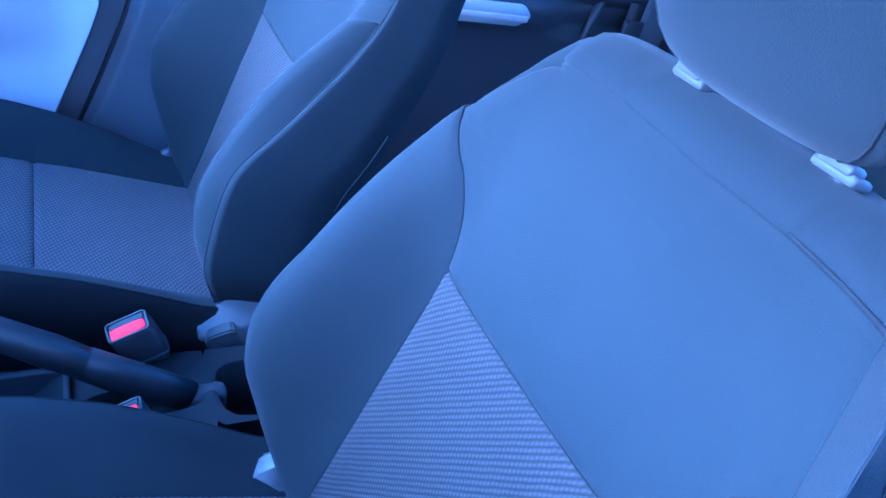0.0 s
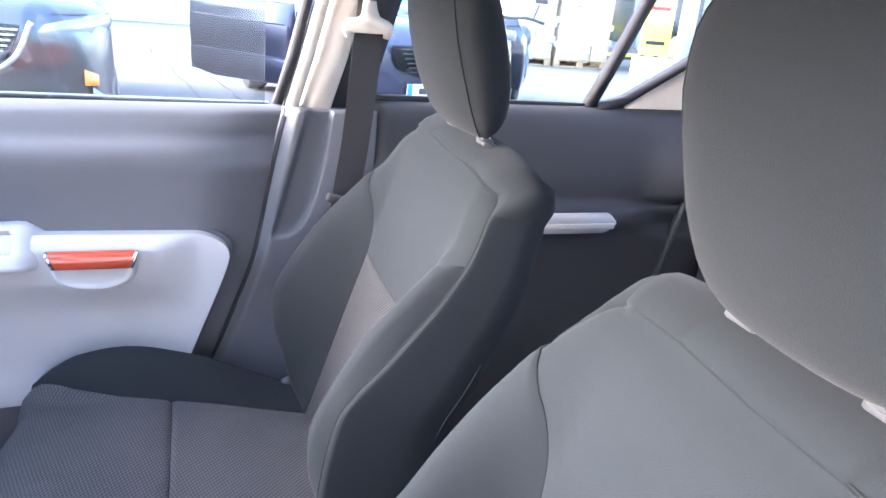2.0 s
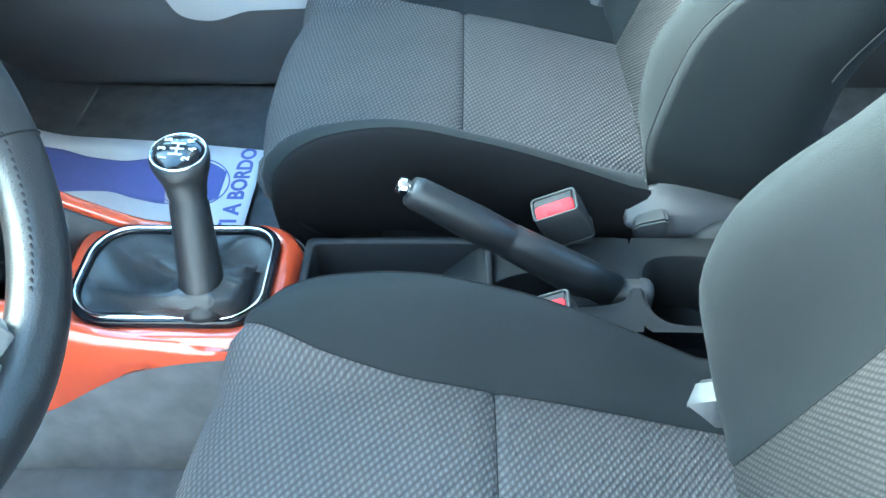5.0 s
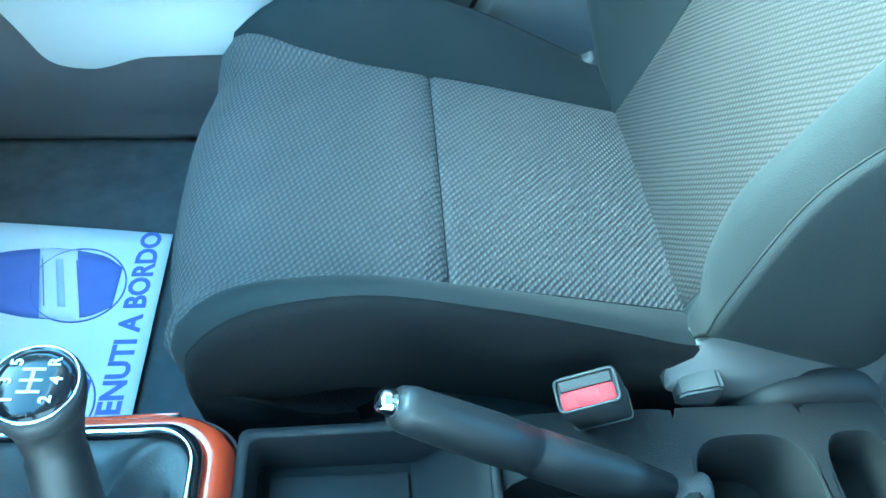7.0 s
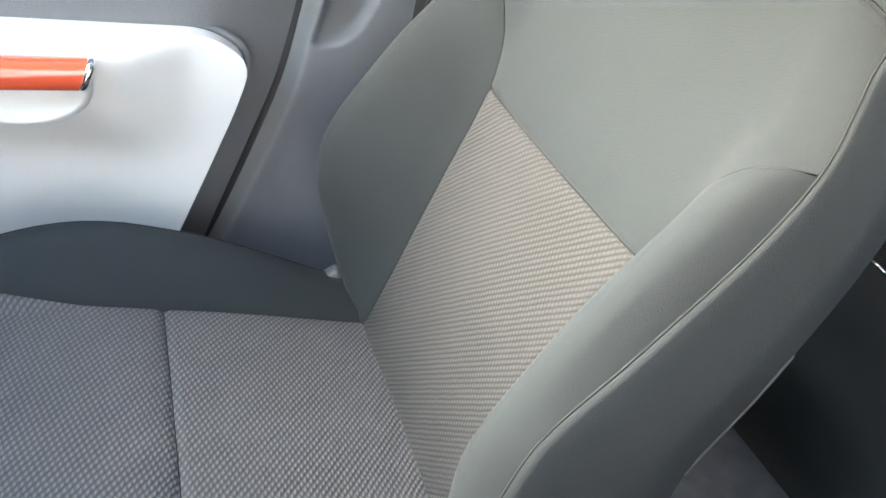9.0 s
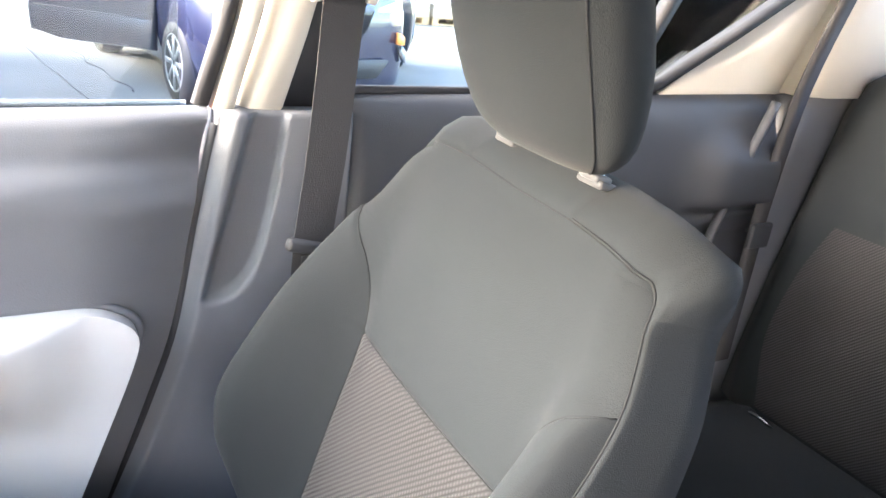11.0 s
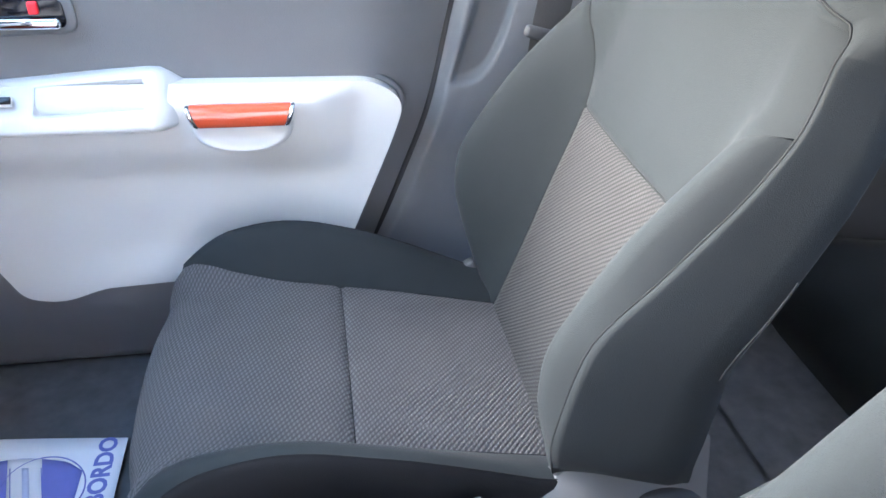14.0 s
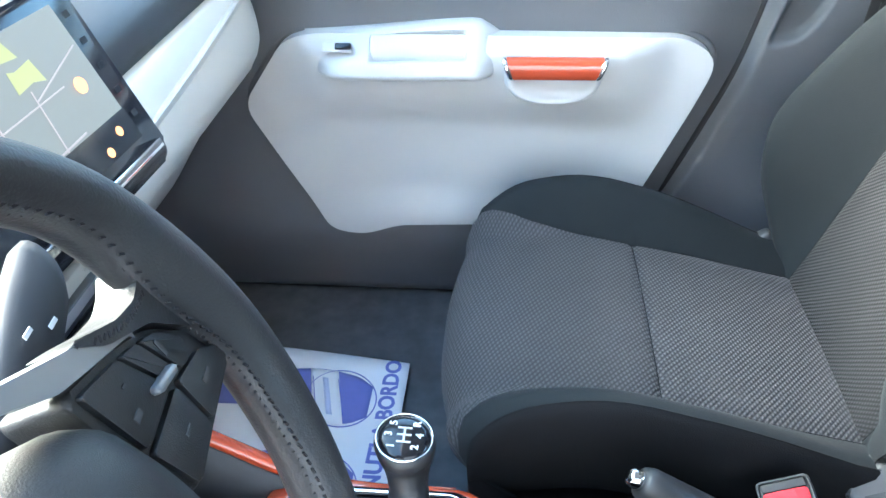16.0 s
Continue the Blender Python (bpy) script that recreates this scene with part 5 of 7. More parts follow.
# ---------------------------------------------------------------- belt buckles
def buckle(x, y, z, lean_x, lean_y, label):
    ob = thing("belt_buckle", label, "belt buckle", (x, y, z), "belt buckles")
    bm = bmesh.new()
    rows = []
    for h, w, d in ((-0.085, 0.014, 0.007), (-0.06, 0.020, 0.010), (-0.05, 0.025, 0.0125), (-0.02, 0.026, 0.014), (0.0, 0.0265, 0.0145), (0.012, 0.0255, 0.0135), (0.016, 0.0235, 0.0115)):
        rows.append([Vector((a, b, h)) for a, b in rounded([(-w, -d), (w, -d), (w, d), (-w, d)], 0.006, 3)])
    add_loft(bm, rows)
    part("housing", bm, M["black_plastic"], ob, "black plastic housing")
    # the red button fills the near half of a sloping mouth, with the slot behind it
    bm = bmesh.new()
    add_loft(bm, [[Vector((a, b, z + 0.25 * b)) for a, b in rounded([(-w, -0.0125), (w, -0.0125), (w, 0.0000), (-w, 0.0000)], 0.003, 3)] for w, z in ((0.0215, 0.008), (0.0215, 0.0185), (0.0205, 0.0200), (0.010, 0.0205))])
    part("release_button", bm, M["red"], ob, "red release button")
    part("slot", box((0.0, 0.0062, 0.0165), (0.042, 0.0090, 0.003), 0.001), M["rubber"], ob, "dark slot")
    rim = [(a, b) for a, b in rounded([(-0.0245, -0.0135), (0.0245, -0.0135), (0.0245, 0.0125), (-0.0245, 0.0125)], 0.005, 4)]
    part("mouth_rim", tube([Vector((a, b, 0.0165 + 0.10 * b)) for a, b in rim], 0.0016, 6, closed=True), M["black_satin"], ob, "satin rim of the mouth")
    part("shell_line", tube([Vector((a * 1.04, b * 1.06, -0.045)) for a, b in rim], 0.0008, 5, closed=True), M["grey_sleeve"], ob, "pale line between the shells")
    bm = tube([(0, 0, -0.08), (0.006, 0, -0.13), (0.015, 0, -0.20)], 0.011, 8)
    part("stalk", bm, M["black_plastic"], ob, "black stalk")
    ob.rotation_euler = (lean_y, lean_x, 0)
    return ob


buckle(0.118, 0.124, 0.618, -0.45, 0.20, "black belt buckle with red button beside passenger seat")
buckle(0.098, -0.020, 0.615, -0.45, -0.15, "black belt buckle with red button beside driver seat")

# ---------------------------------------------------------------- paper floor mat
mat = thing("paper_mat", "white paper floor mat printed with blue footprints, lying in the footwell", "paper mat", (0, 0, 0.352))


def mat_z(x):
    """The paper follows the floor up towards the bulkhead."""
    return 0.010 + 0.0030 * math.sin(9 * x) + 0.16 * ease(-x, 0.66, 1.02) ** 1.4


def mat_place(a, b, h=0.0):
    """a from the rear edge forwards, b across from the far corner towards the console."""
    x = -0.333 - a * 0.985 - b * 0.0
    y = 0.540 - b + 0.10 * a
    return Vector((x, y, mat_z(x) + h))


def paper_patch(outline_at, na, nb, h, mat_name, name, label=""):
    bm = bmesh.new()
    grid = [[bm.verts.new(outline_at(i / na, j / nb)) for j in range(nb + 1)] for i in range(na + 1)]
    for i in range(na):
        for j in range(nb):
            bm.faces.new((grid[i][j], grid[i + 1][j], grid[i + 1][j + 1], grid[i][j + 1]))
    extruded = bmesh.ops.extrude_face_region(bm, geom=bm.faces[:])["geom"]
    for g in extruded:
        if isinstance(g, bmesh.types.BMVert):
            g.co.z += h
    return part(name, bm, M[mat_name], mat, label)


paper_patch(lambda u, v: mat_place(0.54 * u, 0.37 * v), 30, 12, 0.0006, "paper", "sheet")


def sole(b0, label):
    """A printed footprint along the sheet."""
    half = curve_of([(0.0, 0.028), (0.03, 0.044), (0.09, 0.050), (0.14, 0.044), (0.19, 0.034), (0.25, 0.038), (0.32, 0.052), (0.39, 0.050), (0.43, 0.034), (0.445, 0.012)])

    def at(u, v):
        a = 0.055 + 0.44 * u
        return mat_place(a, b0 + (2 * v - 1) * half(a - 0.055) * 1.15, 0.0010)

    paper_patch(at, 44, 10, 0.0003, "ink", "footprint", label)

    # a printed white band with a plain disc outline across the heel
    def band(u, v):
        return mat_place(0.105 + 0.05 * u - 0.03 * (v - 0.5), b0 + (2 * v - 1) * 0.056, 0.0016)

    paper_patch(band, 5, 8, 0.0003, "paper", "band")
    for k, wide in ((0.105, 0.0015), (0.128, 0.010), (0.150, 0.0015)):
        paper_patch(lambda u, v, k=k, wide=wide: mat_place(k + (u - 0.5) * wide - 0.03 * (0.12 + 0.76 * v - 0.5), b0 + (2 * (0.12 + 0.76 * v) - 1) * 0.050, 0.0021), 2, 6, 0.0003, "pale_ink" if wide > 0.005 else "ink", "band_bar")
    ring = [mat_place(0.105 + 0.060 * math.cos(2 * math.pi * k / 48), b0 + 0.060 * math.sin(2 * math.pi * k / 48), 0.0012) for k in range(48)]
    part("heel_ring", tube(ring, 0.0011, 5, closed=True), M["ink"], mat, "blue printed ring")


sole(0.098, "blue printed footprint")
sole(0.270, "blue printed footprint")
words("lettering", "BENVENUTI A BORDO", 0.037, mat_place(0.026, 0.185, 0.0012), (0, 1, 0), (-1, 0, 0), M["ink"], mat, 1.0, label="blue printed words", bold=0.0011)
for b0 in (0.06, 0.2):
    paper_patch(lambda u, v: mat_place(0.50 + 0.03 * u, b0 + 0.09 * v, 0.0010), 3, 4, 0.0003, "pale_ink", "corner_print")

# ---------------------------------------------------------------- dashboard
dash = thing("dashboard", "black and cream dashboard with glovebox", "dashboard", (0, 0, 0.55))
dz = -0.55


def dash_body(name, line, y0, y1, mat_name, label, steps=16, bend=lambda y: 0.0):
    bm = bmesh.new()
    pts = smooth_path([(x, 0, z) for x, z in line], len(line) * 5)
    rings = []
    for i in range(steps + 1):
        y = y0 + (y1 - y0) * i / steps
        e = 0.012 * (max(0.0, abs(2 * i / steps - 1) - 0.86) / 0.14) ** 2
        mid = Vector((sum(p.x for p in pts) / len(pts), 0, sum(p.z for p in pts) / len(pts)))
        rings.append([Vector((p.x + bend(y) + (mid.x - p.x) * e * 6, y, p.z + dz + (mid.z - p.z) * e * 6)) for p in pts])
    add_loft(bm, rings)
    return sharpen(part(name, bm, M[mat_name], dash, label), 50)


dash_body("top_pad", [(-1.02, 0.80), (-0.70, 0.86), (-0.585, 0.955), (-0.560, 1.00), (-0.585, 1.035), (-0.70, 1.06), (-1.02, 1.05)], -0.62, 0.735, "black_plastic", "black dashboard top")
dash_body("cream_panel", [(-0.90, 0.84), (-0.60, 0.84), (-0.545, 0.865), (-0.535, 0.91), (-0.550, 0.968), (-0.60, 0.975), (-0.90, 0.96)], 0.20, 0.670, "white_dash", "cream dashboard panel")
bm = bmesh.new()
rows = []
for i in range(13):
    y = 0.215 + 0.415 * i / 12
    x, z = -0.5335 - 0.006 * ease(y, 0.40, 0.66), 0.918 + 0.034 * (i / 12) + dz
    rows.append([Vector((x - 0.012, y, z + 0.012)), Vector((x - 0.002, y, z + 0.012)), Vector((x, y, z + 0.010)), Vector((x - 0.006, y, z - 0.010)), Vector((x - 0.016, y, z - 0.012))])
add_loft(bm, rows)
sharpen(part("trim_band", bm, M["white_dash"], dash, "cream moulded band across the panel"), 35)
dash_body("glovebox_lid", [(-0.95, 0.62), (-0.80, 0.605), (-0.735, 0.635), (-0.655, 0.740), (-0.585, 0.83), (-0.60, 0.842), (-0.95, 0.84)], 0.20, 0.662, "white_dash", "cream glovebox lid")
dash_body("lower_pad", [(-0.98, 0.50), (-0.86, 0.50), (-0.80, 0.56), (-0.78, 0.62), (-0.98, 0.66)], -0.62, 0.70, "black_plastic", "black lower dashboard")
dash_body("driver_panel", [(-0.90, 0.66), (-0.70, 0.67), (-0.62, 0.76), (-0.60, 0.86), (-0.62, 0.95), (-0.90, 0.95)], -0.62, -0.06, "black_plastic", "black driver side panel")
bm = turned((Vector((-0.545, 0.648, 1.014 + dz)), Vector((0.92, -0.35, 0.18)).normalized()), ((-0.06, 0.046), (-0.01, 0.050), (0.006, 0.050), (0.012, 0.046), (0.010, 0.040), (0.0, 0.036)), 32)
vent = part("air_vent", bm, M["black_plastic"], dash, "round black air vent")
bm = turned((Vector((-0.545, 0.648, 1.014 + dz)), Vector((0.92, -0.35, 0.18)).normalized()), ((0.002, 0.0525), (0.008, 0.053), (0.010, 0.051)), 32)
part("vent_ring", bm, M["satin"], vent, "thin silver ring")
# centre fascia under the screen
dash_body("centre_fascia", [(-0.90, 0.58), (-0.74, 0.585), (-0.70, 0.64), (-0.64, 0.78), (-0.61, 0.86), (-0.64, 0.88), (-0.90, 0.88)], -0.06, 0.20, "gloss_black", "gloss black centre fascia")
part("switch_panel", box((-0.555, 0.075, 0.775 + dz), (0.070, 0.235, 0.050), 0.012, 3), M["gloss_black"], dash, "gloss black switch panel")
for i in range(4):
    part("toggle", box((-0.517, 0.015 + 0.045 * i, 0.768 + dz), (0.012, 0.026, 0.022), 0.004, 3, Matrix.Rotation(0.5, 4, "Y")), M["satin"], dash, "silver toggle switch")
for z, h, y0, y1, mt, label in ((0.820, 0.017, -0.06, 0.225, "white_dash", "cream strip"), (0.843, 0.003, 0.05, 0.225, "satin", "thin silver strip"), (0.801, 0.003, -0.06, 0.225, "satin", "thin silver strip")):
    part("fascia_strip", box((-0.606, (y0 + y1) / 2, z + dz), (0.016, y1 - y0, h), 0.001), M[mt], dash, label)

M["screen_glass"] = material("dark_screen", (0.02, 0.022, 0.025), 0.12, vary=0.2, coat=0.5)


def lit(name, colour, strength):
    m = material(name, colour, 0.5)
    m.node_tree.nodes["Principled BSDF"].inputs["Emission Color"].default_value = (*colour, 1)
    m.node_tree.nodes["Principled BSDF"].inputs["Emission Strength"].default_value = strength
    return m


# ---------------------------------------------------------------- display
display = thing("display", "standing display screen with map, lit, on dashboard", "display", (-0.517, 0.075, 1.035))
tilt = Matrix.Rotation(radians(-22), 4, "Y")
frame_m = Matrix.Rotation(radians(-4), 4, "Z") @ tilt


def on_screen(a, b, h):
    return frame_m @ Vector((0.012 + h, a, b))


bm = prism(rounded([(-0.125, -0.085), (0.125, -0.085), (0.125, 0.075), (-0.125, 0.075)], 0.016), 0.018, 0.004, lambda a, b, h: on_screen(a, b, h - 0.018))
part("case", bm, M["gloss_black"], display, "gloss black case")
bm = prism([(-0.10, -0.055), (0.10, -0.055), (0.10, 0.062), (-0.10, 0.062)], 0.0015, 0.0, lambda a, b, h: on_screen(a, b, h))
part("screen", bm, lit("map_screen", (0.046, 0.045, 0.040), 0.20), display, "grey lit map", smooth=False)
glow_y, glow_o, glow_w = lit("map_yellow", (0.13, 0.125, 0.05), 0.12), lit("map_orange", (0.36, 0.115, 0.035), 0.25), lit("map_line", (0.13, 0.105, 0.10), 0.12)


def on_map(name, outline, level, glow):
    part(name, prism(outline, 0.0005, 0, lambda p, q, e: on_screen(p, q, 0.0015 + level * 0.0006 + e)), glow, display, smooth=False)


for a, b, w, h in ((-0.055, 0.026, 0.055, 0.030), (-0.030, -0.012, 0.040, 0.018), (0.010, 0.050, 0.060, 0.012), (0.035, 0.030, 0.030, 0.016), (-0.085, -0.005, 0.025, 0.024)):
    on_map("map_field", [(a - w / 2, b - h / 2), (a + w * 0.1, b - h * 0.38), (a + w / 2, b - h * 0.6), (a + w * 0.42, b + h / 2), (a - w * 0.2, b + h * 0.36), (a - w * 0.42, b + h / 2)], 0, glow_y)
for a0, b0, a1, b1, w in ((-0.095, -0.036, 0.055, -0.030, 0.0010), (-0.095, -0.031, 0.050, -0.025, 0.0010), (-0.02, -0.054, -0.01, 0.06, 0.0008), (0.02, -0.054, 0.03, 0.02, 0.0008), (-0.09, 0.006, 0.06, 0.010, 0.0008), (-0.06, -0.05, -0.07, 0.0, 0.0007), (0.03, 0.012, 0.095, 0.03, 0.0008), (-0.04, -0.02, 0.04, -0.048, 0.0007)):
    side_v = Vector((b0 - b1, a1 - a0)).normalized() * w * 0.7
    on_map("map_road", [(a0 - side_v.x, b0 - side_v.y), (a1 - side_v.x, b1 - side_v.y), (a1 + side_v.x, b1 + side_v.y), (a0 + side_v.x, b0 + side_v.y)], 1, glow_w)
on_map("menu_bar", [(-0.10, -0.055), (0.10, -0.055), (0.10, -0.028), (-0.10, -0.028)], 1.5, M["screen_glass"])
for a, b, r in ((0.075, 0.004, 0.0065), (0.080, -0.040, 0.004), (0.058, -0.048, 0.004)):
    on_map("map_mark", [(a + r * math.cos(k * 0.524), b + r * math.sin(k * 0.524)) for k in range(12)], 2, glow_o)
for i in range(5):
    part("side_icon", prism([(0.108, -0.04 + 0.022 * i), (0.115, -0.04 + 0.022 * i), (0.115, -0.035 + 0.022 * i), (0.108, -0.035 + 0.022 * i)], 0.0004, 0, lambda a, b, h: on_screen(a, b, h)), M["grey_trim"], display, smooth=False)
part("trim_strip", prism([(-0.118, -0.074), (0.118, -0.074), (0.118, -0.066), (-0.118, -0.066)], 0.002, 0.0005, lambda a, b, h: on_screen(a, b, h)), M["chrome"], display, "chrome strip")

# ---------------------------------------------------------------- steering wheel
WHEEL = Vector((-0.294, -0.251, 1.013))
WHEEL_TILT, WHEEL_YAW = radians(22.5), radians(7.6)
wheel = thing("steering_wheel", "black leather steering wheel with silver spokes", "steering wheel", WHEEL)
w_turn = Matrix.Rotation(WHEEL_YAW, 3, "Z")
w_up = w_turn @ Vector((-math.sin(WHEEL_TILT), 0, math.cos(WHEEL_TILT)))
w_right = w_turn @ Vector((0, 1, 0))
w_out = w_right.cross(w_up)


def on_wheel(a, b, h):
    """a to the driver's right (towards the console), b up the wheel, h towards the driver."""
    return w_right * a + w_up * b + w_out * h


R = 0.180


def rim_section(a):
    """Inward swell of the rim, thickest where the thumbs rest above the side spokes."""
    deg = (math.degrees(a) + 180) % 360 - 180
    if abs(deg) > 90:
        deg = math.copysign(180 - abs(deg), deg)
    return 0.010 * ease(deg, -45, -12) * (1 - ease(deg, 20, 38)) + 0.008 * math.exp(-(((deg - 14) / 12) ** 2))


bm = bmesh.new()
n, k = 108, 16
rings = []
for i in range(n):
    a = 2 * math.pi * i / n
    c, s = math.cos(a), math.sin(a)
    grow = rim_section(a)
    mid, half = R - grow / 2, 0.0165 + grow / 2
    rings.append([on_wheel((mid + half * math.cos(q)) * c, (mid + half * math.cos(q)) * s, (0.0180 - 0.2 * grow * (math.cos(q) < -0.3)) * math.sin(q)) for q in (2 * math.pi * j / k for j in range(k))])
rings.append(rings[0])
add_loft(bm, rings, caps=False)
bmesh.ops.remove_doubles(bm, verts=bm.verts, dist=1e-6)
part("rim", bm, M["leather"], wheel, "black grained leather rim")
bm = bmesh.new()
for i in range(190):
    a = 2 * math.pi * i / 190
    if 258 < math.degrees(a) < 284:
        continue
    c, s = math.cos(a), math.sin(a)
    grow = rim_section(a)
    for lean, h in ((0.5, 0.0090), (-0.5, 0.0048)):
        add_box(bm, on_wheel((R - grow - 0.0150 + 0.1 * h) * c, (R - grow - 0.0150 + 0.1 * h) * s, h), (0.0036, 0.0011, 0.0013), 0, 2, Matrix((w_right, w_up, w_out)).transposed().to_4x4() @ Matrix.Rotation(a + 1.57 + lean, 4, "Z"))
part("stitching", bm, M["rim_thread"], wheel, "black stitches round the inside", smooth=False)
for deg in (318, 222):
    a = radians(deg)
    ring = [on_wheel((R + 0.0167 * math.cos(q)) * math.cos(a), (R + 0.0167 * math.cos(q)) * math.sin(a), 0.0182 * math.sin(q)) for q in (2 * math.pi * j / 20 for j in range(20))]
    part("rim_seam", tube(ring, 0.0007, 5, closed=True), M["thread"], wheel, "seam across the leather")
bm = bmesh.new()
hub = rounded([(-0.066, 0.066), (0.0, 0.080), (0.066, 0.066), (0.072, 0.0), (0.060, -0.055), (0.020, -0.085), (-0.020, -0.085), (-0.060, -0.055), (-0.072, 0.0)], 0.03)
rows = []
for h, sc in ((-0.06, 0.75), (-0.02, 0.98), (0.000, 1.0), (0.010, 0.97), (0.020, 0.86), (0.027, 0.66), (0.031, 0.35), (0.032, 0.1)):
    rows.append([on_wheel(a * sc, b * sc, h) for a, b in hub])
add_loft(bm, rows)
part("hub", bm, M["black_satin"], wheel, "satin black hub")
for side in (-1, 1):
    pad = rounded([(side * a, b) for a, b in ((0.067, 0.066), (0.098, 0.057), (0.126, 0.045), (0.150, 0.019), (0.160, 0.003), (0.154, -0.009), (0.117, -0.011), (0.080, -0.014), (0.070, 0.008))], 0.007)
    pad_ob = part("button_pad", prism(pad, 0.030, 0.003, lambda a, b, h: on_wheel(a, b, h - 0.028), 3), M["black_satin"], wheel, "satin black button pad")
    sharpen(pad_ob, 40)
    keys = (((0.0715, 0.0615), (0.098, 0.0535), (0.109, 0.0235), (0.0755, 0.0225)), ((0.1005, 0.0525), (0.1125, 0.048), (0.1205, 0.0205), (0.1115, 0.0235)), ((0.115, 0.047), (0.126, 0.0415), (0.138, 0.0265), (0.132, 0.0185), (0.123, 0.0200)), ((0.0755, 0.0195), (0.112, 0.0205), (0.112, -0.0075), (0.0815, -0.0105)), ((0.115, 0.0200), (0.140, 0.0150), (0.156, 0.0025), (0.152, -0.0055), (0.115, -0.0075)))
    for key in keys:
        bm = prism(rounded([(side * a, b) for a, b in key], 0.003), 0.004, 0.0012, lambda p, q, e: on_wheel(p, q, 0.0012 + e))
        sharpen(part("button", bm, M["black_satin"], pad_ob, "black button"), 40)
    part("rocker", prism(rounded([(side * 0.098, 0.0335), (side * 0.117, 0.0295), (side * 0.1165, 0.0255), (side * 0.0975, 0.0295)], 0.002), 0.005, 0.0015, lambda p, q, e: on_wheel(p, q, 0.0045 + e)), M["satin"], pad_ob, "silver rocker")
    for a, b, w, hh in ((0.084, 0.034, 0.006, 0.0035), (0.121, 0.036, 0.0022, 0.009), (0.090, 0.046, 0.003, 0.0012), (0.131, 0.006, 0.009, 0.0022), (0.098, 0.006, 0.006, 0.0016)):
        part("icon", prism([(side * (a - w / 2), b - hh / 2), (side * (a + w / 2), b - hh / 2), (side * (a + w / 2), b + hh / 2), (side * (a - w / 2), b + hh / 2)], 0.0005, 0, lambda p, q, e: on_wheel(p, q, 0.0053 + e)), M["grey_sleeve"], pad_ob, smooth=False)
    web = rounded([(side * a, b) for a, b in ((0.0851, 0.0745), (0.0964, 0.0700), (0.113, 0.0620), (0.1284, 0.0585), (0.138, 0.0605), (0.148, 0.066), (0.170, 0.050), (0.172, 0.0), (0.160, 0.0), (0.152, 0.0185), (0.127, 0.0465), (0.100, 0.060))], 0.003)
    sharpen(part("thumb_rest", prism(web, 0.022, 0.0025, lambda p, q, e: on_wheel(p, q, -0.016 + e), 4), M["leather"], wheel, "black leather thumb rest"), 50)
    bm = bmesh.new()
    for k in range(16):
        u = k / 15
        c = Vector((0.096, 0.0665)).lerp(Vector((0.136, 0.0560)), u) - Vector((0, 0.004 * math.sin(math.pi * u)))
        add_box(bm, on_wheel(side * c.x, c.y, 0.0058), (0.0030, 0.0011, 0.0012), 0, 2, Matrix((w_right, w_up, w_out)).transposed().to_4x4() @ Matrix.Rotation(side * (0.9 if k % 2 else 0.3), 4, "Z"))
    part("thumb_stitching", bm, M["rim_thread"], wheel, "black stitches along the thumb rest", smooth=False)

    def plate(outline, name, label, h0=-0.006):
        bm = prism([(side * a, b) for a, b in rounded(outline, 0.004, 4)], 0.014, 0.003, lambda p, q, e: on_wheel(p, q, h0 - 0.010 + e), 2)
        sharpen(part(name, bm, M["satin"], wheel, label), 35)

    plate([(0.030, 0.102), (0.057, 0.088), (0.090, 0.0715), (0.119, 0.050), (0.108, 0.0545), (0.085, 0.0625), (0.066, 0.0695), (0.048, 0.083), (0.030, 0.093)], "upper_trim", "satin silver trim over the buttons", h0=0.001)
    plate([(0.062, -0.042), (0.088, -0.046), (0.084, -0.056), (0.070, -0.060), (0.045, -0.075), (0.035, -0.060)], "lower_trim", "satin silver trim under the buttons")


def forked_leg(line, name):
    """A bevelled silver leg: each station gives its two edges and the ridge between them."""
    bm = bmesh.new()
    rows = []
    for (ax_, bx), (ay, by), k in line:
        ra, rb = ax_ + (ay - ax_) * k, bx + (by - bx) * k
        rows.append([on_wheel(ax_, bx, -0.020), on_wheel(ax_, bx, -0.004), on_wheel(ra, rb, 0.005), on_wheel(ay, by, -0.004), on_wheel(ay, by, -0.020)])
    add_loft(bm, rows)
    sharpen(part(name, bm, M["satin"], wheel, "bevelled satin silver spoke"), 20)


forked_leg([((-0.016, -0.070), (0.062, -0.045), 0.5), ((-0.006, -0.095), (0.048, -0.075), 0.5), ((-0.008, -0.125), (0.034, -0.120), 0.5), ((-0.012, -0.147), (0.026, -0.150), 0.6), ((-0.010, -0.172), (0.021, -0.172), 0.7)], "spoke")
forked_leg([((-0.105, -0.090), (-0.085, -0.070), 0.5), ((-0.078, -0.121), (-0.056, -0.108), 0.5), ((-0.052, -0.160), (-0.033, -0.143), 0.5), ((-0.036, -0.172), (-0.008, -0.147), 0.5), ((-0.010, -0.174), (-0.006, -0.150), 0.5)], "spoke")
bm = tube([on_wheel(0, 0, -0.03), on_wheel(0, -0.02, -0.18), on_wheel(0, -0.05, -0.34)], [0.05, 0.055, 0.06], 16)
part("column", bm, M["black_plastic"], wheel, "black steering column cover")
bm = bmesh.new()
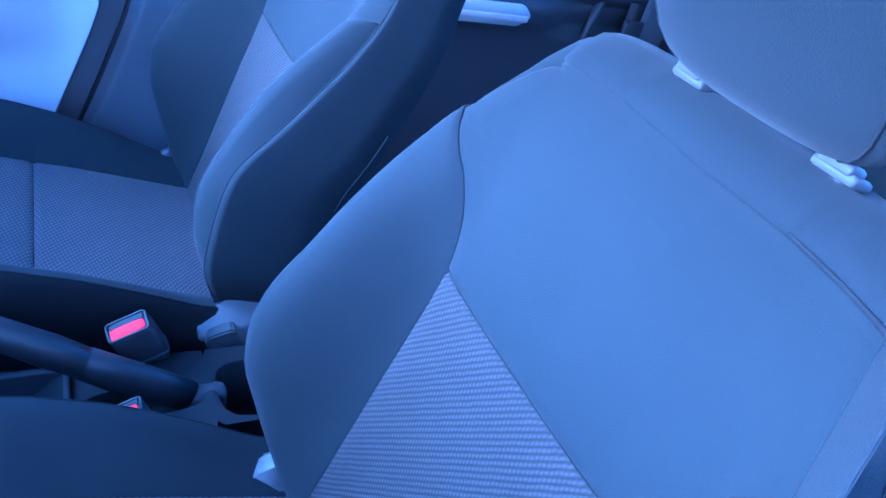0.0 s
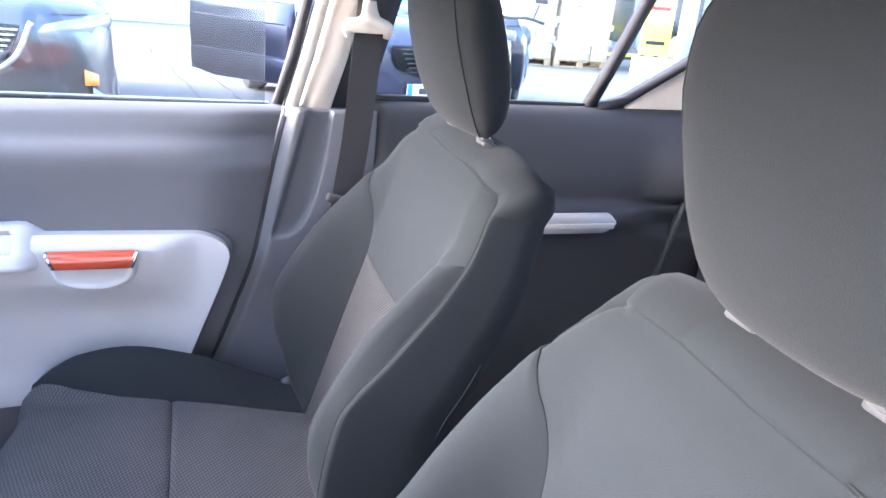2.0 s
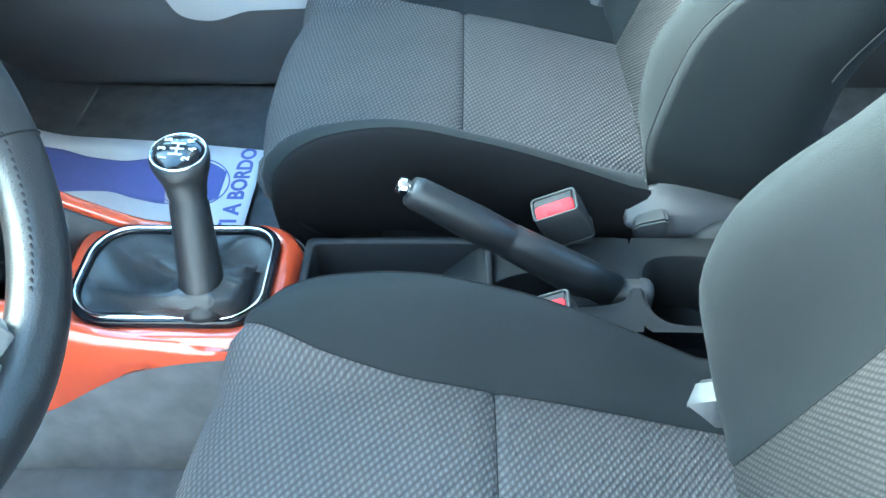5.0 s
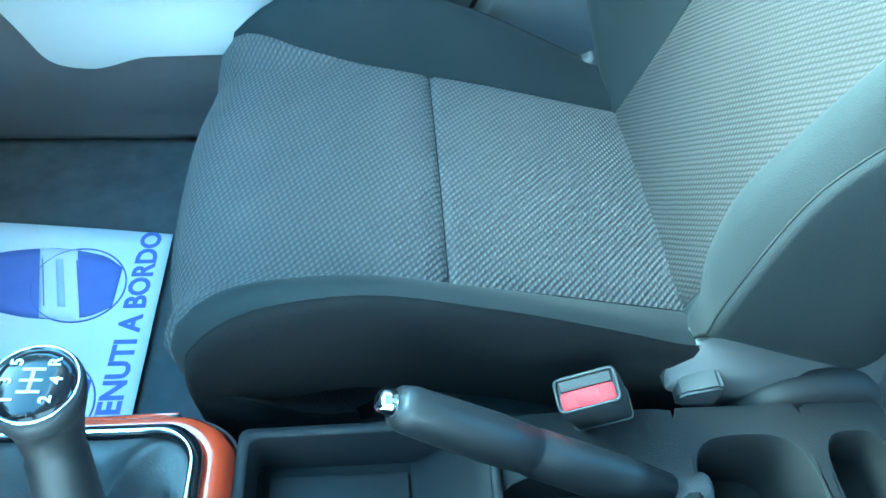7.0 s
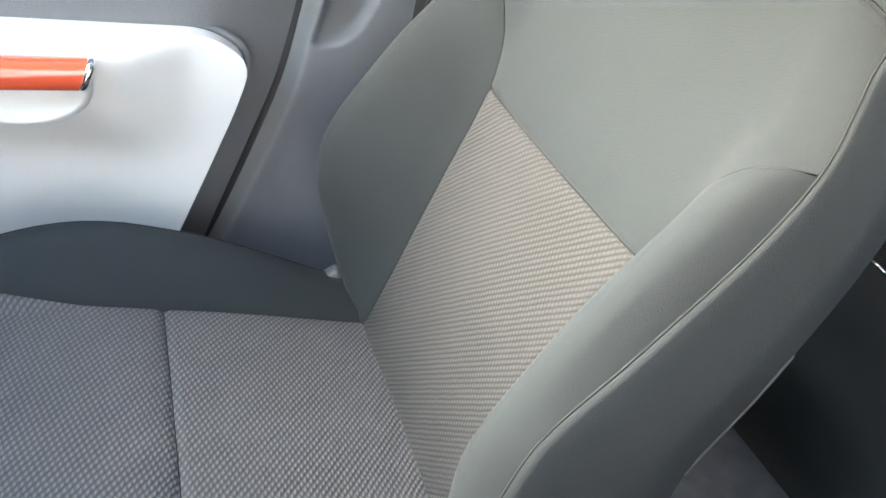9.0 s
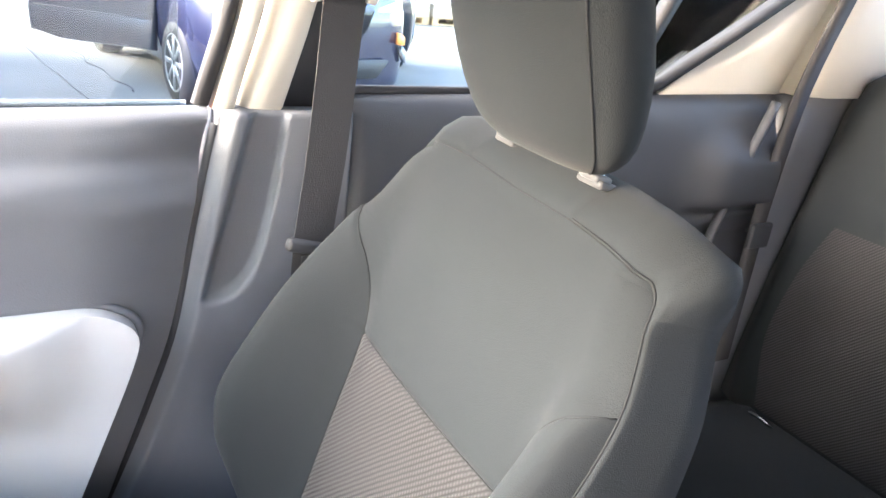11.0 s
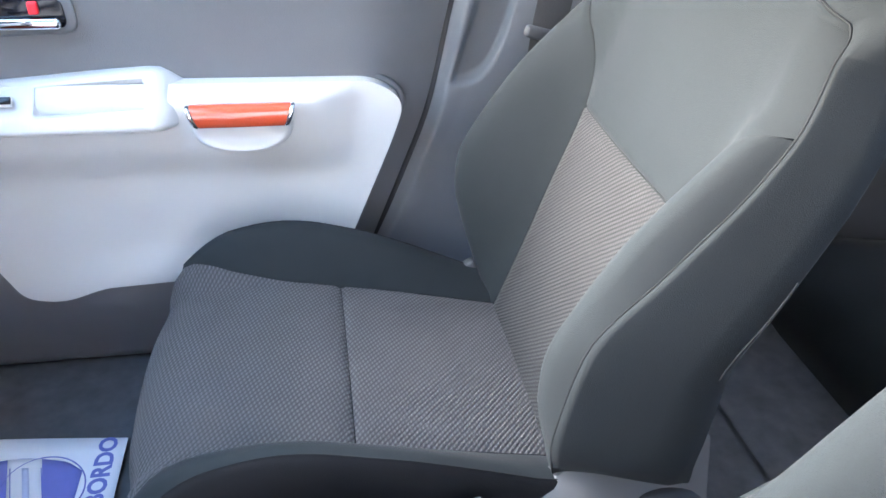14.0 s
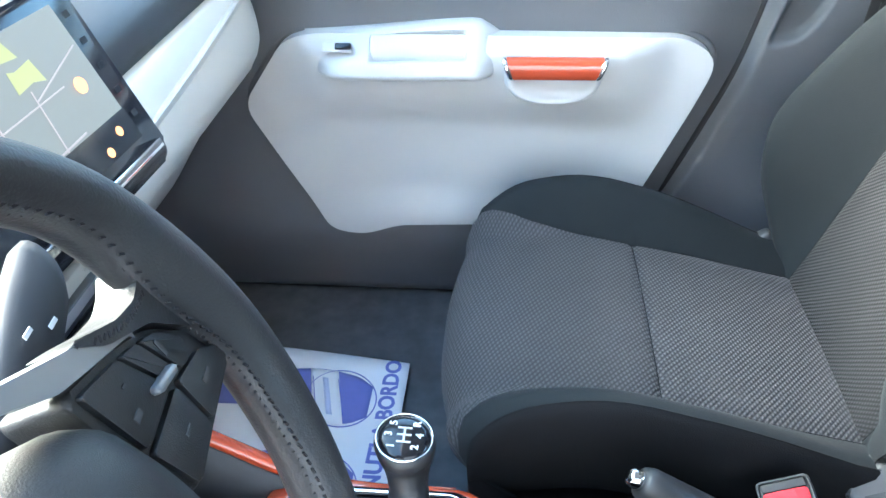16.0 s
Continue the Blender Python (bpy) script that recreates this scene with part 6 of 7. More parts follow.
add_loft(bm, [[on_wheel(a + 0.2 * q * w, b + w * q, -0.066 + 0.6 * w * p) for p, q in ((math.cos(t_), math.sin(t_)) for t_ in (2 * math.pi * j / 16 for j in range(16)))] for a, b, w in ((0.03, 0.02, 0.008), (0.09, 0.036, 0.009), (0.115, 0.044, 0.016), (0.150, 0.054, 0.021), (0.176, 0.062, 0.020), (0.185, 0.065, 0.016), (0.188, 0.066, 0.006))])
stalk = part("stalk", bm, M["rubber"], wheel, "black wiper stalk")
for a, b in ((0.135, 0.060), (0.150, 0.052), (0.128, 0.042)):
    part("icon", prism([(a - 0.0035, b - 0.0012), (a + 0.0035, b - 0.0012), (a + 0.0035, b + 0.0012), (a - 0.0035, b + 0.0012)], 0.0006, 0, lambda p, q, e: on_wheel(p, q, -0.0532 + e)), M["white_mark"], stalk, smooth=False)
# ---------------------------------------------------------------- outside
bm = bmesh.new()
n = 60
size = 900.0
grid = [[bm.verts.new((size * math.copysign(abs(i / n * 2 - 1) ** 4, i - n / 2), size * math.copysign(abs(j / n * 2 - 1) ** 4, j - n / 2), 0)) for i in range(n + 1)] for j in range(n + 1)]
for j in range(n):
    for i in range(n):
        bm.faces.new((grid[j][i], grid[j][i + 1], grid[j + 1][i + 1], grid[j + 1][i]))
ground = tagged(link("ground", bm, M["concrete"]), "pale worn concrete yard", "ground", kind="structure")
for k, (x0, y0, x1, y1) in enumerate(((-0.6, 12.0, 0.45, 5.6), (0.2, 9.5, 0.75, 6.2))):
    path = []
    for i in range(40):
        u = i / 39
        wob = 0.05 * noise.noise((u * 9, k * 7.0, 0))
        path.append((x0 + (x1 - x0) * u + wob, y0 + (y1 - y0) * u, 0.003))
    part("crack", tube(path, [0.006 + 0.010 * abs(noise.noise((i * 0.9, k, 3.0))) for i in range(40)], 5), M["rubber"], ground, "dark crack in the concrete")

M["grey_paint"] = material("grey_car_paint", (0.075, 0.074, 0.073), 0.3, 0.3, vary=0.06, vary_scale=3, coat=1.0)
M["blue_paint"] = material("dark_blue_car_paint", (0.018, 0.020, 0.045), 0.25, 0.2, vary=0.06, vary_scale=3, coat=1.0)
M["pale_blue_paint"] = material("light_blue_car_paint", (0.10, 0.25, 0.48), 0.3, vary=0.05, coat=1.0)
M["black_paint"] = material("black_car_paint", (0.012, 0.012, 0.014), 0.25, vary=0.1, coat=1.0)
M["lamp_glass"] = material("lamp_glass", (0.26, 0.28, 0.29), 0.10, 0.3, vary=0.1, vary_scale=15, coat=1.0)
M["dark_glass"] = material("dark_car_glass", (0.03, 0.035, 0.04), 0.05, vary=0.1, coat=1.0)
M["amber"] = material("amber_lens", (0.85, 0.32, 0.08), 0.25, vary=0.05)
M["plate_white"] = material("number_plate_white", (0.8, 0.8, 0.78), 0.4, vary=0.03)
M["plate_blue"] = material("number_plate_blue", (0.05, 0.22, 0.65), 0.4, vary=0.03)
M["cardboard"] = material("brown_cardboard", (0.50, 0.40, 0.28), 0.85, grain=0.2, grain_scale=40, vary=0.12, vary_scale=2)
M["wrap"] = material("cloudy_stretch_wrap", (0.70, 0.68, 0.66), 0.35, vary=0.1, vary_scale=6)
M["wood"] = material("pallet_wood", (0.46, 0.32, 0.17), 0.8, grain=0.5, grain_scale=60, vary=0.25, vary_scale=5)
M["yellow"] = material("yellow_banner", (0.80, 0.78, 0.10), 0.6, vary=0.05)
M["facade"] = material("pale_facade_panel", (0.44, 0.47, 0.50), 0.6, grain=0.2, grain_scale=60, vary=0.08, vary_scale=1)
M["facade_dark"] = material("dark_shop_interior", (0.06, 0.07, 0.08), 0.5, vary=0.4, vary_scale=2)
M["metal_post"] = material("grey_metal_post", (0.45, 0.48, 0.52), 0.4, 0.5, vary=0.08)
M["ext_red"] = material("red_extinguisher_paint", (0.60, 0.05, 0.05), 0.35, vary=0.05, coat=0.5)
# for the added wall: its tone sets how much light bounces into the car
M["plaster"] = material("bounce_wall_plaster", (0.48, 0.48, 0.485), 0.8, grain=0.3, grain_scale=80, vary=0.08, vary_scale=2)
M["leaf"] = material("green_leaf", (0.10, 0.14, 0.04), 0.6, vary=0.4, vary_scale=8)


def wheel_at(car, x, y, r, wide):
    side = 1 if y > 0 else -1
    bm = bmesh.new()
    add_loft(bm, [[Vector((x + rad * math.cos(a), y + d, r + rad * math.sin(a))) for a in (2 * math.pi * k / 32 for k in range(32))] for rad, d in ((r * 0.68, -wide / 2), (r * 0.93, -wide / 2), (r, -wide * 0.36), (r, wide * 0.36), (r * 0.93, wide / 2), (r * 0.68, wide / 2))])
    tyre = part("tyre", bm, M["rubber"], car, "black tyre")
    bm = bmesh.new()
    face = y + side * (wide / 2 - 0.01)
    add_loft(bm, [[Vector((x + rad * math.cos(a), face + side * d, r + rad * math.sin(a))) for a in (2 * math.pi * k / 32 for k in range(32))] for rad, d in ((r * 0.69, 0.014), (r * 0.64, 0.02), (r * 0.62, 0.0))], caps=False)
    for k in range(8):
        a = 2 * math.pi * k / 8
        c, s = math.cos(a), math.sin(a)
        add_loft(bm, [[Vector((x + d * c + w * q * -s, face + side * e, r + d * s + w * q * c)) for q, e in ((-1, 0.0), (-0.7, 0.016), (0.7, 0.016), (1, 0.0))] for d, w in ((r * 0.08, 0.022), (r * 0.64, 0.026))])
    part("rim", bm, M["satin"], tyre, "silver alloy rim")


def parked_car(label, place, turn, paint, long, wide, tall, hood_z, grille, plate_y=0.0):
    """A car with its nose towards -x of its own frame, built from cross-sections along its length."""
    car = thing("parked_car", label, "car", (*place, 0), "cars in the yard")
    w = wide / 2
    stations = [(0.0, 0.80, 0.30, hood_z - 0.26), (0.03, 0.88, 0.22, hood_z - 0.17), (0.10, 0.95, 0.20, hood_z - 0.08), (0.28, 0.99, 0.20, hood_z - 0.02), (0.62, 1.0, 0.20, hood_z + 0.02), (1.00, 1.0, 0.20, hood_z + 0.08), (1.15, 1.0, 0.20, hood_z + 0.10), (long * 0.6, 1.0, 0.20, hood_z + 0.12), (long * 0.85, 0.98, 0.22, hood_z + 0.13), (long * 0.96, 0.93, 0.26, hood_z + 0.10), (long, 0.85, 0.34, hood_z - 0.05)]
    rings = []
    for x, k, z0, z1 in stations:
        ring = []
        half = [(0.0, z0), (0.86, z0), (0.95, z0 + 0.06), (0.985, z0 + 0.20), (1.0, (z0 + z1) * 0.5), (0.985, z1 - 0.12), (0.93, z1 - 0.04), (0.80, z1), (0.40, z1 + 0.025), (0.0, z1 + 0.03)]
        for a, z in half:
            ring.append(Vector((x + 0.10 * a**4 * (1 - ease(x, 0, 0.5)), a * k * w, z)))
        for a, z in half[-2:0:-1]:
            ring.append(Vector((x + 0.10 * a**4 * (1 - ease(x, 0, 0.5)), -a * k * w, z)))
        rings.append(ring)
    bm = bmesh.new()
    add_loft(bm, rings)
    sharpen(part("body", bm, paint, car, "glossy painted body"), 60)
    bm = bmesh.new()
    cab = []
    for x, k, z in ((1.02, 0.80, hood_z + 0.09), (1.72, 0.66, tall - 0.05), (2.1, 0.66, tall), (long * 0.75, 0.66, tall - 0.01), (long * 0.90, 0.64, tall - 0.12), (long * 0.98, 0.74, hood_z + 0.10)):
        cab.append([Vector((x, k * w, z)), Vector((x, -k * w, z))])
    low = [(1.02, 0.84), (1.4, 0.90), (2.1, 0.92), (long * 0.75, 0.92), (long * 0.9, 0.88), (long * 0.98, 0.80)]
    rows = []
    for (x, k), (l, r) in zip(low, cab):
        base = hood_z + 0.08
        rows.append([Vector((x, k * w, base)), Vector((l.x, l.y, max(l.z, base + 0.01))), Vector((l.x, l.y * 0.5, max(l.z, base + 0.01) + 0.02)), Vector((r.x, r.y * 0.5, max(r.z, base + 0.01) + 0.02)), Vector((r.x, r.y, max(r.z, base + 0.01))), Vector((x, -k * w, base))])
    add_loft(bm, rows)
    cabin = sharpen(part("cabin", bm, M["dark_glass"], car, "dark glazed cabin"), 30)
    bm = bmesh.new()
    add_loft(bm, [[Vector((x, q * w * k, z)) for q, z in ((-0.6, z0), (-0.5, z0 + 0.025), (0.5, z0 + 0.025), (0.6, z0))] for x, k, z0 in ((1.74, 1.08, tall - 0.03), (2.1, 1.08, tall + 0.012), (long * 0.75, 1.08, tall), (long * 0.9, 1.04, tall - 0.10))])
    part("roof", bm, paint, cabin, "painted roof")
    for side in (-1, 1):
        wheel_at(car, 0.72, side * (w - 0.10), 0.315, 0.21)
        wheel_at(car, long - 0.75, side * (w - 0.10), 0.315, 0.21)
        lamp = []
        for x, q, z, h in ((0.075, 0.50, hood_z - 0.20, 0.035), (0.09, 0.68, hood_z - 0.175, 0.055), (0.16, 0.86, hood_z - 0.155, 0.065), (0.30, 0.975, hood_z - 0.13, 0.05), (0.42, 0.995, hood_z - 0.12, 0.015)):
            lamp.append([Vector((x + dx, side * q * w * 1.0, z + h * b)) for dx, b in ((0.05, -1), (-0.02, -0.8), (-0.035, 0), (-0.02, 0.8), (0.05, 1))])
        bm = bmesh.new()
        add_loft(bm, lamp)
        head = part("headlamp", bm, M["lamp_glass"], car, "clear headlamp")
        bm = bmesh.new()
        bmesh.ops.create_icosphere(bm, subdivisions=2, radius=0.035, matrix=pose(0.12, side * 0.74 * w, hood_z - 0.165))
        part("lens", bm, M["chrome"], head, "bright lens")
        bm = bmesh.new()
        add_loft(bm, [[Vector((x, side * y * w, z + h * b)) for b in (-1, 1)] + [Vector((x + 0.06, side * y * w, z + h * b)) for b in (1, -1)] for x, y, z, h in ((0.035, 0.80, 0.62, 0.045), (0.075, 0.885, 0.60, 0.03))])
        fog = part("side_lamp", bm, M["amber"], car, "amber indicator")
        bm = bmesh.new()
        add_loft(bm, [[Vector((x, side * y * w, z + h * b)) for b in (-1, 1)] + [Vector((x + 0.06, side * y * w, z + h * b)) for b in (1, -1)] for x, y, z, h in ((0.045, 0.845, 0.535, 0.030), (0.080, 0.91, 0.47, 0.045))])
        part("fog_lamp", bm, M["lamp_glass"], fog, "clear fog lamp")
        bm = bmesh.new()
        add_box(bm, (1.32, side * (w + 0.09), hood_z + 0.13), (0.10, 0.20, 0.13), 0.035, 3)
        part("door_mirror", bm, paint, car, "painted door mirror")
    # grille with its bars, lower intake and plate
    gz = hood_z - 0.24
    outline = rounded([(-0.42, gz + 0.09), (0.42, gz + 0.09), (0.34, gz - 0.10), (0.16, gz - 0.16), (-0.16, gz - 0.16), (-0.34, gz - 0.10)], 0.04)
    bm = prism(outline, 0.03, 0.006, lambda a, b, h: Vector((0.012 - h + 0.10 * (a / w) ** 4, a, b)))
    mouth = part("grille", bm, M["gloss_black"], car, "black grille")
    if grille:
        for i in range(7):
            z = gz + 0.065 - 0.030 * i
            half = 0.40 - 0.02 * i if i < 5 else 0.30 - 0.08 * (i - 5)
            part("grille_bar", tube([(-0.026 + 0.10 * (a / w) ** 4, a, z) for a in (-half, -half / 2, 0, half / 2, half)], 0.0055, 6), M["chrome"], mouth, "chrome bar")
        ring = smooth_path([(-0.028, 0.47, gz + 0.11), (-0.028, 0.36, gz - 0.10), (-0.030, 0.17, gz - 0.175), (-0.030, -0.17, gz - 0.175), (-0.028, -0.36, gz - 0.10), (-0.028, -0.47, gz + 0.11)], 40)
        part("grille_frame", tube(ring, 0.017, 8), M["chrome"], mouth, "chrome surround")
        part("badge", tube([(-0.035, 0.055 * math.cos(a), gz + 0.045 + 0.045 * math.sin(a)) for a in (2 * math.pi * k / 24 for k in range(24))], 0.008, 6, closed=True), M["chrome"], mouth, "chrome oval badge")
    else:
        for i in range(6):
            part("grille_bar", tube([(-0.024, -0.33 + 0.02 * i, gz + 0.06 - 0.035 * i), (-0.024, 0.33 - 0.02 * i, gz + 0.06 - 0.035 * i)], 0.004, 6), M["black_plastic"], mouth)
    bm = prism(rounded([(-0.60, 0.46), (0.60, 0.46), (0.48, 0.32), (-0.48, 0.32)], 0.03), 0.03, 0.005, lambda a, b, h: Vector((0.035 - h + 0.10 * (a / w) ** 4, a, b)))
    part("intake", bm, M["black_plastic"], car, "black lower intake")
    plate = part("number_plate", box((-0.035, plate_y, 0.50), (0.012, 0.52, 0.112), 0.004), M["plate_white"], car, "white number plate")
    for s in (-1, 1):
        part("plate_band", box((-0.0425, plate_y + s * 0.238, 0.50), (0.004, 0.044, 0.112), 0.001), M["plate_blue"], plate, "blue plate band")
    part("plate_bar", box((-0.0425, plate_y - 0.01, 0.50), (0.003, 0.34, 0.05), 0.001), M["black_plastic"], plate, "dark plain bar")
    part("bonnet_line", tube(smooth_path([(0.14, 0.84 * w, hood_z - 0.085), (0.10, 0.5 * w, hood_z - 0.10), (0.085, 0, hood_z - 0.105), (0.10, -0.5 * w, hood_z - 0.10), (0.14, -0.84 * w, hood_z - 0.085)], 30), 0.005, 5), M["rubber"], car, "dark bonnet gap")
    car.rotation_euler = (0, 0, radians(turn))
    return car


parked_car("grey compact SUV with chrome grille parked nose-on in yard", (-1.244, 4.107), 96, M["grey_paint"], 4.27, 1.80, 1.53, 1.06, True)
hatch = parked_car("dark blue hatchback parked nose-on with its door open", (1.95, 5.15), 98, M["blue_paint"], 3.9, 1.72, 1.48, 1.0, False)
# the open door stands out from the hatchback's flank
DOOR_ALONG, DOOR_FACE = Vector((0.68, 0.73, 0)), Vector((-0.73, 0.68, 0))
M["door_paint"] = material("dull_dark_paint", (0.020, 0.021, 0.030), 0.32, vary=0.1, vary_scale=2, coat=0.3)


def on_leaf(u, z, out):
    """A place on the open door: u from its hinge, out from its middle plane."""
    return Vector((1.15, 0.86, z)) + DOOR_ALONG * u + DOOR_FACE * out


LEAF_SECTION = ((0.335, 0.010), (0.345, 0.030), (0.42, 0.050), (0.535, 0.058), (0.560, 0.046), (0.575, 0.044), (0.70, 0.060), (0.84, 0.064), (0.865, 0.054), (0.95, 0.046), (1.03, 0.020), (1.045, 0.0))
bm = bmesh.new()
rings = []
for u in (0.0, 0.01, 0.04, 0.2, 0.4, 0.6, 0.8, 0.96, 1.02, 1.045, 1.05):
    thin = min(1.0, 0.3 + 24 * min(u, 1.05 - u))
    rear = 0.05 * ease(u, 0.75, 1.05)
    section = [(z + rear * (1 - ease(z, 0.335, 0.6)) + 0.02 * u * (0.52 < z < 0.60), o) for z, o in LEAF_SECTION]
    rings.append([on_leaf(u, z, o * thin) for z, o in section] + [on_leaf(u, z, -0.8 * o * thin) for z, o in section[::-1]])
add_loft(bm, rings)
leaf = sharpen(part("open_door", bm, M["door_paint"], hatch, "dark blue door standing open"), 40)
for z, o in ((0.568, 0.047), (0.858, 0.060)):
    part("door_crease", tube([on_leaf(u, z + 0.02 * u, o) for u in (0.06, 0.35, 0.65, 0.98)], 0.006, 6), M["door_paint"], leaf, "moulded crease")
parked_car("light blue small car parked far back in yard", (-0.75, 17.5), 90, M["pale_blue_paint"], 3.6, 1.64, 1.50, 1.0, False)
parked_car("black small car parked far back in yard", (-3.2, 18.0), 90, M["black_paint"], 3.6, 1.64, 1.45, 1.0, False)

# building across the yard
shop = thing("shop_building", "pale grey shop building with glazed front and metal posts", "building", (0, 0, 0))
part("wall", box((9.0, 16.3, 2.6), (26.0, 0.4, 5.2), 0.02), M["facade"], shop, "pale grey facade")
part("roof", box((9.0, 17.0, 5.3), (27.0, 3.2, 0.25), 0.05), M["metal_post"], shop, "grey roof edge")
for i in range(7):
    x = 7.6 + 2.0 * i
    window = part("window", box((x, 16.04, 1.55), (1.7, 0.10, 2.5), 0.02), M["facade_dark"], shop, "dark shop window")
    part("frame", box((x - 0.9, 15.95, 1.55), (0.09, 0.12, 2.9), 0.01), M["metal_post"], window, "grey metal frame")
    part("pane", box((x, 15.97, 1.55), (1.66, 0.01, 2.46)), M["pane"], window, smooth=False)
part("step", box((10.5, 15.4, 0.07), (9.0, 1.4, 0.14), 0.02), M["concrete"], shop, "low concrete step")
part("step_stripe", box((10.2, 14.68, 0.10), (6.5, 0.02, 0.07)), M["yellow"], shop, "yellow warning stripe")
side_wall = thing("side_building", "pale blue-grey side wall of yard with shutter", "building", (0, 0, 0))
part("wall", box((14.2, 8.0, 2.5), (0.4, 14.0, 5.0), 0.02), M["facade"], side_wall, "pale facade")
for i in range(5):
    part("panel", box((13.96, 2.6 + 2.2 * i, 1.6), (0.06, 2.0, 3.0), 0.02), M["facade"], side_wall, "pale shutter panel")
part("stripe", box((13.94, 8.0, 0.35), (0.03, 12.0, 0.16), 0.005), M["yellow"], side_wall, "yellow stripe")
far_wall = thing("far_building", "plain pale building closing the yard", "building", (0, 0, 0))
part("wall", box((-12.0, 26.0, 3.0), (30.0, 0.5, 6.0), 0.02), M["facade"], far_wall, "pale facade")
for i in range(8):
    part("window", box((-24.0 + 3.4 * i, 25.72, 2.0), (2.0, 0.08, 1.6), 0.02), M["dark_glass"], far_wall, "dark window")

# wrapped boxes on pallets
for k, x in enumerate((5.95, 7.15)):
    load = thing("pallet_load", "brown cardboard boxes in stretch wrap on wooden pallet", "pallet load", (x, 12.75, 0), "pallet loads")
    pallet = new("pallet")
    pallet.parent = load
    for z in (0.012, 0.128):
        for i in range(5):
            part("board", box((0, -0.42 + 0.21 * i, z), (1.12, 0.12, 0.022), 0.003), M["wood"], pallet)
    for i in range(3):
        for j in range(3):
            part("block", box((-0.5 + 0.5 * i, -0.42 + 0.42 * j, 0.07), (0.12, 0.12, 0.09), 0.004), M["wood"], pallet)
    for r in range(5):
        for c in range(3):
            part("carton", box((-0.37 + 0.37 * c + random.uniform(-0.01, 0.01), -0.24 + random.uniform(-0.012, 0.012), 0.30 + 0.325 * r), (0.362, 0.50, 0.318), 0.008), M["cardboard"], load, "brown carton")
            part("carton", box((-0.37 + 0.37 * c, 0.28, 0.30 + 0.325 * r), (0.362, 0.50, 0.318), 0.008), M["cardboard"], load, "brown carton")
            if (r + c + k) % 2 == 0:
                part("carton_label", box((-0.37 + 0.37 * c + 0.06, -0.508, 0.33 + 0.325 * r), (0.16, 0.004, 0.12)), M["plate_white"], load, "white carton label")
    for z in (0.42, 0.86, 1.33):
        tape = [(-0.58, -0.515, z), (0.58, -0.515, z + 0.10 * math.sin(z * 5)), (0.58, 0.55, z), (-0.58, 0.55, z)]
        bm = bmesh.new()
        add_loft(bm, [[Vector(p) + Vector((0, 0, -0.05)) for p in tape], [Vector(p) + Vector((0, 0, 0.05)) for p in tape]], caps=False)
        part("wrap", bm, M["wrap"], load, "cloudy wrap band")

banner = thing("banner_stand", "yellow vertical advertising banner on white foot", "banner", (8.1, 11.35, 0))
part("foot", box((0, 0, 0.18), (0.66, 0.34, 0.36), 0.03, 3), M["plate_white"], banner, "white foot")
part("sheet", box((0, 0, 1.45), (0.62, 0.02, 2.1), 0.004), M["yellow"], banner, "yellow sheet")
for z, wd, mt in ((0.62, 0.40, "rubber"), (0.95, 0.16, "metal_post"), (1.22, 0.40, "red"), (1.48, 0.42, "metal_post"), (1.80, 0.44, "rubber"), (2.15, 0.40, "red")):
    part("mark", box((0, -0.013, z), (wd, 0.004, 0.07), 0.001), M[mt], banner)
post = thing("metal_post", "grey square metal post in yard", "post", (8.9, 11.6, 0))
part("shaft", box((0, 0, 1.9), (0.22, 0.22, 3.8), 0.01), M["metal_post"], post)
part("base", box((0, 0, 0.02), (0.34, 0.34, 0.04), 0.008), M["metal_post"], post)
sign = thing("round_sign", "round yellow sign on post", "sign", (9.7, 11.4, 1.66))
bm = bmesh.new()
bmesh.ops.create_cone(bm, cap_ends=True, segments=32, radius1=0.31, radius2=0.30, depth=0.02, matrix=Matrix.Rotation(radians(90), 4, "X"))
part("disc", bm, M["yellow"], sign, "yellow disc", smooth=False)
part("bar", box((0, -0.014, 0.02), (0.36, 0.006, 0.06), 0.001), M["metal_post"], sign)
part("pole", tube([(0, 0.03, -1.66), (0, 0.03, 0.2)], 0.025, 10), M["metal_post"], sign)
ext = thing("fire_extinguisher", "red fire extinguisher on wire stand", "fire extinguisher", (9.75, 12.3, 0))
bm = bmesh.new()
add_loft(bm, [[Vector((r * math.cos(a), r * math.sin(a), z)) for a in (2 * math.pi * k / 20 for k in range(20))] for z, r in ((0.30, 0.08), (0.32, 0.09), (0.72, 0.09), (0.80, 0.06), (0.84, 0.025), (0.88, 0.025))])
part("cylinder", bm, M["ext_red"], ext, "red cylinder")
part("handle", box((0.03, 0, 0.91), (0.14, 0.03, 0.05), 0.01), M["rubber"], ext)
part("hoop", tube([(0.0 + 0.26 * math.cos(a), 0.05, 0.98 + 0.26 * math.sin(a)) for a in (2 * math.pi * k / 32 for k in range(32))], 0.012, 6, closed=True), M["rubber"], ext, "black wire hoop")
part("leg", tube([(0, 0.05, 0.02), (0, 0.05, 0.75)], 0.012, 6), M["rubber"], ext)
part("foot", box((0, 0.05, 0.012), (0.36, 0.30, 0.024), 0.005), M["rubber"], ext)


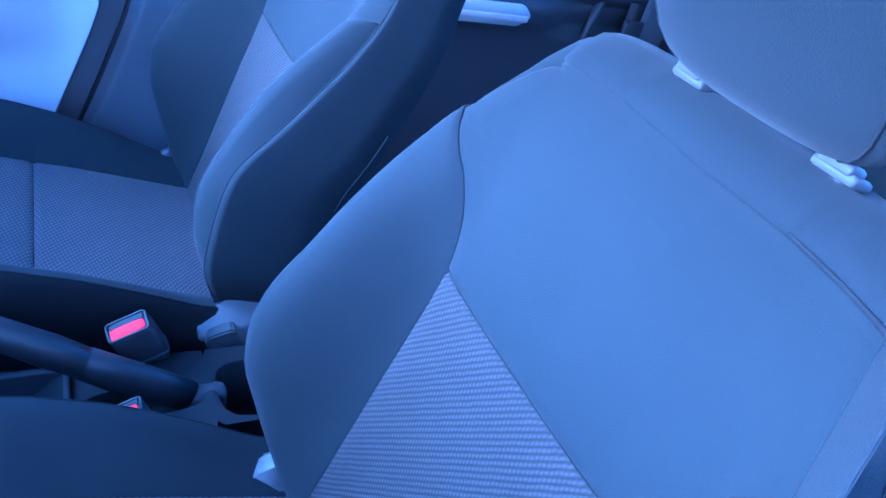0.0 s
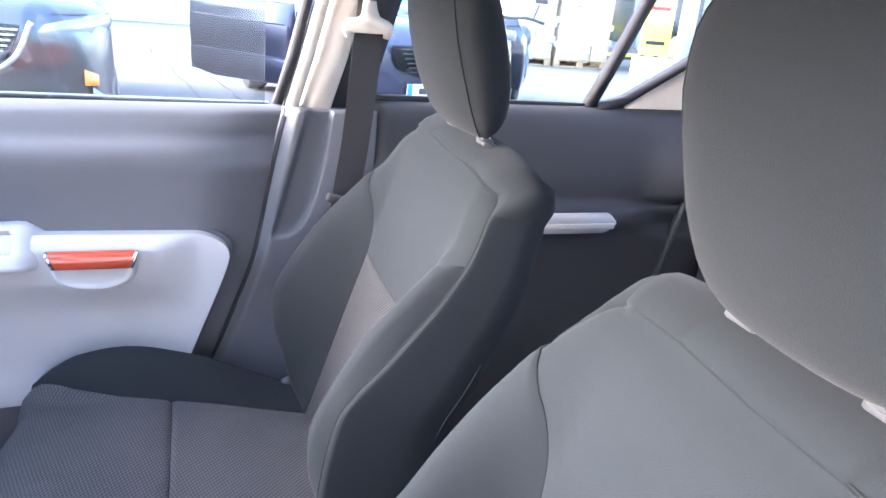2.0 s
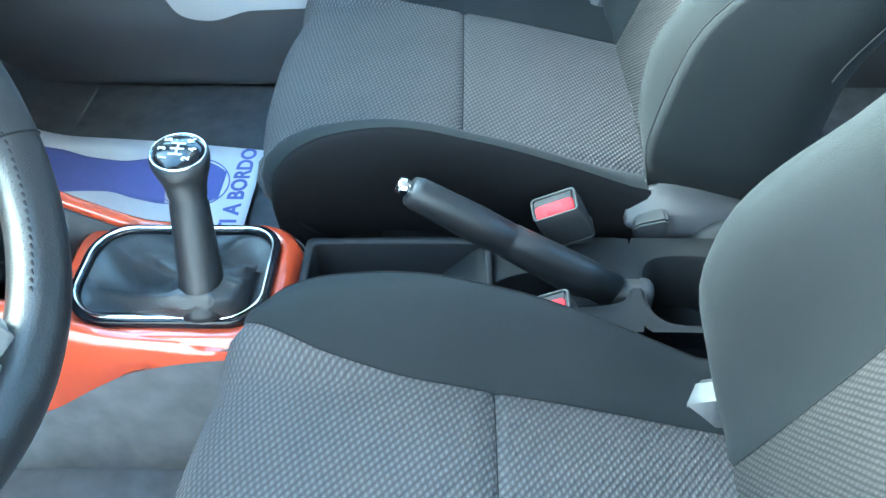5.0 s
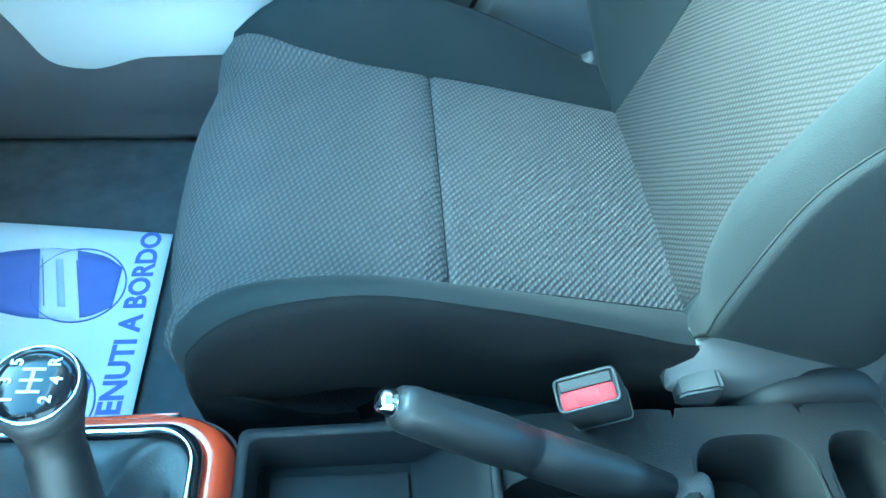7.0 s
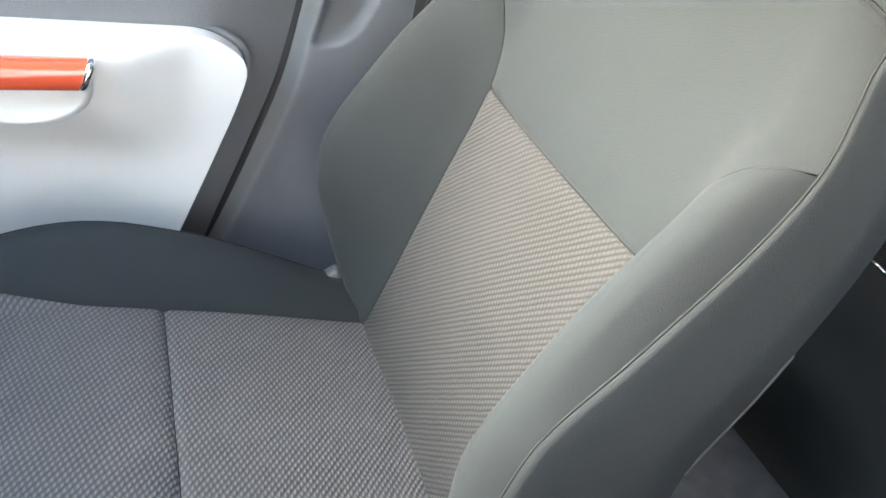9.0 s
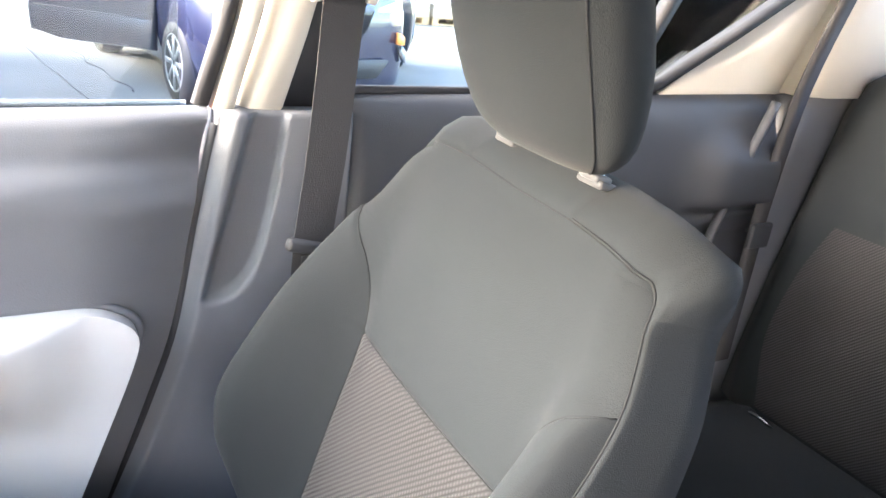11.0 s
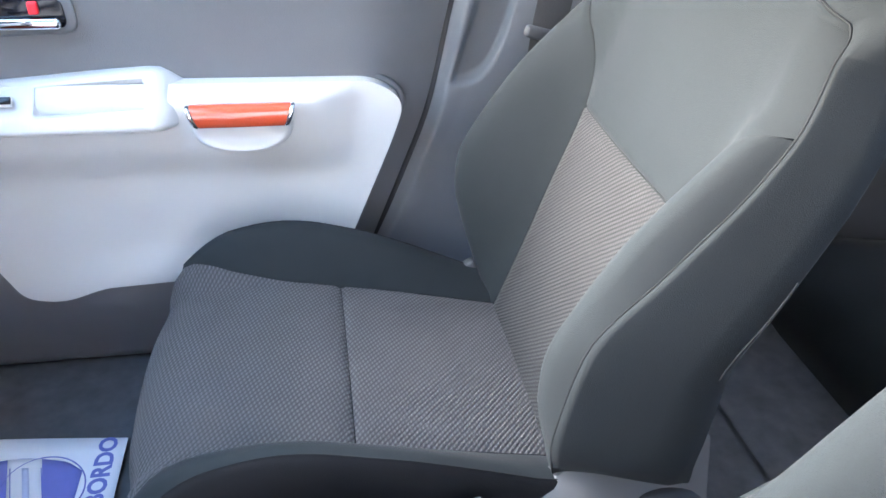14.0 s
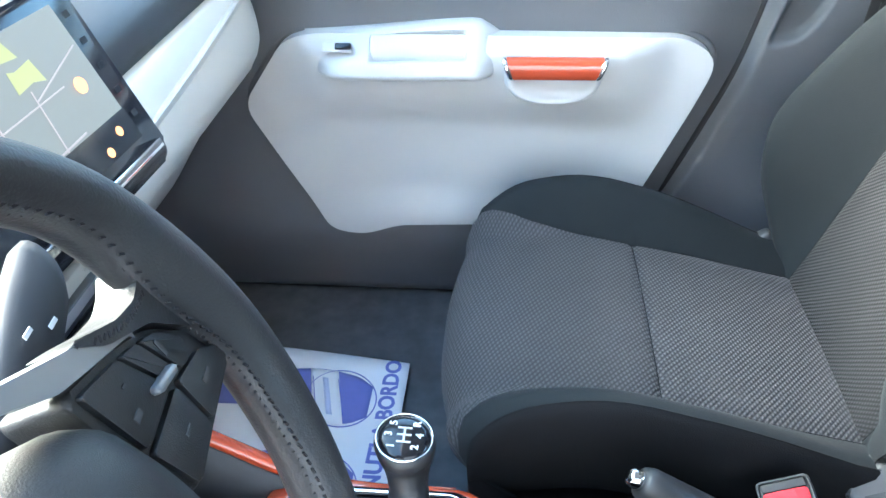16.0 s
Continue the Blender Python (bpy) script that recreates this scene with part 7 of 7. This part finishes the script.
def scooter(place, turn, paint, label):
    ob = thing("scooter", label, "scooter", (*place, 0), "scooters in the yard")
    for x in (-0.62, 0.62):
        bm = bmesh.new()
        ring = [(x + 0.23 * math.cos(a), 0, 0.28 + 0.23 * math.sin(a)) for a in (2 * math.pi * k / 32 for k in range(32))]
        add_tube(bm, ring, 0.05, 10, closed=True)
        tyre = part("tyre", bm, M["rubber"], ob, "black tyre")
        bm = bmesh.new()
        for k in range(6):
            a = math.pi * k / 3
            add_tube(bm, [(x, 0, 0.28), (x + 0.2 * math.cos(a), 0, 0.28 + 0.2 * math.sin(a))], 0.014, 6)
        part("rim", bm, M["satin"], tyre)
    bm = bmesh.new()
    add_loft(bm, [[Vector((x + 0.5 * q, w * p, z + h * q)) for p, q in ((-1, 0), (-0.7, 0.06), (0.7, 0.06), (1, 0), (0.8, -0.10), (-0.8, -0.10))] for x, z, w, h in ((-0.52, 0.98, 0.10, 1), (-0.50, 0.85, 0.19, 1), (-0.44, 0.60, 0.20, 1), (-0.34, 0.40, 0.18, 1), (-0.1, 0.36, 0.17, 0.8), (0.1, 0.40, 0.17, 0.8), (0.25, 0.62, 0.17, 1), (0.5, 0.72, 0.16, 1), (0.85, 0.76, 0.08, 1))])
    part("body", bm, paint, ob, "painted body")
    bm = bmesh.new()
    add_loft(bm, [[Vector((x, w * p, z + 0.05 * q)) for p, q in ((-1, -1), (-0.8, 0.8), (0.8, 0.8), (1, -1))] for x, z, w in ((0.12, 0.76, 0.10), (0.3, 0.80, 0.15), (0.6, 0.84, 0.14), (0.82, 0.88, 0.06))])
    part("seat", bm, M["rubber"], ob, "black seat")
    part("handlebar", tube(smooth_path([(-0.42, -0.34, 1.02), (-0.50, -0.15, 1.06), (-0.52, 0, 1.05), (-0.50, 0.15, 1.06), (-0.42, 0.34, 1.02)], 20), 0.018, 8), M["rubber"], ob)
    for s in (-1, 1):
        part("mirror", tube([(-0.47, s * 0.22, 1.04), (-0.50, s * 0.27, 1.20)], 0.008, 6), M["rubber"], ob)
        part("mirror_glass", box((-0.50, s * 0.29, 1.26), (0.03, 0.13, 0.09), 0.012), M["rubber"], ob)
    part("headlamp", box((-0.585, 0, 0.88), (0.05, 0.16, 0.10), 0.02, 3), M["lamp_glass"], ob, "clear headlamp")
    part("front_guard", box((-0.64, 0, 0.555), (0.36, 0.13, 0.06), 0.025, 3), paint, ob)
    ob.rotation_euler = (0, 0, radians(turn))
    return ob


scooter((3.5, 7.2), 60, M["black_paint"], "black scooter parked beside dark hatchback")
scooter((11.0, 10.3), 160, M["blue_paint"], "dark blue scooter parked before pale shop front")
scooter((9.3, 12.6), 20, M["plate_white"], "white scooter parked before pale shop front")
# door mirror of this car, outside the far window
mirror = thing("door_mirror", "white door mirror outside the far window", "mirror", (-0.55, 0.93, 1.10))
bm = bmesh.new()
add_box(bm, (0, 0.02, 0.04), (0.11, 0.20, 0.15), 0.04, 4)
part("housing", bm, M["white_trim"], mirror, "white housing")
part("glass", box((0.058, 0.02, 0.04), (0.004, 0.16, 0.11), 0.001), M["chrome"], mirror, "mirror glass")
part("arm", tube([(0.0, -0.12, -0.02), (0.0, -0.04, 0.0)], 0.03, 10), M["rubber"], mirror, "black arm")

# unseen plain wall, added to hold back and bounce light at the open door
back = thing("unseen_bounce_wall", "plain pale wall, unseen, added to shape the light in the car", "wall", (0, -2.1, 0))
part("wall", box((0.5, -0.1, 1.9), (14.0, 0.2, 3.8), 0.02), M["plaster"], back, "pale plaster face of the added wall")
